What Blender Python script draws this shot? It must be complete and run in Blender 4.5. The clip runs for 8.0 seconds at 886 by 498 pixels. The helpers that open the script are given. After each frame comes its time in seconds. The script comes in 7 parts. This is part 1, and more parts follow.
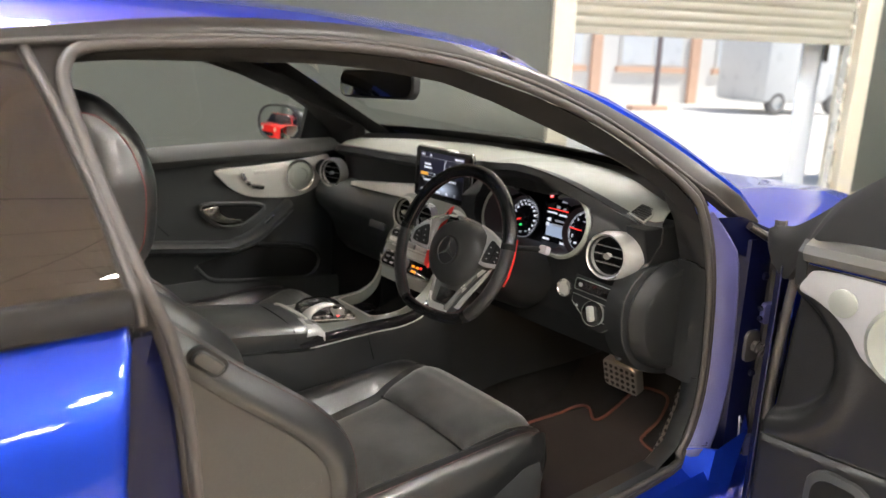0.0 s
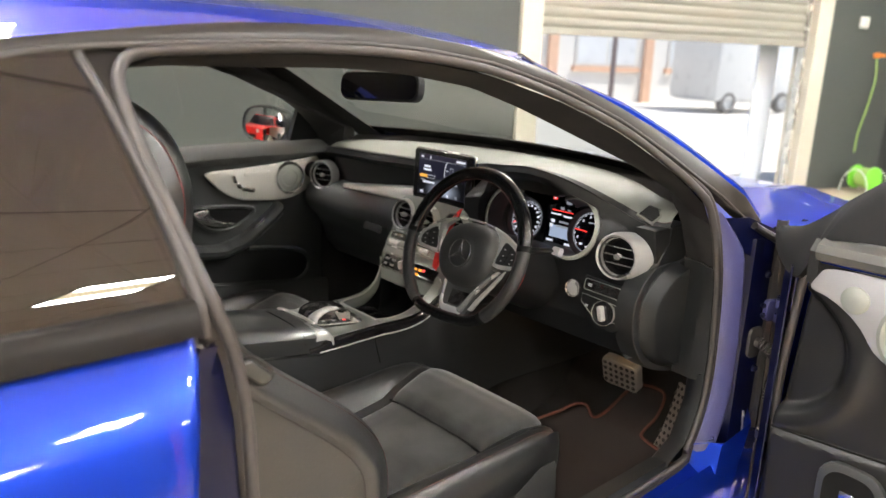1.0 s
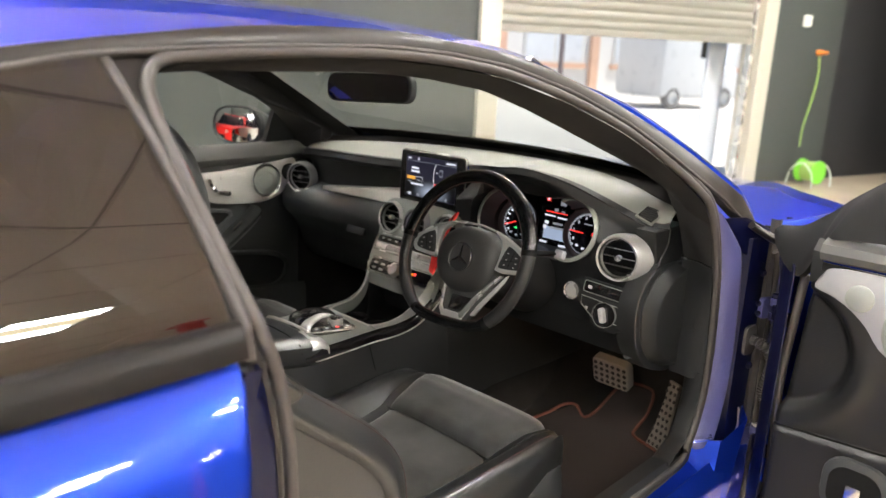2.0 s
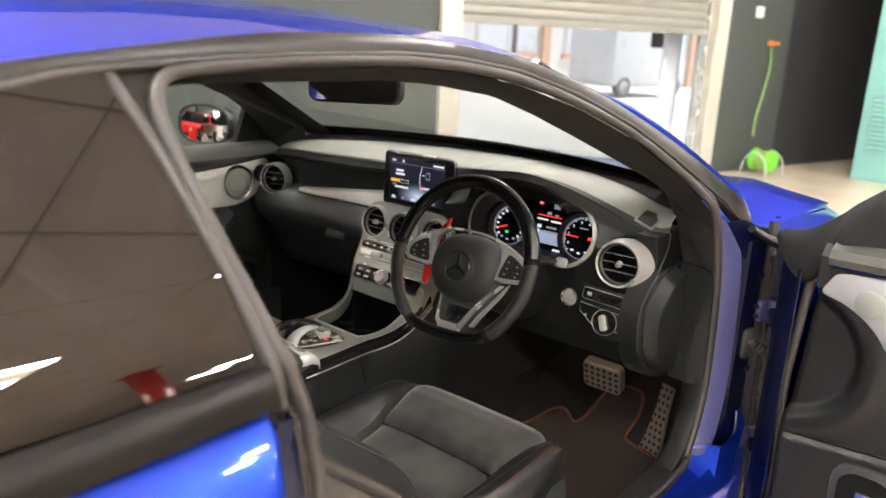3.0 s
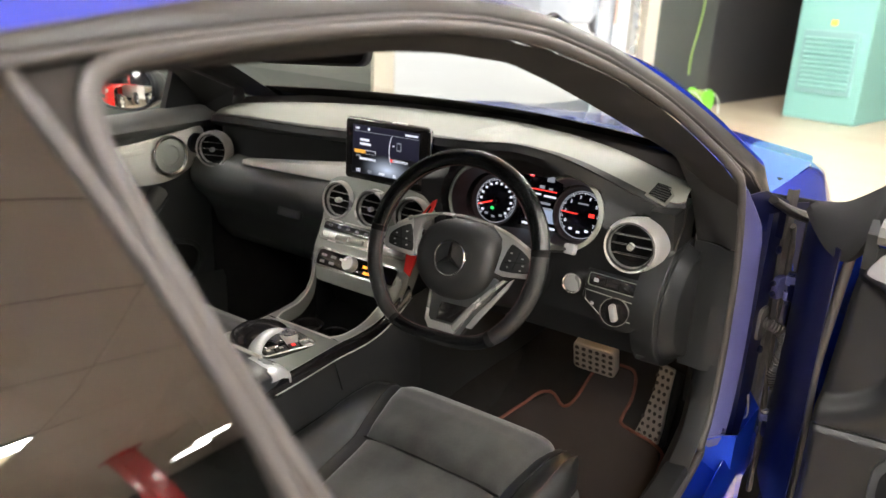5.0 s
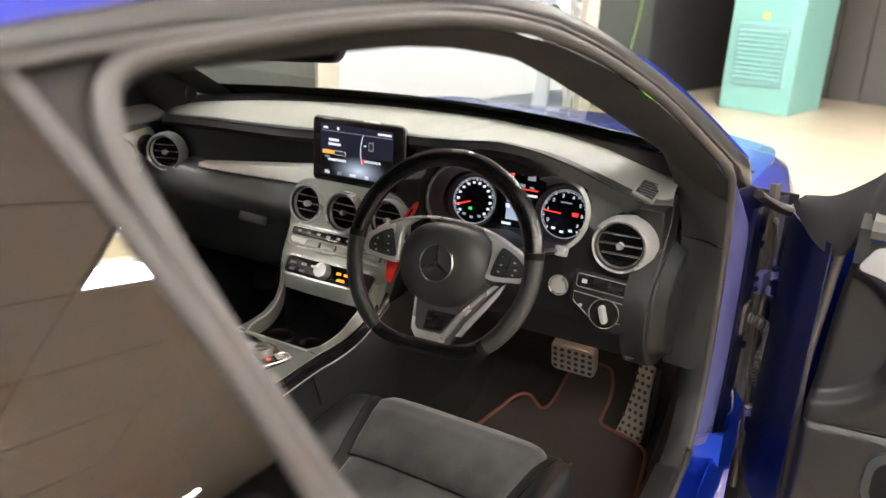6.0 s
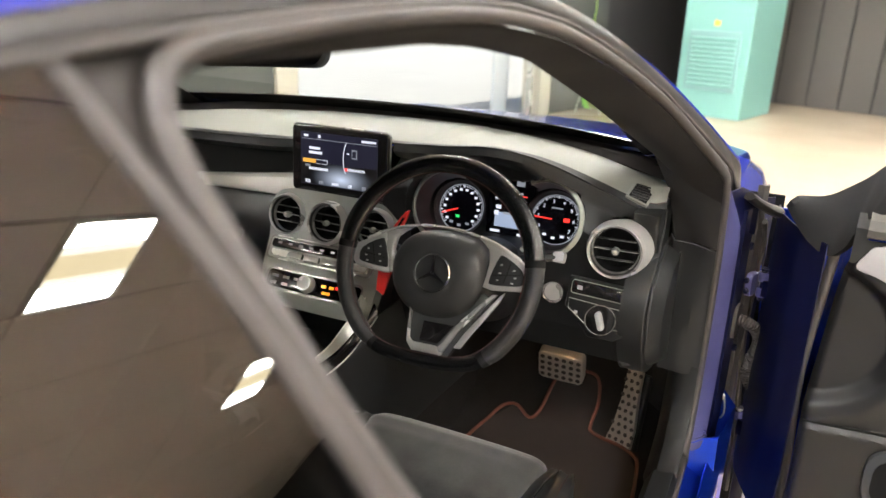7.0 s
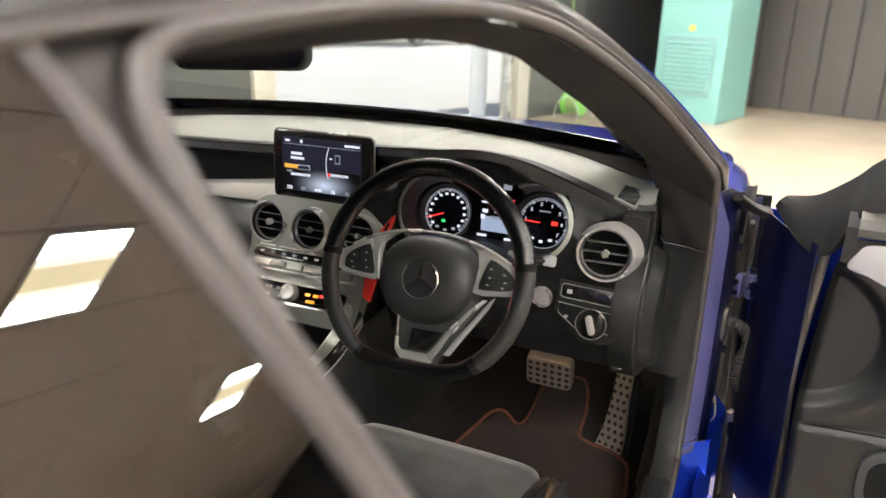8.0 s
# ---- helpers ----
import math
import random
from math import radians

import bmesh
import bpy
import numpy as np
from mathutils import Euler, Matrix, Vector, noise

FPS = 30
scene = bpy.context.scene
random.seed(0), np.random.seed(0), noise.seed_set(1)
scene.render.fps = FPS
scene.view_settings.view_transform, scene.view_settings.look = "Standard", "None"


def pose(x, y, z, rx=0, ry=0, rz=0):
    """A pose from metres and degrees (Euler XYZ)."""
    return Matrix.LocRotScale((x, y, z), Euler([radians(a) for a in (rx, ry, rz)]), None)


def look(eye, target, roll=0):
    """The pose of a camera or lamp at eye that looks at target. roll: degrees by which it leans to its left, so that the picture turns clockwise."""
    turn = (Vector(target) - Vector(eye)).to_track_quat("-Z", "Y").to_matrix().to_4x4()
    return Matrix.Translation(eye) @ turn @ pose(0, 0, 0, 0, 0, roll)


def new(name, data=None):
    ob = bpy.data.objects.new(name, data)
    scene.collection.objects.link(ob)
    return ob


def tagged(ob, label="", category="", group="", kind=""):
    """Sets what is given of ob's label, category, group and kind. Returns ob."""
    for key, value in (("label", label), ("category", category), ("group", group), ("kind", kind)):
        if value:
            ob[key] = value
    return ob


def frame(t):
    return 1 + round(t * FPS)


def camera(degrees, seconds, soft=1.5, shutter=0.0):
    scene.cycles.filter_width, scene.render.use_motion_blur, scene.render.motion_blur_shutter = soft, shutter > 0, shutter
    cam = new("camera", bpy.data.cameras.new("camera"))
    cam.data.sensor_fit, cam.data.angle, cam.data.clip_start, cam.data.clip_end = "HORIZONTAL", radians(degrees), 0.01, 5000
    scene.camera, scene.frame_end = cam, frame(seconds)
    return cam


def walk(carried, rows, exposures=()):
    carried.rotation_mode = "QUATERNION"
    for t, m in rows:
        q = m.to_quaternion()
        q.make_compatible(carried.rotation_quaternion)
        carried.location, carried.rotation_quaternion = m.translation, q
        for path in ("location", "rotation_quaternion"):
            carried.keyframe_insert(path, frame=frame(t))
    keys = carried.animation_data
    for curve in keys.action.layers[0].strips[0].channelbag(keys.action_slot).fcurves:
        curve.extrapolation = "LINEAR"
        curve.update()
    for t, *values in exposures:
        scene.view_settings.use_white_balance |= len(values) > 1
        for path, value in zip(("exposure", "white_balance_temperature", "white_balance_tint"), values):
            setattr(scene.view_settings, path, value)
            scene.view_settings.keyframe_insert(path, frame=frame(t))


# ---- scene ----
cam = camera(61.5, 8.0)
cam.data.dof.use_dof, cam.data.dof.focus_distance, cam.data.dof.aperture_fstop = True, 1.55, 3.4
METRES, EYE, TILT, LEAN, TURN, SIDE = 0.93, 1.34, -14.989, -1.875, 51.811, 1.673
ROWS = [
    (0.0, 0.0, 0.0, 0.0, 0.0, -0.0, 0.0),
    (0.5, -0.0662, -0.0032, 0.0053, -1.53, -0.01, 0.31),
    (1.0, -0.1433, -0.0024, 0.0109, -3.45, -0.12, 0.67),
    (1.5, -0.2145, 0.0107, 0.0178, -5.45, -0.31, 1.11),
    (3.0, -0.3617, 0.1341, 0.086, -11.15, -1.5, 2.51),
    (3.5, -0.3593, 0.2163, 0.1176, -12.29, -2.99, 2.93),
    (4.0, -0.3596, 0.2837, 0.1469, -13.09, -4.43, 3.51),
    (5.5, -0.4605, 0.4824, 0.1938, -19.2, -6.9, 5.04),
    (6.0, -0.4859, 0.525, 0.2013, -21.57, -7.04, 5.54),
    (6.5, -0.5143, 0.5641, 0.2059, -23.53, -6.91, 6.01),
    (7.0, -0.5377, 0.5967, 0.2038, -25.1, -6.72, 6.44),
    (7.5, -0.5409, 0.6175, 0.2043, -26.15, -6.6, 6.81),
    (8.0, -0.5401, 0.6315, 0.1991, -26.8, -6.4, 7.06),
]
walk(cam, [(t, pose(SIDE, 0, EYE, TILT, LEAN, TURN) @ pose(METRES * x, METRES * y, METRES * z, 90 + pitch, roll, yaw)) for t, x, y, z, yaw, pitch, roll in ROWS],
     exposures=((0.0, 0.0), (3.0, -0.02), (4.0, -0.04), (5.5, 0.16), (6.5, 0.14), (8.0, 0.08)))

# ---- light ----
FLOOR, CEILING = 0.04, 3.35
PANEL_LIGHT = 240.0
world = bpy.data.worlds.new("sky")
scene.world = world
world.use_nodes = True
wn = world.node_tree
sky = wn.nodes.new("ShaderNodeTexSky")
sky.sky_type, sky.sun_disc = "NISHITA", False
sky.sun_elevation, sky.sun_rotation = radians(62), radians(49)
wn.links.new(sky.outputs["Color"], wn.nodes["Background"].inputs["Color"])
wn.nodes["Background"].inputs["Strength"].default_value = 0.15
sun_data = bpy.data.lights.new("sun", "SUN")
sun_data.energy, sun_data.angle, sun_data.color = 5.0, radians(0.5), (1.0, 0.95, 0.87)
sun = new("sun", sun_data)
sun.matrix_world = look((8, 7, 20), (0, 0, 0))

# ---- materials ----


def mat(name, col, rough=0.5, metal=0.0, var=0.15, big=4.0, grain=220.0, bump=0.05, coat=0.0, sheen=0.0, rvar=0.1, emit=0.0, stretch=None, spec=0.5, patch=False):
    """A procedural surface: colour uneven at a large and a fine scale, with fine relief."""
    m = bpy.data.materials.new(name)
    m.use_nodes = True
    nt = m.node_tree
    b = nt.nodes["Principled BSDF"]
    tc = nt.nodes.new("ShaderNodeTexCoord")
    mp = nt.nodes.new("ShaderNodeMapping")
    nt.links.new(tc.outputs["Object"], mp.inputs["Vector"])
    if stretch:
        mp.inputs["Scale"].default_value = stretch
    n1, n2 = nt.nodes.new("ShaderNodeTexNoise"), nt.nodes.new("ShaderNodeTexNoise")
    n1.inputs["Scale"].default_value, n2.inputs["Scale"].default_value = big, grain
    n1.inputs["Detail"].default_value, n2.inputs["Detail"].default_value = 4, 3
    for n in (n1, n2):
        nt.links.new(mp.outputs["Vector"], n.inputs["Vector"])
    mix = nt.nodes.new("ShaderNodeMix")
    mix.data_type = "RGBA"
    add = nt.nodes.new("ShaderNodeMath")
    add.operation = "MULTIPLY_ADD"
    add.inputs[1].default_value = 0.5
    half = nt.nodes.new("ShaderNodeMath")
    half.operation = "MULTIPLY"
    half.inputs[1].default_value = 0.5
    if patch:
        half.operation = "MULTIPLY_ADD"
        add.inputs[1].default_value, half.inputs[1].default_value, half.inputs[2].default_value = 2.2, 0.4, -0.8
    nt.links.new(n2.outputs["Fac"], half.inputs[0])
    nt.links.new(n1.outputs["Fac"], add.inputs[0])
    nt.links.new(half.outputs[0], add.inputs[2])
    nt.links.new(add.outputs[0], mix.inputs["Factor"])
    mix.inputs[6].default_value = (*[c * (1 - 2 * var) for c in col], 1)
    mix.inputs[7].default_value = (*[min(1, c * (1 + 2 * var)) for c in col], 1)
    nt.links.new(mix.outputs[2], b.inputs["Base Color"])
    mr = nt.nodes.new("ShaderNodeMapRange")
    mr.inputs["To Min"].default_value, mr.inputs["To Max"].default_value = max(0.02, rough - rvar), min(1, rough + rvar)
    nt.links.new(n1.outputs["Fac"], mr.inputs["Value"])
    nt.links.new(mr.outputs["Result"], b.inputs["Roughness"])
    b.inputs["Metallic"].default_value = metal
    b.inputs["Specular IOR Level"].default_value = spec
    if coat:
        b.inputs["Coat Weight"].default_value, b.inputs["Coat Roughness"].default_value = coat, 0.03
    if sheen:
        b.inputs["Sheen Weight"].default_value, b.inputs["Sheen Roughness"].default_value = sheen, 0.4
    if bump:
        bp = nt.nodes.new("ShaderNodeBump")
        bp.inputs["Strength"].default_value, bp.inputs["Distance"].default_value = bump, 0.002
        nt.links.new(n2.outputs["Fac"], bp.inputs["Height"])
        nt.links.new(bp.outputs["Normal"], b.inputs["Normal"])
    if emit:
        nt.links.new(mix.outputs[2], b.inputs["Emission Color"])
        b.inputs["Emission Strength"].default_value = emit
    return m


def glow(name, col, strength):
    m = bpy.data.materials.new(name)
    m.use_nodes = True
    b = m.node_tree.nodes["Principled BSDF"]
    b.inputs["Base Color"].default_value = (*[0.2 * c for c in col], 1)
    b.inputs["Roughness"].default_value = 0.3
    b.inputs["Emission Color"].default_value = (*col, 1)
    b.inputs["Emission Strength"].default_value = strength
    return m


def glass(name, tint, base=0.04):
    """A thin pane: clear with a tint, and mirrors more the flatter it is looked along."""
    m = bpy.data.materials.new(name)
    m.use_nodes = True
    nt = m.node_tree
    nt.nodes.remove(nt.nodes["Principled BSDF"])
    tr, gl, mix = nt.nodes.new("ShaderNodeBsdfTransparent"), nt.nodes.new("ShaderNodeBsdfGlossy"), nt.nodes.new("ShaderNodeMixShader")
    tr.inputs["Color"].default_value = (*tint, 1)
    gl.inputs["Roughness"].default_value = 0.0
    lw = nt.nodes.new("ShaderNodeLayerWeight")
    lw.inputs["Blend"].default_value = 0.5
    pw, ma = nt.nodes.new("ShaderNodeMath"), nt.nodes.new("ShaderNodeMath")
    pw.operation, ma.operation = "POWER", "MULTIPLY_ADD"
    pw.inputs[1].default_value = 5.0
    ma.inputs[1].default_value, ma.inputs[2].default_value = 1 - base, base
    nt.links.new(lw.outputs["Facing"], pw.inputs[0])
    nt.links.new(pw.outputs[0], ma.inputs[0])
    nt.links.new(ma.outputs[0], mix.inputs["Fac"])
    nt.links.new(tr.outputs[0], mix.inputs[1])
    nt.links.new(gl.outputs[0], mix.inputs[2])
    nt.links.new(mix.outputs[0], nt.nodes["Material Output"].inputs["Surface"])
    return m


# Paler, greyer blue than the body paint
JAMB = mat("pale_jamb_blue", (0.07, 0.072, 0.19), 0.4, 0.0, 0.06, 3, 900, 0.02, coat=0.4, rvar=0.05, spec=0.4)
BLUE = mat("blue_paint", (0.011, 0.046, 0.47), 0.33, 0.72, 0.05, 2, 900, 0.01, coat=1.0, rvar=0.03, spec=0.3)
BLUE.node_tree.nodes["Principled BSDF"].inputs["Coat IOR"].default_value = 1.5
BLUE.node_tree.nodes["Principled BSDF"].inputs["Specular Tint"].default_value = (0.12, 0.22, 0.9, 1)
# Body blue copied darker, with the shade of the door gaps in its colour
BLUE_SHADE = mat("blue_paint_shaded", (0.0012, 0.0023, 0.021), 0.4, 0.1, 0.1, 6, 500, 0.03, coat=0.15, rvar=0.06, spec=0.22)
GLOSS = mat("gloss_black", (0.012, 0.011, 0.011), 0.12, 0, 0.1, 5, 300, 0.01, coat=0.6, rvar=0.05)
WINDOWBAND = mat("window_band", (0.008, 0.007, 0.0064), 0.36, 0, 0.12, 5, 400, 0.02, spec=0.2)
TRIMBLACK = mat("satin_black_trim", (0.019, 0.017, 0.016), 0.3, 0, 0.15, 5, 400, 0.03, rvar=0.06, spec=0.32)
RUBBER = mat("rubber_seal", (0.044, 0.039, 0.037), 0.55, 0, 0.15, 12, 300, 0.08)
PLASTIC = mat("dark_plastic", (0.013, 0.0138, 0.0142), 0.5, 0, 0.15, 8, 500, 0.12, spec=0.35)
SAILPLASTIC = mat("sail_plastic", (0.0105, 0.0105, 0.011), 0.75, 0, 0.12, 8, 600, 0.1, spec=0.2)
PLASTIC2 = mat("grey_plastic", (0.032, 0.0335, 0.0338), 0.48, 0, 0.12, 8, 600, 0.14, spec=0.4)
LEATHER = mat("black_leather", (0.0135, 0.0143, 0.0145), 0.32, 0, 0.2, 9, 330, 0.22, spec=0.4)
DASHLEATHER = mat("dash_leather", (0.036, 0.0385, 0.0375), 0.38, 0, 0.2, 9, 330, 0.22, spec=0.55)
GREYPAD = mat("grey_door_pad", (0.06, 0.06, 0.056), 0.6, 0, 0.1, 6, 380, 0.15)
SEATLEATHER = mat("seat_leather", (0.017, 0.0178, 0.018), 0.33, 0, 0.2, 9, 260, 0.2, spec=0.55)
for m_, w_ in ((SEATLEATHER, 0.5), (LEATHER, 0.25)):
    b_ = m_.node_tree.nodes["Principled BSDF"]
    b_.inputs["Coat Weight"].default_value, b_.inputs["Coat Roughness"].default_value = w_, 0.22
CARD = mat("door_card_black", (0.0075, 0.0074, 0.0075), 0.42, 0, 0.15, 9, 420, 0.2, spec=0.4)
FASCIA = mat("fascia_black", (0.0065, 0.0068, 0.0072), 0.5, 0, 0.15, 9, 420, 0.15, spec=0.35)
SUEDE = mat("microfibre", (0.039, 0.04, 0.0375), 0.92, 0, 0.32, 9, 420, 0.3, sheen=0.4, patch=True)
GREYTOP = mat("grey_dash_top", (0.158, 0.162, 0.142), 0.6, 0, 0.08, 5, 380, 0.15)
HEADLINER = mat("headliner", (0.0105, 0.0095, 0.0092), 0.95, 0, 0.12, 10, 500, 0.15)
CARPET = mat("carpet", (0.02, 0.0185, 0.018), 1.0, 0, 0.35, 14, 700, 0.5, spec=0.1)
MAT = mat("mat_velour", (0.026, 0.019, 0.0165), 1.0, 0, 0.4, 10, 600, 0.5)
PIPING = mat("rust_piping", (0.14, 0.045, 0.028), 0.8, 0, 0.2, 20, 500, 0.2)
PALE = mat("pale_satin_trim", (0.54, 0.53, 0.49), 0.36, 0.25, 0.05, 6, 500, 0.03)
SILVER = mat("silver_trim", (0.62, 0.62, 0.59), 0.27, 0.7, 0.06, 6, 500, 0.03)
DOORSILVER = mat("matt_silver", (0.34, 0.34, 0.35), 0.36, 0.4, 0.06, 6, 500, 0.03)
SPOKE = mat("spoke_metal", (0.45, 0.45, 0.44), 0.28, 0.5, 0.06, 6, 500, 0.03)
ALU = mat("brushed_console", (0.25, 0.265, 0.24), 0.38, 0.3, 0.12, 6, 160, 0.06, stretch=(6, 1, 6))
CHROME = mat("chrome", (0.8, 0.8, 0.79), 0.2, 1.0, 0.04, 6, 300, 0.0, rvar=0.05)
STEEL = mat("pedal_steel", (0.52, 0.49, 0.44), 0.35, 0.7, 0.08, 30, 500, 0.05)
RED = mat("red_anodised", (0.62, 0.03, 0.025), 0.35, 0.3, 0.08, 20, 400, 0.02)
REDTHREAD = mat("red_thread", (0.055, 0.024, 0.022), 0.8, 0, 0.1, 20, 500, 0.1)
RIMLEATHER = mat("rim_leather", (0.004, 0.0042, 0.0044), 0.24, 0, 0.2, 9, 420, 0.25, spec=0.5)
# Near-black for joints and recesses; in recesses it puts shade into the colour
DARKVOID = mat("joint_and_shade_black", (0.005, 0.005, 0.005), 0.8, 0, 0.1, 8, 300, 0.05, spec=0.15)
WHITEPAINT = mat("white_paint", (0.75, 0.75, 0.73), 0.3, 0, 0.05, 3, 300, 0.01, coat=0.6)
REDPAINT = mat("red_paint", (0.72, 0.016, 0.014), 0.3, 0, 0.05, 3, 300, 0.01, coat=0.8)
TYRE = mat("tyre", (0.02, 0.02, 0.02), 0.8, 0, 0.2, 20, 200, 0.2)
WALLGREY = mat("painted_wall", (0.06, 0.068, 0.064), 0.7, 0, 0.08, 0.8, 40, 0.1)
WALLDARK = mat("dark_finish", (0.028, 0.028, 0.03), 0.6, 0, 0.12, 1.2, 60, 0.08)
FLOORTILE = mat("beige_floor", (0.52, 0.44, 0.335), 0.22, 0, 0.05, 1.5, 60, 0.02, rvar=0.08)
CEILTILE = mat("ceiling_tile", (0.9, 0.82, 0.79), 0.9, 0, 0.04, 3, 150, 0.1)
TGRID = mat("ceiling_grid", (0.4, 0.37, 0.34), 0.6, 0, 0.05, 3, 150, 0.02)
SHUTTER = mat("shutter_slat", (0.3, 0.295, 0.26), 0.45, 0.1, 0.08, 2, 100, 0.03)
CREAM = mat("cream_frame", (0.52, 0.5, 0.43), 0.5, 0, 0.06, 2, 100, 0.03)
TEAL = mat("teal_paint", (0.215, 0.47, 0.44), 0.5, 0, 0.05, 1.2, 100, 0.03)
TEALGREY = mat("pale_teal_panel", (0.22, 0.41, 0.42), 0.6, 0, 0.08, 4, 100, 0.03)
CONCRETE = mat("pale_concrete", (0.75, 0.73, 0.7), 0.85, 0, 0.1, 0.7, 60, 0.1)
RENDERED = mat("white_render", (0.8, 0.79, 0.76), 0.8, 0, 0.05, 1, 60, 0.05)
BRICK = mat("orange_brick", (0.75, 0.5, 0.36), 0.8, 0, 0.15, 4, 60, 0.1)
GREEN = mat("green_plastic", (0.2, 0.62, 0.05), 0.4, 0, 0.08, 8, 200, 0.03)
HOSE = mat("hose_green", (0.25, 0.4, 0.1), 0.5, 0, 0.1, 20, 200, 0.05)
CLEAR = mat("clear_plastic", (0.6, 0.66, 0.6), 0.3, 0, 0.08, 8, 200, 0.03)
WHITEPL = mat("white_plastic", (0.75, 0.75, 0.72), 0.4, 0, 0.05, 8, 200, 0.02)
ORANGE = mat("orange_print", (0.8, 0.25, 0.05), 0.5, 0, 0.05, 8, 200, 0.02)
PANE = glass("clear_pane", (0.8, 0.83, 0.8))
TINTED = glass("tinted_pane", (0.05, 0.048, 0.045), 0.105)
MIRROR = mat("mirror_glass", (0.85, 0.86, 0.86), 0.02, 1.0, 0.01, 3, 100, 0.0, rvar=0.0)
LIGHTPANEL = glow("light_diffuser", (1.0, 0.98, 0.94), PANEL_LIGHT)
LIGHTMID = glow("light_diffuser_middle", (1.0, 0.84, 0.52), 9.0)
LIGHTSIDE = glow("light_diffuser_side", (1.0, 0.92, 0.74), 14.0)
TUBE = mat("dial_tube_plum", (0.016, 0.011, 0.013), 0.4, 0, 0.15, 6, 300, 0.05, spec=0.4)
SCREENBLACK = mat("screen_glass", (0.006, 0.006, 0.01), 0.08, 0, 0.1, 5, 300, 0.0, rvar=0.02)
SCR_BLUE = glow("screen_navy", (0.05, 0.05, 0.1), 0.22)
SCR_WHITE = glow("screen_white", (0.85, 0.88, 1.0), 0.9)
SCR_DIM = glow("screen_grey", (0.45, 0.48, 0.55), 0.5)
SCR_ORANGE = glow("screen_orange", (1.0, 0.5, 0.08), 0.9)
SCR_RED = glow("screen_red", (1.0, 0.04, 0.03), 1.6)
SCR_GREEN = glow("screen_green", (0.05, 0.9, 0.2), 0.9)
SCR_GLOW = glow("screen_haze", (0.45, 0.55, 0.75), 0.7)
# Glow of the added footwell lamp
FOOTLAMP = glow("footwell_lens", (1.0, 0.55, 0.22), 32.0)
AMBER = glow("amber_lamp", (1.0, 0.35, 0.02), 1.2)
MARK = mat("pale_marking", (0.36, 0.36, 0.36), 0.6, 0, 0.03, 8, 200, 0.0)


def haze(name, at, size, col, strength):
    """A lit patch that fades out from its middle."""
    m = glow(name, col, strength)
    nt = m.node_tree
    tc, mp, gr = nt.nodes.new("ShaderNodeTexCoord"), nt.nodes.new("ShaderNodeMapping"), nt.nodes.new("ShaderNodeTexGradient")
    gr.gradient_type = "QUADRATIC_SPHERE"
    mp.inputs["Scale"].default_value = [1 / s for s in size]
    mp.inputs["Location"].default_value = [-a / s for a, s in zip(at, size)]
    mu = nt.nodes.new("ShaderNodeMath")
    mu.operation = "MULTIPLY"
    mu.inputs[1].default_value = strength
    nt.links.new(tc.outputs["Object"], mp.inputs["Vector"])
    nt.links.new(mp.outputs["Vector"], gr.inputs["Vector"])
    nt.links.new(gr.outputs["Fac"], mu.inputs[0])
    nt.links.new(mu.outputs[0], nt.nodes["Principled BSDF"].inputs["Emission Strength"])
    nt.nodes["Principled BSDF"].inputs["Base Color"].default_value = (0.006, 0.006, 0.01, 1)
    return m


SCR_CLOUD = haze("screen_cloud", (0.008, 1.33, 0.95), (0.085, 0.3, 0.04), (0.6, 0.68, 0.85), 1.1)

# ---- building helpers ----
CAR_AT = Vector((0, 0.6, FLOOR))


def thing(name, at, label, category, group="", kind=""):
    ob = new(name)
    ob.location = at
    return tagged(ob, label, category, group, kind)


def part(name, bm, material, parent=None, label="", smooth=True, angle=40):
    """Links a bmesh, in world places, as one mesh object under a thing or a part."""
    me = bpy.data.meshes.new(name)
    bmesh.ops.recalc_face_normals(bm, faces=bm.faces)
    if smooth:
        for f in bm.faces:
            f.smooth = True
        for e in bm.edges:
            if len(e.link_faces) == 2 and e.calc_face_angle(0) > radians(angle):
                e.smooth = False
    bm.to_mesh(me)
    bm.free()
    me.materials.append(material)
    ob = new(name, me)
    if parent is not None:
        ob.parent = parent
        ob.matrix_parent_inverse = Matrix.Translation(-parent.location) if parent.parent is None else Matrix()
    if label:
        ob["label"] = label
    return ob


def box(size, m=None, bevel=0.0, seg=2):
    bm = bmesh.new()
    bmesh.ops.create_cube(bm, size=1, matrix=Matrix.Diagonal((*size, 1)))
    if bevel:
        bmesh.ops.bevel(bm, geom=bm.edges[:], offset=min(bevel, 0.49 * min(size)), segments=seg, profile=0.5, affect="EDGES")
    if m is not None:
        bm.transform(m)
    return bm


def merge(*bms):
    out = bmesh.new()
    for b in bms:
        me = bpy.data.meshes.new("tmp")
        b.to_mesh(me)
        b.free()
        out.from_mesh(me)
        bpy.data.meshes.remove(me)
    return out


def lathe(profile, m, n=40):
    """Turns (radius, height) pairs round the z axis of m."""
    bm = bmesh.new()
    rings = []
    for r, h in profile:
        rings.append([bm.verts.new((r * math.cos(2 * math.pi * k / n), r * math.sin(2 * math.pi * k / n), h)) for k in range(n)] if r > 1e-6 else [bm.verts.new((0, 0, h))])
    for a, b in zip(rings, rings[1:]):
        for k in range(n):
            j = (k + 1) % n
            if len(a) == 1 and len(b) == 1:
                continue
            if len(a) == 1:
                bm.faces.new((a[0], b[k], b[j]))
            elif len(b) == 1:
                bm.faces.new((a[k], b[0], a[j]))
            else:
                bm.faces.new((a[k], b[k], b[j], a[j]))
    bm.transform(m)
    return bm


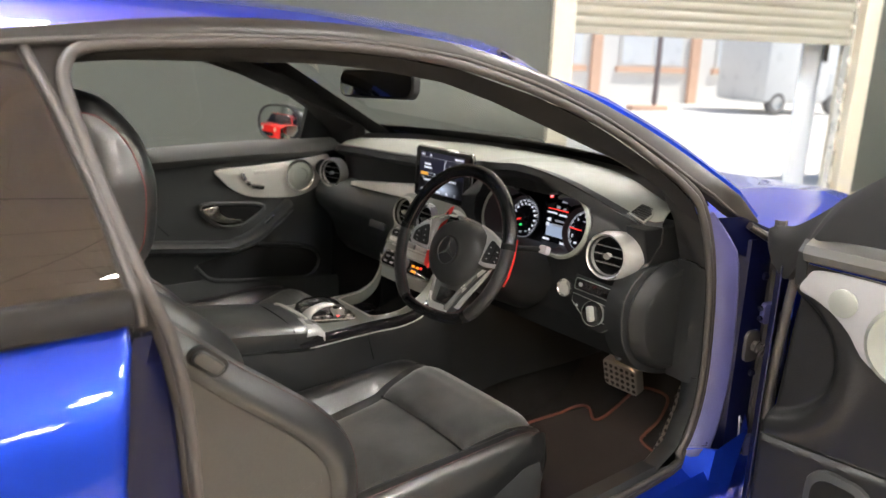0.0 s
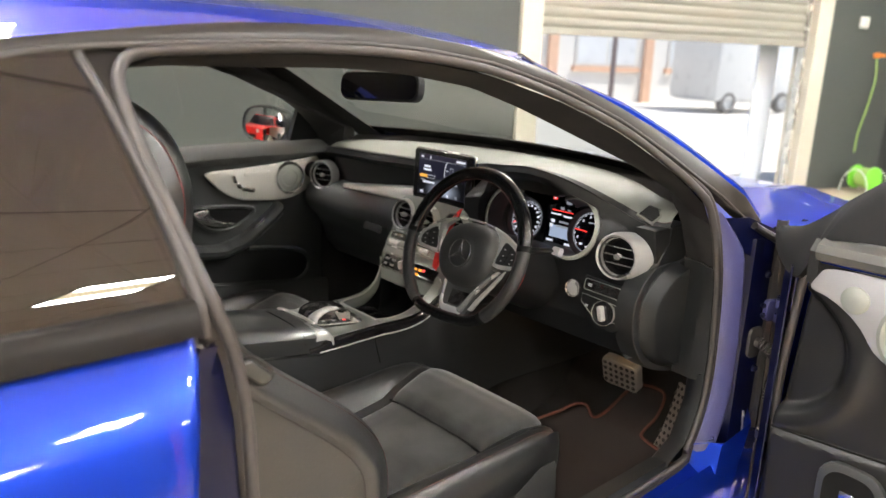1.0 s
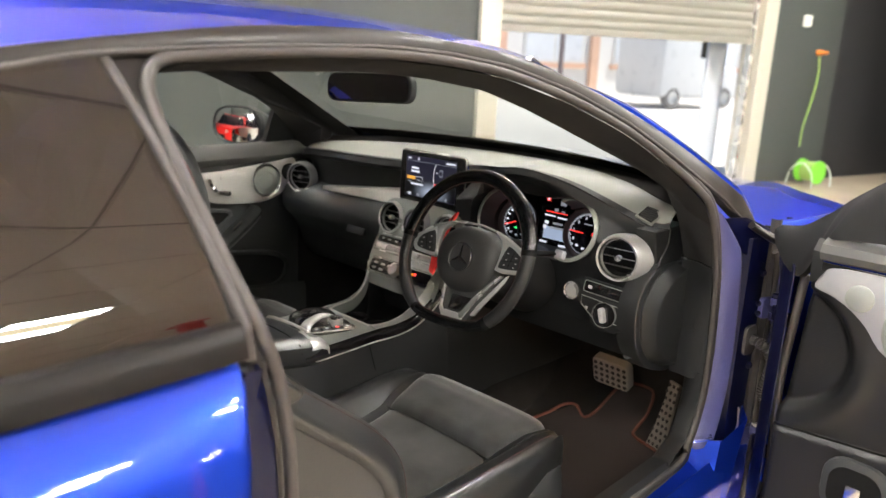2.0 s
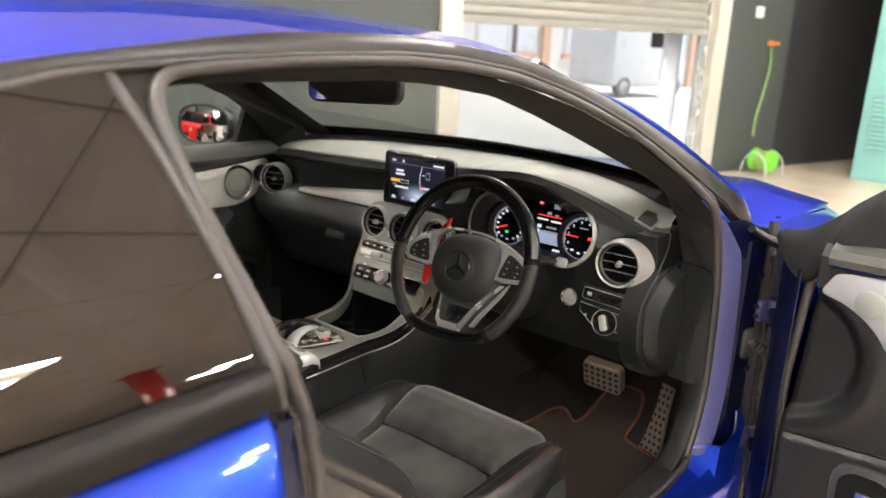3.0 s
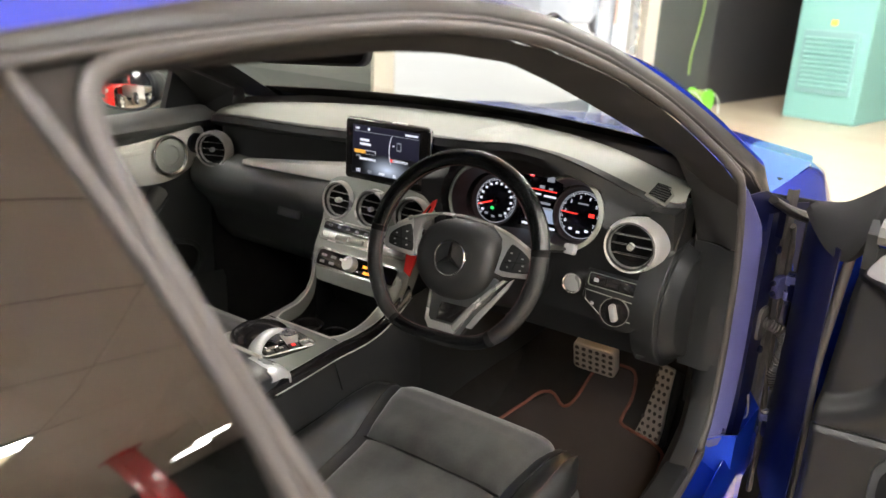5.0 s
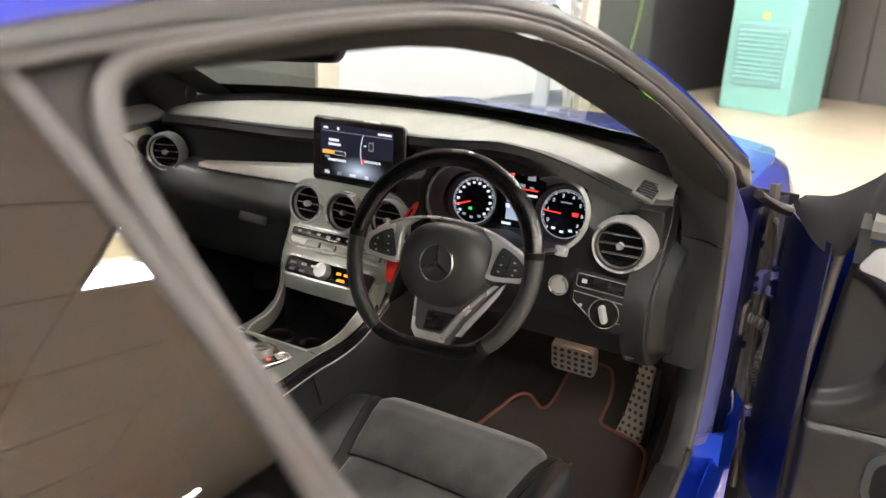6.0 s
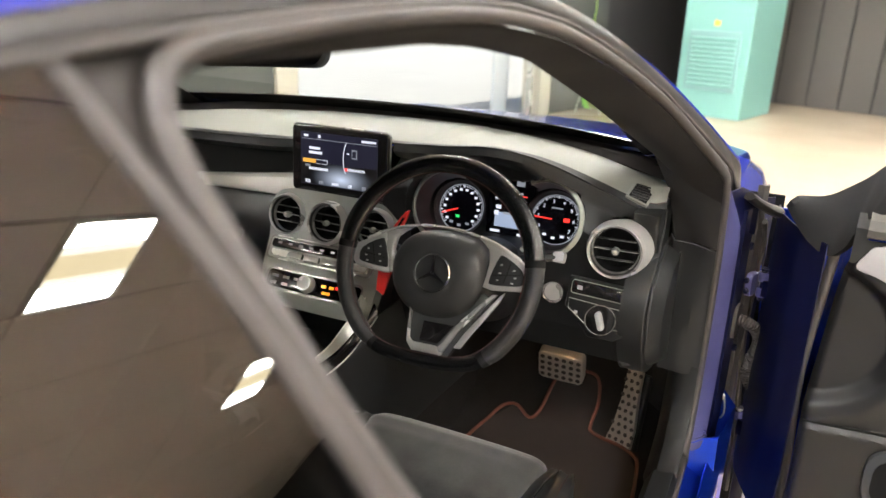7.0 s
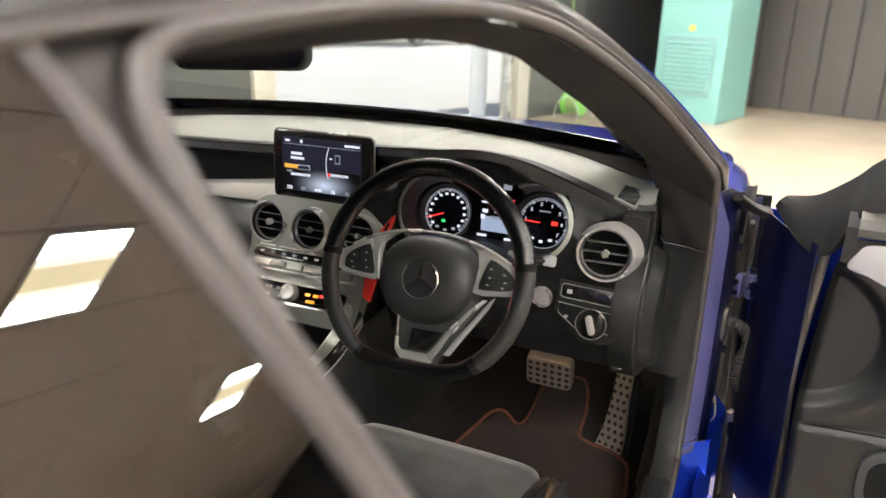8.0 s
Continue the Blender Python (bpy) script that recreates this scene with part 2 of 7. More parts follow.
def grid(rows, closed=False, thick=0.0):
    """A skin through rows of points; thick gives it a back, inwards of its normals."""
    bm = bmesh.new()
    vs = [[bm.verts.new(p) for p in row] for row in rows]
    for a, b in zip(vs, vs[1:]):
        n = len(a)
        for k in range(n if closed else n - 1):
            j = (k + 1) % n
            bm.faces.new((a[k], a[j], b[j], b[k]))
    if thick:
        bmesh.ops.recalc_face_normals(bm, faces=bm.faces)
        bmesh.ops.solidify(bm, geom=bm.faces[:], thickness=thick)
    return bm


def punch(bm, at, radius):
    """Takes away the faces within a radius, in x and z, of a place."""
    gone = [f for f in bm.faces if (Vector((f.calc_center_median().x, f.calc_center_median().z)) - Vector(at)).length < radius]
    bmesh.ops.delete(bm, geom=gone, context="FACES")
    return bm


def caps(bm):
    bmesh.ops.holes_fill(bm, edges=[e for e in bm.edges if len(e.link_faces) == 1], sides=0)
    return bm


def curve(pts, n=6, closed=False):
    """A Catmull-Rom line through the points, n steps between two."""
    p = [np.array(q, float) for q in pts]
    k = len(p)
    out = []
    for i in range(k if closed else k - 1):
        if closed:
            a, b, c, d = p[i - 1], p[i], p[(i + 1) % k], p[(i + 2) % k]
        else:
            a, b, c, d = p[max(i - 1, 0)], p[i], p[i + 1], p[min(i + 2, k - 1)]
        for s in range(n):
            t = s / n
            out.append(0.5 * (2 * b + (c - a) * t + (2 * a - 5 * b + 4 * c - d) * t * t + (3 * b - a - 3 * c + d) * t**3))
    if not closed:
        out.append(p[-1])
    return out


def tube(pts, radius, n=10, closed=False, flat=1.0, up=None):
    """A round or flattened rod along points."""
    p = [Vector(q) for q in pts]
    rows = []
    for i, q in enumerate(p):
        t = (p[(i + 1) % len(p)] - p[i - 1]) if closed else (p[min(i + 1, len(p) - 1)] - p[max(i - 1, 0)])
        t = t.normalized() if t.length else Vector((0, 1, 0))
        ref = Vector(up) if up else (Vector((0, 0, 1)) if abs(t.z) < 0.9 else Vector((1, 0, 0)))
        a = t.cross(ref).normalized()
        b = a.cross(t)
        r = radius(i / (len(p) - 1)) if callable(radius) else radius
        rows.append([q + a * (r * math.cos(2 * math.pi * k / n)) + b * (r * flat * math.sin(2 * math.pi * k / n)) for k in range(n)])
    if closed:
        rows.append(rows[0])
    bm = grid(rows, closed=True)
    if closed:
        bmesh.ops.remove_doubles(bm, verts=bm.verts, dist=1e-6)
    else:
        caps(bm)
    return bm


def slab(outline, thick, m=None, bevel=0.0, seg=2):
    """A plate: an outline of (x, y) pairs, thick along z from 0."""
    bm = bmesh.new()
    f = bm.faces.new([bm.verts.new((x, y, 0)) for x, y in outline])
    if f.normal.z > 0:
        f.normal_flip()
    top = bmesh.ops.extrude_face_region(bm, geom=[f])
    vs = [v for v in top["geom"] if isinstance(v, bmesh.types.BMVert)]
    bmesh.ops.translate(bm, verts=vs, vec=(0, 0, thick))
    if bevel:
        bm.normal_update()
        edges = [e for e in bm.edges if all(abs(v.co.z - thick) < 1e-6 for v in e.verts)]
        bmesh.ops.bevel(bm, geom=edges, offset=bevel, segments=seg, profile=0.5, affect="EDGES")
    if m is not None:
        bm.transform(m)
    return bm


def rounded(w, h, r, n=5):
    out = []
    for cx, cy, a0 in ((w / 2 - r, h / 2 - r, 0), (-w / 2 + r, h / 2 - r, 90), (-w / 2 + r, -h / 2 + r, 180), (w / 2 - r, -h / 2 + r, 270)):
        for k in range(n + 1):
            a = radians(a0 + 90 * k / n)
            out.append((cx + r * math.cos(a), cy + r * math.sin(a)))
    return out


def axes(origin, x, y):
    """The frame with its origin there, x along x and z along x cross y."""
    x = Vector(x).normalized()
    z = x.cross(Vector(y)).normalized()
    y = z.cross(x)
    m = Matrix((x, y, z)).transposed().to_4x4()
    m.translation = origin
    return m


def words(name, text, size, m, material, parent, depth=0.0004):
    cu = bpy.data.curves.new(name, "FONT")
    cu.body, cu.size, cu.align_x, cu.align_y, cu.extrude = text, size, "CENTER", "CENTER", depth
    ob = bpy.data.objects.new(name, cu)
    me = bpy.data.meshes.new_from_object(ob)
    bpy.data.objects.remove(ob)
    bm = bmesh.new()
    bm.from_mesh(me)
    bm.transform(m)
    return part(name, bm, material, parent, smooth=False)

# ---- the showroom ----
DOOR_R = Vector((-1.7, 8.05, 0))
ALONG, INTO = Vector((0.291, 0.957, 0)), Vector((0.957, -0.291, 0))
DOOR_W, DOOR_H, SHUT = 3.61, 3.05, 1.57
S0, S1, WIDE = -19.0, 3.3, 13.0


def room(s, w, z=0.0):
    """A place from metres along the shutter wall (from the opening's far post), into the room, and up."""
    return DOOR_R + ALONG * s + INTO * w + Vector((0, 0, z))


def rbox(s0, s1, w0, w1, z0, z1, bevel=0.0):
    m = axes(room((s0 + s1) / 2, (w0 + w1) / 2, (z0 + z1) / 2), ALONG, -INTO)
    return box((s1 - s0, w1 - w0, z1 - z0), m, bevel)


def setting(name, bm, material, label, category, smooth=False):
    ob = part(name, bm, material, None, label, smooth)
    return tagged(ob, label, category, kind="structure")


ground = setting("ground", box((900, 900, 0.4), Matrix.Translation((0, 0, FLOOR - 0.23))), CONCRETE, "pale sunlit concrete yard outside the roller door", "ground")
floor = setting("floor", rbox(S0, S1 + 0.2, -0.1, WIDE, FLOOR - 0.2, FLOOR), FLOORTILE, "glossy beige resin showroom floor with soft reflections", "floor")
wall_left = setting("wall_left", merge(rbox(S0, -DOOR_W, -0.2, 0, FLOOR, CEILING), rbox(-DOOR_W, 0, -0.2, 0, DOOR_H, CEILING), rbox(0, 1.15, -0.2, 0, FLOOR, CEILING)), WALLGREY, "plain dark grey-green painted wall beside a roller door", "wall")
# The wall is near-black from here to the far corner
wall_corner = setting("wall_corner", rbox(1.15, S1, -0.2, -0.004, FLOOR, CEILING), WALLDARK, "near-black stretch of wall in the showroom corner", "wall")
wall_far = setting("wall_far", rbox(S1, S1 + 0.2, -0.2, WIDE, FLOOR, CEILING), WALLDARK, "dark grey wall of upright ribbed panels", "wall")
for k in range(26):
    w = 0.6 + k * 0.38
    p = part("panel", rbox(S1 - 0.03, S1 + 0.002, w, w + 0.36, FLOOR, CEILING - 0.02, 0.012), mat("rib_panel", (0.1, 0.095, 0.09), 0.6, 0, 0.1, 1.5, 80, 0.06) if k == 0 else bpy.data.materials["rib_panel"], wall_far, smooth=False)
    p.matrix_parent_inverse = Matrix()
wall_right = setting("wall_right", rbox(S0, S1 + 0.2, WIDE, WIDE + 0.2, FLOOR, CEILING), WALLGREY, "plain dark grey painted wall", "wall")
wall_back = setting("wall_back", rbox(S0 - 0.2, S0, -0.2, WIDE + 0.2, FLOOR, CEILING), WALLGREY, "plain dark grey painted wall", "wall")

# ceiling of square tiles, dark joints between
TS, TW = 1.2, 0.6
GS, GW = -4.15 - 13 * TS, 0.26 - TW
LIGHTS = {(i, j) for i in range(1, 20, 3) for j in (3, 7, 11, 14, 19)}
SETBACK = (14,)
bm = bmesh.new()
for i in range(21):
    for j in range(24):
        lit = 0.6 if (i, j) in LIGHTS else 0.0
        back = 0.6 if (i + 1, j) in LIGHTS and j in SETBACK else 0.0
        lit = 0.0 if j in SETBACK else lit
        a, b = max(S0, GS + i * TS + lit) + 0.008, min(GS + (i + 1) * TS - back, S1) - 0.008
        c, d = max(0, GW + j * TW) + 0.008, min(GW + (j + 1) * TW, WIDE) - 0.008
        if b - a < 0.05 or d - c < 0.05:
            continue
        lo = [bm.verts.new(room(s, w, CEILING)) for s, w in ((a + 0.006, c + 0.006), (b - 0.006, c + 0.006), (b - 0.006, d - 0.006), (a + 0.006, d - 0.006))]
        hi = [bm.verts.new(room(s, w, CEILING + 0.012)) for s, w in ((a, c), (b, c), (b, d), (a, d))]
        bm.faces.new(lo)
        for k in range(4):
            bm.faces.new((lo[k], hi[k], hi[(k + 1) % 4], lo[(k + 1) % 4]))
ceiling = setting("ceiling", bm, CEILTILE, "suspended ceiling of pale rectangular tiles in a grid", "ceiling")
setting("ceiling_grid", rbox(S0 - 0.2, S1 + 0.2, -0.2, WIDE + 0.2, CEILING + 0.012, CEILING + 0.2), TGRID, "metal grid above the ceiling tiles", "ceiling")
for i, j in sorted(LIGHTS):
    a0, b0 = GS + i * TS - (0.6 if j in SETBACK else 0.0), GW + j * TW
    if a0 < S0 or a0 + TS > S1 or b0 + TW > WIDE:
        continue
    lamp = thing("ceiling_light", room(a0 + 0.3, b0 + TW / 2, CEILING), "lit square light panel set into the tiled ceiling", "light", "ceiling light panels")
    for w0, w1, mt in ((0.03, 0.17, LIGHTPANEL), (0.17, 0.225, LIGHTSIDE), (0.225, 0.375, LIGHTMID), (0.375, 0.43, LIGHTSIDE), (0.43, 0.57, LIGHTPANEL)):
        part("diffuser", rbox(a0 + 0.03, a0 + 0.57, b0 + w0, b0 + w1, CEILING - 0.002, CEILING + 0.01), mt, lamp, "glowing warm white diffuser", False)
    for s0, s1, w0, w1 in ((0.01, 0.59, 0.01, 0.03), (0.01, 0.59, 0.57, 0.59), (0.01, 0.03, 0.03, 0.57), (0.57, 0.59, 0.03, 0.57)):
        part("frame", rbox(a0 + s0, a0 + s1, b0 + w0, b0 + w1, CEILING - 0.008, CEILING + 0.01), WHITEPL, lamp, "", False)

# roller door, half raised
door = thing("roller_door", room(-DOOR_W / 2, -0.05, FLOOR), "half-raised cream slatted roller door with cream posts", "roller door", kind="structure")
for s in (-DOOR_W, -0.2):
    part("post", rbox(s, s + 0.2, -0.205, 0.04, FLOOR, DOOR_H, 0.006), CREAM, door, "", False)
    inner = s + 0.2 if s < -1 else s
    part("guide", rbox(inner - 0.035, inner + 0.035, -0.13, -0.05, FLOOR, DOOR_H, 0.004), SILVER, door, "", False)
part("lintel", rbox(-DOOR_W, 0, -0.21, 0.045, DOOR_H, DOOR_H + 0.14, 0.006), CREAM, door, "", False)
slats = int((DOOR_H - SHUT) / 0.085)
for k in range(slats):
    z0 = SHUT + k * 0.085
    prof = [(0.0, 0.0), (0.012, 0.012), (0.02, 0.04), (0.014, 0.068), (0.0, 0.08)]
    rows = [[room(s, -0.1 + a, z0 + b) for a, b in prof] for s in (-DOOR_W + 0.19, -0.19)]
    part("slat", grid(rows, thick=0.004), SHUTTER, door)
part("bottom_rail", rbox(-DOOR_W + 0.19, -0.19, -0.12, -0.06, SHUT - 0.06, SHUT, 0.006), SHUTTER, door, "", False)

# yard beyond the door
yard_house = thing("yard_building", room(-2, -13, FLOOR), "white rendered workshop across the yard with tall windows", "building")
part("wall", rbox(-16, 16, -15, -13, FLOOR - 0.02, 5.2), RENDERED, yard_house, "", False)
part("roof", rbox(-16.3, 16.3, -15.3, -12.6, 5.2, 5.45), WALLDARK, yard_house, "", False)
for k in range(9):
    s = -14.5 + k * 3.4
    win = part("window", rbox(s, s + 2.2, -13.03, -12.96, 1.05, 2.9), WHITEPL, yard_house, "window in a pale frame", False)
    part("brick_sill", rbox(s - 0.1, s + 2.3, -13.0, -12.9, 0.9, 1.05), BRICK, yard_house, "orange brick sill", False)
    for a in (0.08, 1.14):
        part("pane", rbox(s + a, s + a + 0.98, -12.985, -12.945, 1.12, 2.84), mat("yard_pane", (0.76, 0.79, 0.82), 0.3, 0, 0.1, 2, 60, 0.0) if (k == 0 and a < 1) else bpy.data.materials["yard_pane"], win, "", False)
    part("brick_pier", rbox(s + 2.45, s + 2.75, -13.0, -12.88, FLOOR - 0.02, 2.0), BRICK, yard_house, "orange brick pier", False)
van = thing("white_van", room(8.6, -9.9, FLOOR), "plain white van parked across the yard", "van")
part("body", rbox(7.6, 9.7, -10.9, -9.1, FLOOR + 0.28, 2.3, 0.12), WHITEPAINT, van)
part("bonnet", rbox(9.66, 10.5, -10.85, -9.15, FLOOR + 0.28, 1.15, 0.12), WHITEPAINT, van)
part("door_window", rbox(8.9, 9.5, -9.11, -9.09, 1.35, 1.95, 0.004), SCREENBLACK, van, "", False)
for sw in (8.05, 10.0):
    wm_ = axes(room(sw, -9.2, FLOOR + 0.27), ALONG, (0, 0, 1))
    # Tyre colour is lifted to grey to stand for outdoor glare
    wl_ = part("wheel", lathe([(0.16, -0.1), (0.25, -0.1), (0.27, -0.05), (0.27, 0.05), (0.25, 0.1), (0.16, 0.1)], wm_, 24), mat("glare_tyre", (0.22, 0.21, 0.2), 0.9) if sw < 9 else bpy.data.materials["glare_tyre"], van)
    part("rim", lathe([(0.165, -0.09), (0.15, -0.02), (0.0, 0.0), (0.15, 0.02), (0.165, 0.09)], wm_, 24), WHITEPAINT, wl_)
ypost = thing("yard_post", room(5.45, -10.6, FLOOR), "dark slender steel post on a low kerb in the yard", "post")
part("column", rbox(5.4, 5.5, -10.65, -10.55, FLOOR - 0.02, 2.6, 0.01), mat("brown_steel", (0.2, 0.16, 0.16), 0.6), ypost)
part("kerb", rbox(4.7, 5.8, -10.75, -10.45, FLOOR - 0.03, FLOOR + 0.1, 0.02), BRICK, ypost)

# Upright sheets stand for the reveal inside the opening's post
reveal = thing("door_reveal", room(-0.5, -0.7, FLOOR), "pale blue-grey sheets for the reveal of the door opening", "screen")
SHEET = mat("sheet_metal", (0.6, 0.66, 0.74), 0.5, 0.1, 0.06, 2, 80, 0.03)
for k in range(3):
    part("sheet", rbox(-0.5 + k * 0.11, -0.4 + k * 0.11, -0.4 - 0.02 * k, -0.37 - 0.02 * k, FLOOR - 0.03, 2.9, 0.008), SHEET, reveal, "", False)

# teal cupboard against the dark corner
tm = axes(Vector((0.27, 8.9, FLOOR)), INTO, ALONG)
cab = thing("teal_column", Vector((0.27, 8.9, FLOOR)), "tall pale teal boxed column with a grille panel", "column")
part("casing", box((0.79, 0.9, 3.2), tm @ Matrix.Translation((-0.395, 0.45, 1.6)), 0.012), TEAL, cab, "", False)
part("grille_panel", box((0.6, 0.02, 0.66), tm @ Matrix.Translation((-0.4, -0.01, 0.62)), 0.008), TEALGREY, cab, "pale grille panel", False)
for k in range(11):
    part("slat", box((0.52, 0.016, 0.03), tm @ Matrix.Translation((-0.4, -0.024, 0.36 + k * 0.05)) @ pose(0, 0, 0, 25), 0.003, 1), TEAL, cab, "", False)
part("sticker", box((0.07, 0.004, 0.06), tm @ Matrix.Translation((-0.4, -0.003, 1.03))), mat("yellow_sticker", (0.75, 0.6, 0.1), 0.5), cab, "yellow sticker", False)

# hose reel by the wall
reel = thing("hose_cart", room(0.55, 0.3, FLOOR), "lime green hose cart with a pale frame on the floor", "hose cart")
rm = axes(room(0.55, 0.3, FLOOR + 0.16), ALONG, (0, 0, 1))
part("drum", lathe([(0, -0.11), (0.125, -0.11), (0.125, -0.095), (0.07, -0.085), (0.07, 0.085), (0.125, 0.095), (0.125, 0.11), (0, 0.11)], rm, 28), GREEN, reel)
part("hose_coil", lathe([(0.07, -0.08), (0.1, -0.055), (0.108, 0), (0.1, 0.055), (0.07, 0.08)], rm, 28), HOSE, reel)
for s in (-0.16, 0.16):
    part("side_frame", tube(curve([room(0.55 + s, 0.14, FLOOR + 0.01), room(0.55 + s, 0.18, FLOOR + 0.17), room(0.55 + s, 0.3, FLOOR + 0.26), room(0.55 + s, 0.43, FLOOR + 0.17), room(0.55 + s, 0.46, FLOOR + 0.01)], 5), 0.007, 8), CLEAR, reel)
hose = thing("wall_hose", room(0.78, 0.03, 1.45), "thin green hose hanging down the wall from a brass tap", "hose")
part("pipe", tube(curve([room(0.78, 0.03, 1.42), room(0.77, 0.06, 1.2), room(0.7, 0.07, 0.9), room(0.62, 0.08, 0.65), room(0.56, 0.12, 0.45)], 8), 0.009, 8), HOSE, hose)
part("tap", lathe([(0, 0), (0.03, 0), (0.03, 0.05), (0.018, 0.07), (0.02, 0.12), (0, 0.13)], axes(room(0.78, 0.0, 1.46), ALONG, (0, 0, 1)), 16), ORANGE, hose, "brass tap")
socket = thing("wall_socket", room(0.5, 0.0, 1.78), "white plastic socket box on the grey wall", "socket")
part("box", rbox(0.45, 0.55, 0.0, 0.04, 1.72, 1.84, 0.01), WHITEPL, socket)
part("cover", rbox(0.46, 0.54, 0.04, 0.05, 1.73, 1.83, 0.004), WHITEPL, socket)

# red post behind the viewer, and the parked cars that the mirrors show
PS, PW = -2.5, 9.74
post = thing("red_post", room(PS, PW, FLOOR), "tall red steel post standing on the floor", "post")
part("column", rbox(PS - 0.1, PS + 0.1, PW - 0.06, PW + 0.06, FLOOR, CEILING - 0.03, 0.012), REDPAINT, post)
part("foot_plate", rbox(PS - 0.24, PS + 0.24, PW - 0.18, PW + 0.18, FLOOR, FLOOR + 0.02, 0.004), REDPAINT, post)
part("head_plate", rbox(PS - 0.15, PS + 0.15, PW - 0.1, PW + 0.1, CEILING - 0.03, CEILING - 0.005, 0.004), REDPAINT, post)


def parked_car(name, at, turn, paint, tall, label):
    """A small parked hatchback or van: body, glasshouse, lamps, wheels."""
    c = thing(name, at, label, "car")
    m = Matrix.Translation(at) @ pose(0, 0, 0, 0, 0, turn)
    V = lambda x, y, z: m @ Vector((x, y, z))
    prof = [(-2.0, 0.3), (-2.05, 0.55), (-1.98, 0.85), (-1.2, 0.95), (-0.55, 1.0), (1.3, 1.02), (1.95, 0.98), (2.03, 0.6), (1.98, 0.3)]
    rows = []
    for x, w in ((-0.86, 0.93), (-0.88, 0.97), (-0.8, 1.0), (0, 1.01), (0.8, 1.0), (0.88, 0.97), (0.86, 0.93)):
        rows.append([V(x, y * (1 if abs(x) < 0.85 else 0.985), 0.3 + (z - 0.3) * w) for y, z in prof])
    part("body", grid(rows, thick=0.01), paint, c)
    top = 1.45 + tall
    gh = [[V(x * k, y, z) for x in (-1, -0.98, -0.5, 0, 0.5, 0.98, 1)] for k, y, z in ((0.8, -1.15, 0.96), (0.7, -0.55, top - 0.04), (0.68, 0.2, top), (0.68, 1.2, top - 0.03), (0.74, 1.85, 1.0))]
    part("glasshouse", grid(gh, thick=0.006), SCREENBLACK, c)
    part("roof", grid([[V(x * 0.69, y, z + 0.012) for x in (-1, -0.9, 0, 0.9, 1)] for y, z in ((-0.5, top - 0.03), (0.2, top), (1.25, top - 0.03))], thick=0.02), paint, c)
    for s in (-1, 1):
        part("side_window", grid([[V(s * (0.79 - 0.1 * k), -0.95 + 0.3 * k, 0.98 + (top - 1.06) * k), V(s * (0.79 - 0.1 * k), 1.6 - 0.3 * k, 0.98 + (top - 1.06) * k)] for k in (0, 0.5, 1)], thick=0.006), SCREENBLACK, c)
        part("pillar", tube([V(s * 0.8, 0.25, 0.98), V(s * 0.7, 0.25, top - 0.02)], 0.035, 8), paint, c)
        part("headlamp", box((0.34, 0.12, 0.16), m @ pose(s * 0.62, -1.95, 0.72, 0, 0, s * 14), 0.05), CLEAR, c)
        for y in (-1.25, 1.3):
            wm_ = m @ axes((s * 0.79, y, 0.32), (0, s, 0), (0, 0, 1))
            w_ = part("wheel", lathe([(0.2, -0.1), (0.3, -0.1), (0.32, -0.05), (0.32, 0.06), (0.3, 0.1), (0.2, 0.1)], wm_, 28), TYRE, c)
            part("rim", lathe([(0.21, 0.09), (0.2, 0.06), (0.18, 0.02), (0.05, 0.06), (0, 0.07)], wm_, 28), SILVER, w_)
    part("grille", box((0.9, 0.05, 0.12), m @ pose(0, -2.03, 0.55), 0.02), GLOSS, c)
    return c


parked_car("red_hatchback", Vector((-3.9, -4.4, FLOOR)), 180, REDPAINT, 0.0, "small red hatchback parked by the grey wall")
parked_car("white_people_carrier", Vector((-3.0, -8.0, FLOOR)), 12, WHITEPAINT, 0.5, "white people carrier parked behind a red hatchback")

# ---- the car: shell ----
car = thing("coupe_car", CAR_AT, "glossy blue two-door coupe with the driver's door open", "car")
P = lambda name, bm, material, label="", parent=None, smooth=True: part(name, bm, material, parent or car, label, smooth)


def sx(z):
    """Half width of the car's side at a height."""
    return 0.80 - 0.63 * (z - 1.05) if z > 1.05 else 0.80


def side_n(z):
    k = min(1.0, max(0.0, (z - 1.0) / 0.1)) * 0.63
    return Vector((1, 0, k)).normalized()


# the door opening, as (y, z), from the sill at the back over the roof to the sill at the front
OPEN = [(0.36, 0.42), (0.31, 0.55), (0.30, 0.76), (0.295, 0.89), (0.28, 0.985), (0.258, 1.05), (0.243, 1.12), (0.228, 1.2), (0.219, 1.27), (0.223, 1.304), (0.246, 1.324), (0.31, 1.331),
        (0.44, 1.337), (0.60, 1.337), (0.73, 1.329), (0.87, 1.309), (1.03, 1.263), (1.18, 1.2), (1.29, 1.13), (1.36, 1.07), (1.42, 0.98), (1.465, 0.85), (1.485, 0.66), (1.475, 0.54), (1.43, 0.45), (1.33, 0.41)]
lip = curve(OPEN, 5, closed=True)


def rim_frame(i, pts, closed=True, sgn=1):
    n = len(pts)
    y, z = pts[i]
    y0, z0 = pts[i - 1] if closed or i else pts[0]
    y1, z1 = pts[(i + 1) % n] if closed or i < n - 1 else pts[-1]
    p = Vector((sx(z), y, z))
    t = Vector((sx(z1) - sx(z0), y1 - y0, z1 - z0)).normalized()
    nn = side_n(z)
    nn = (nn - t * nn.dot(t)).normalized()
    return p, nn, t.cross(nn)


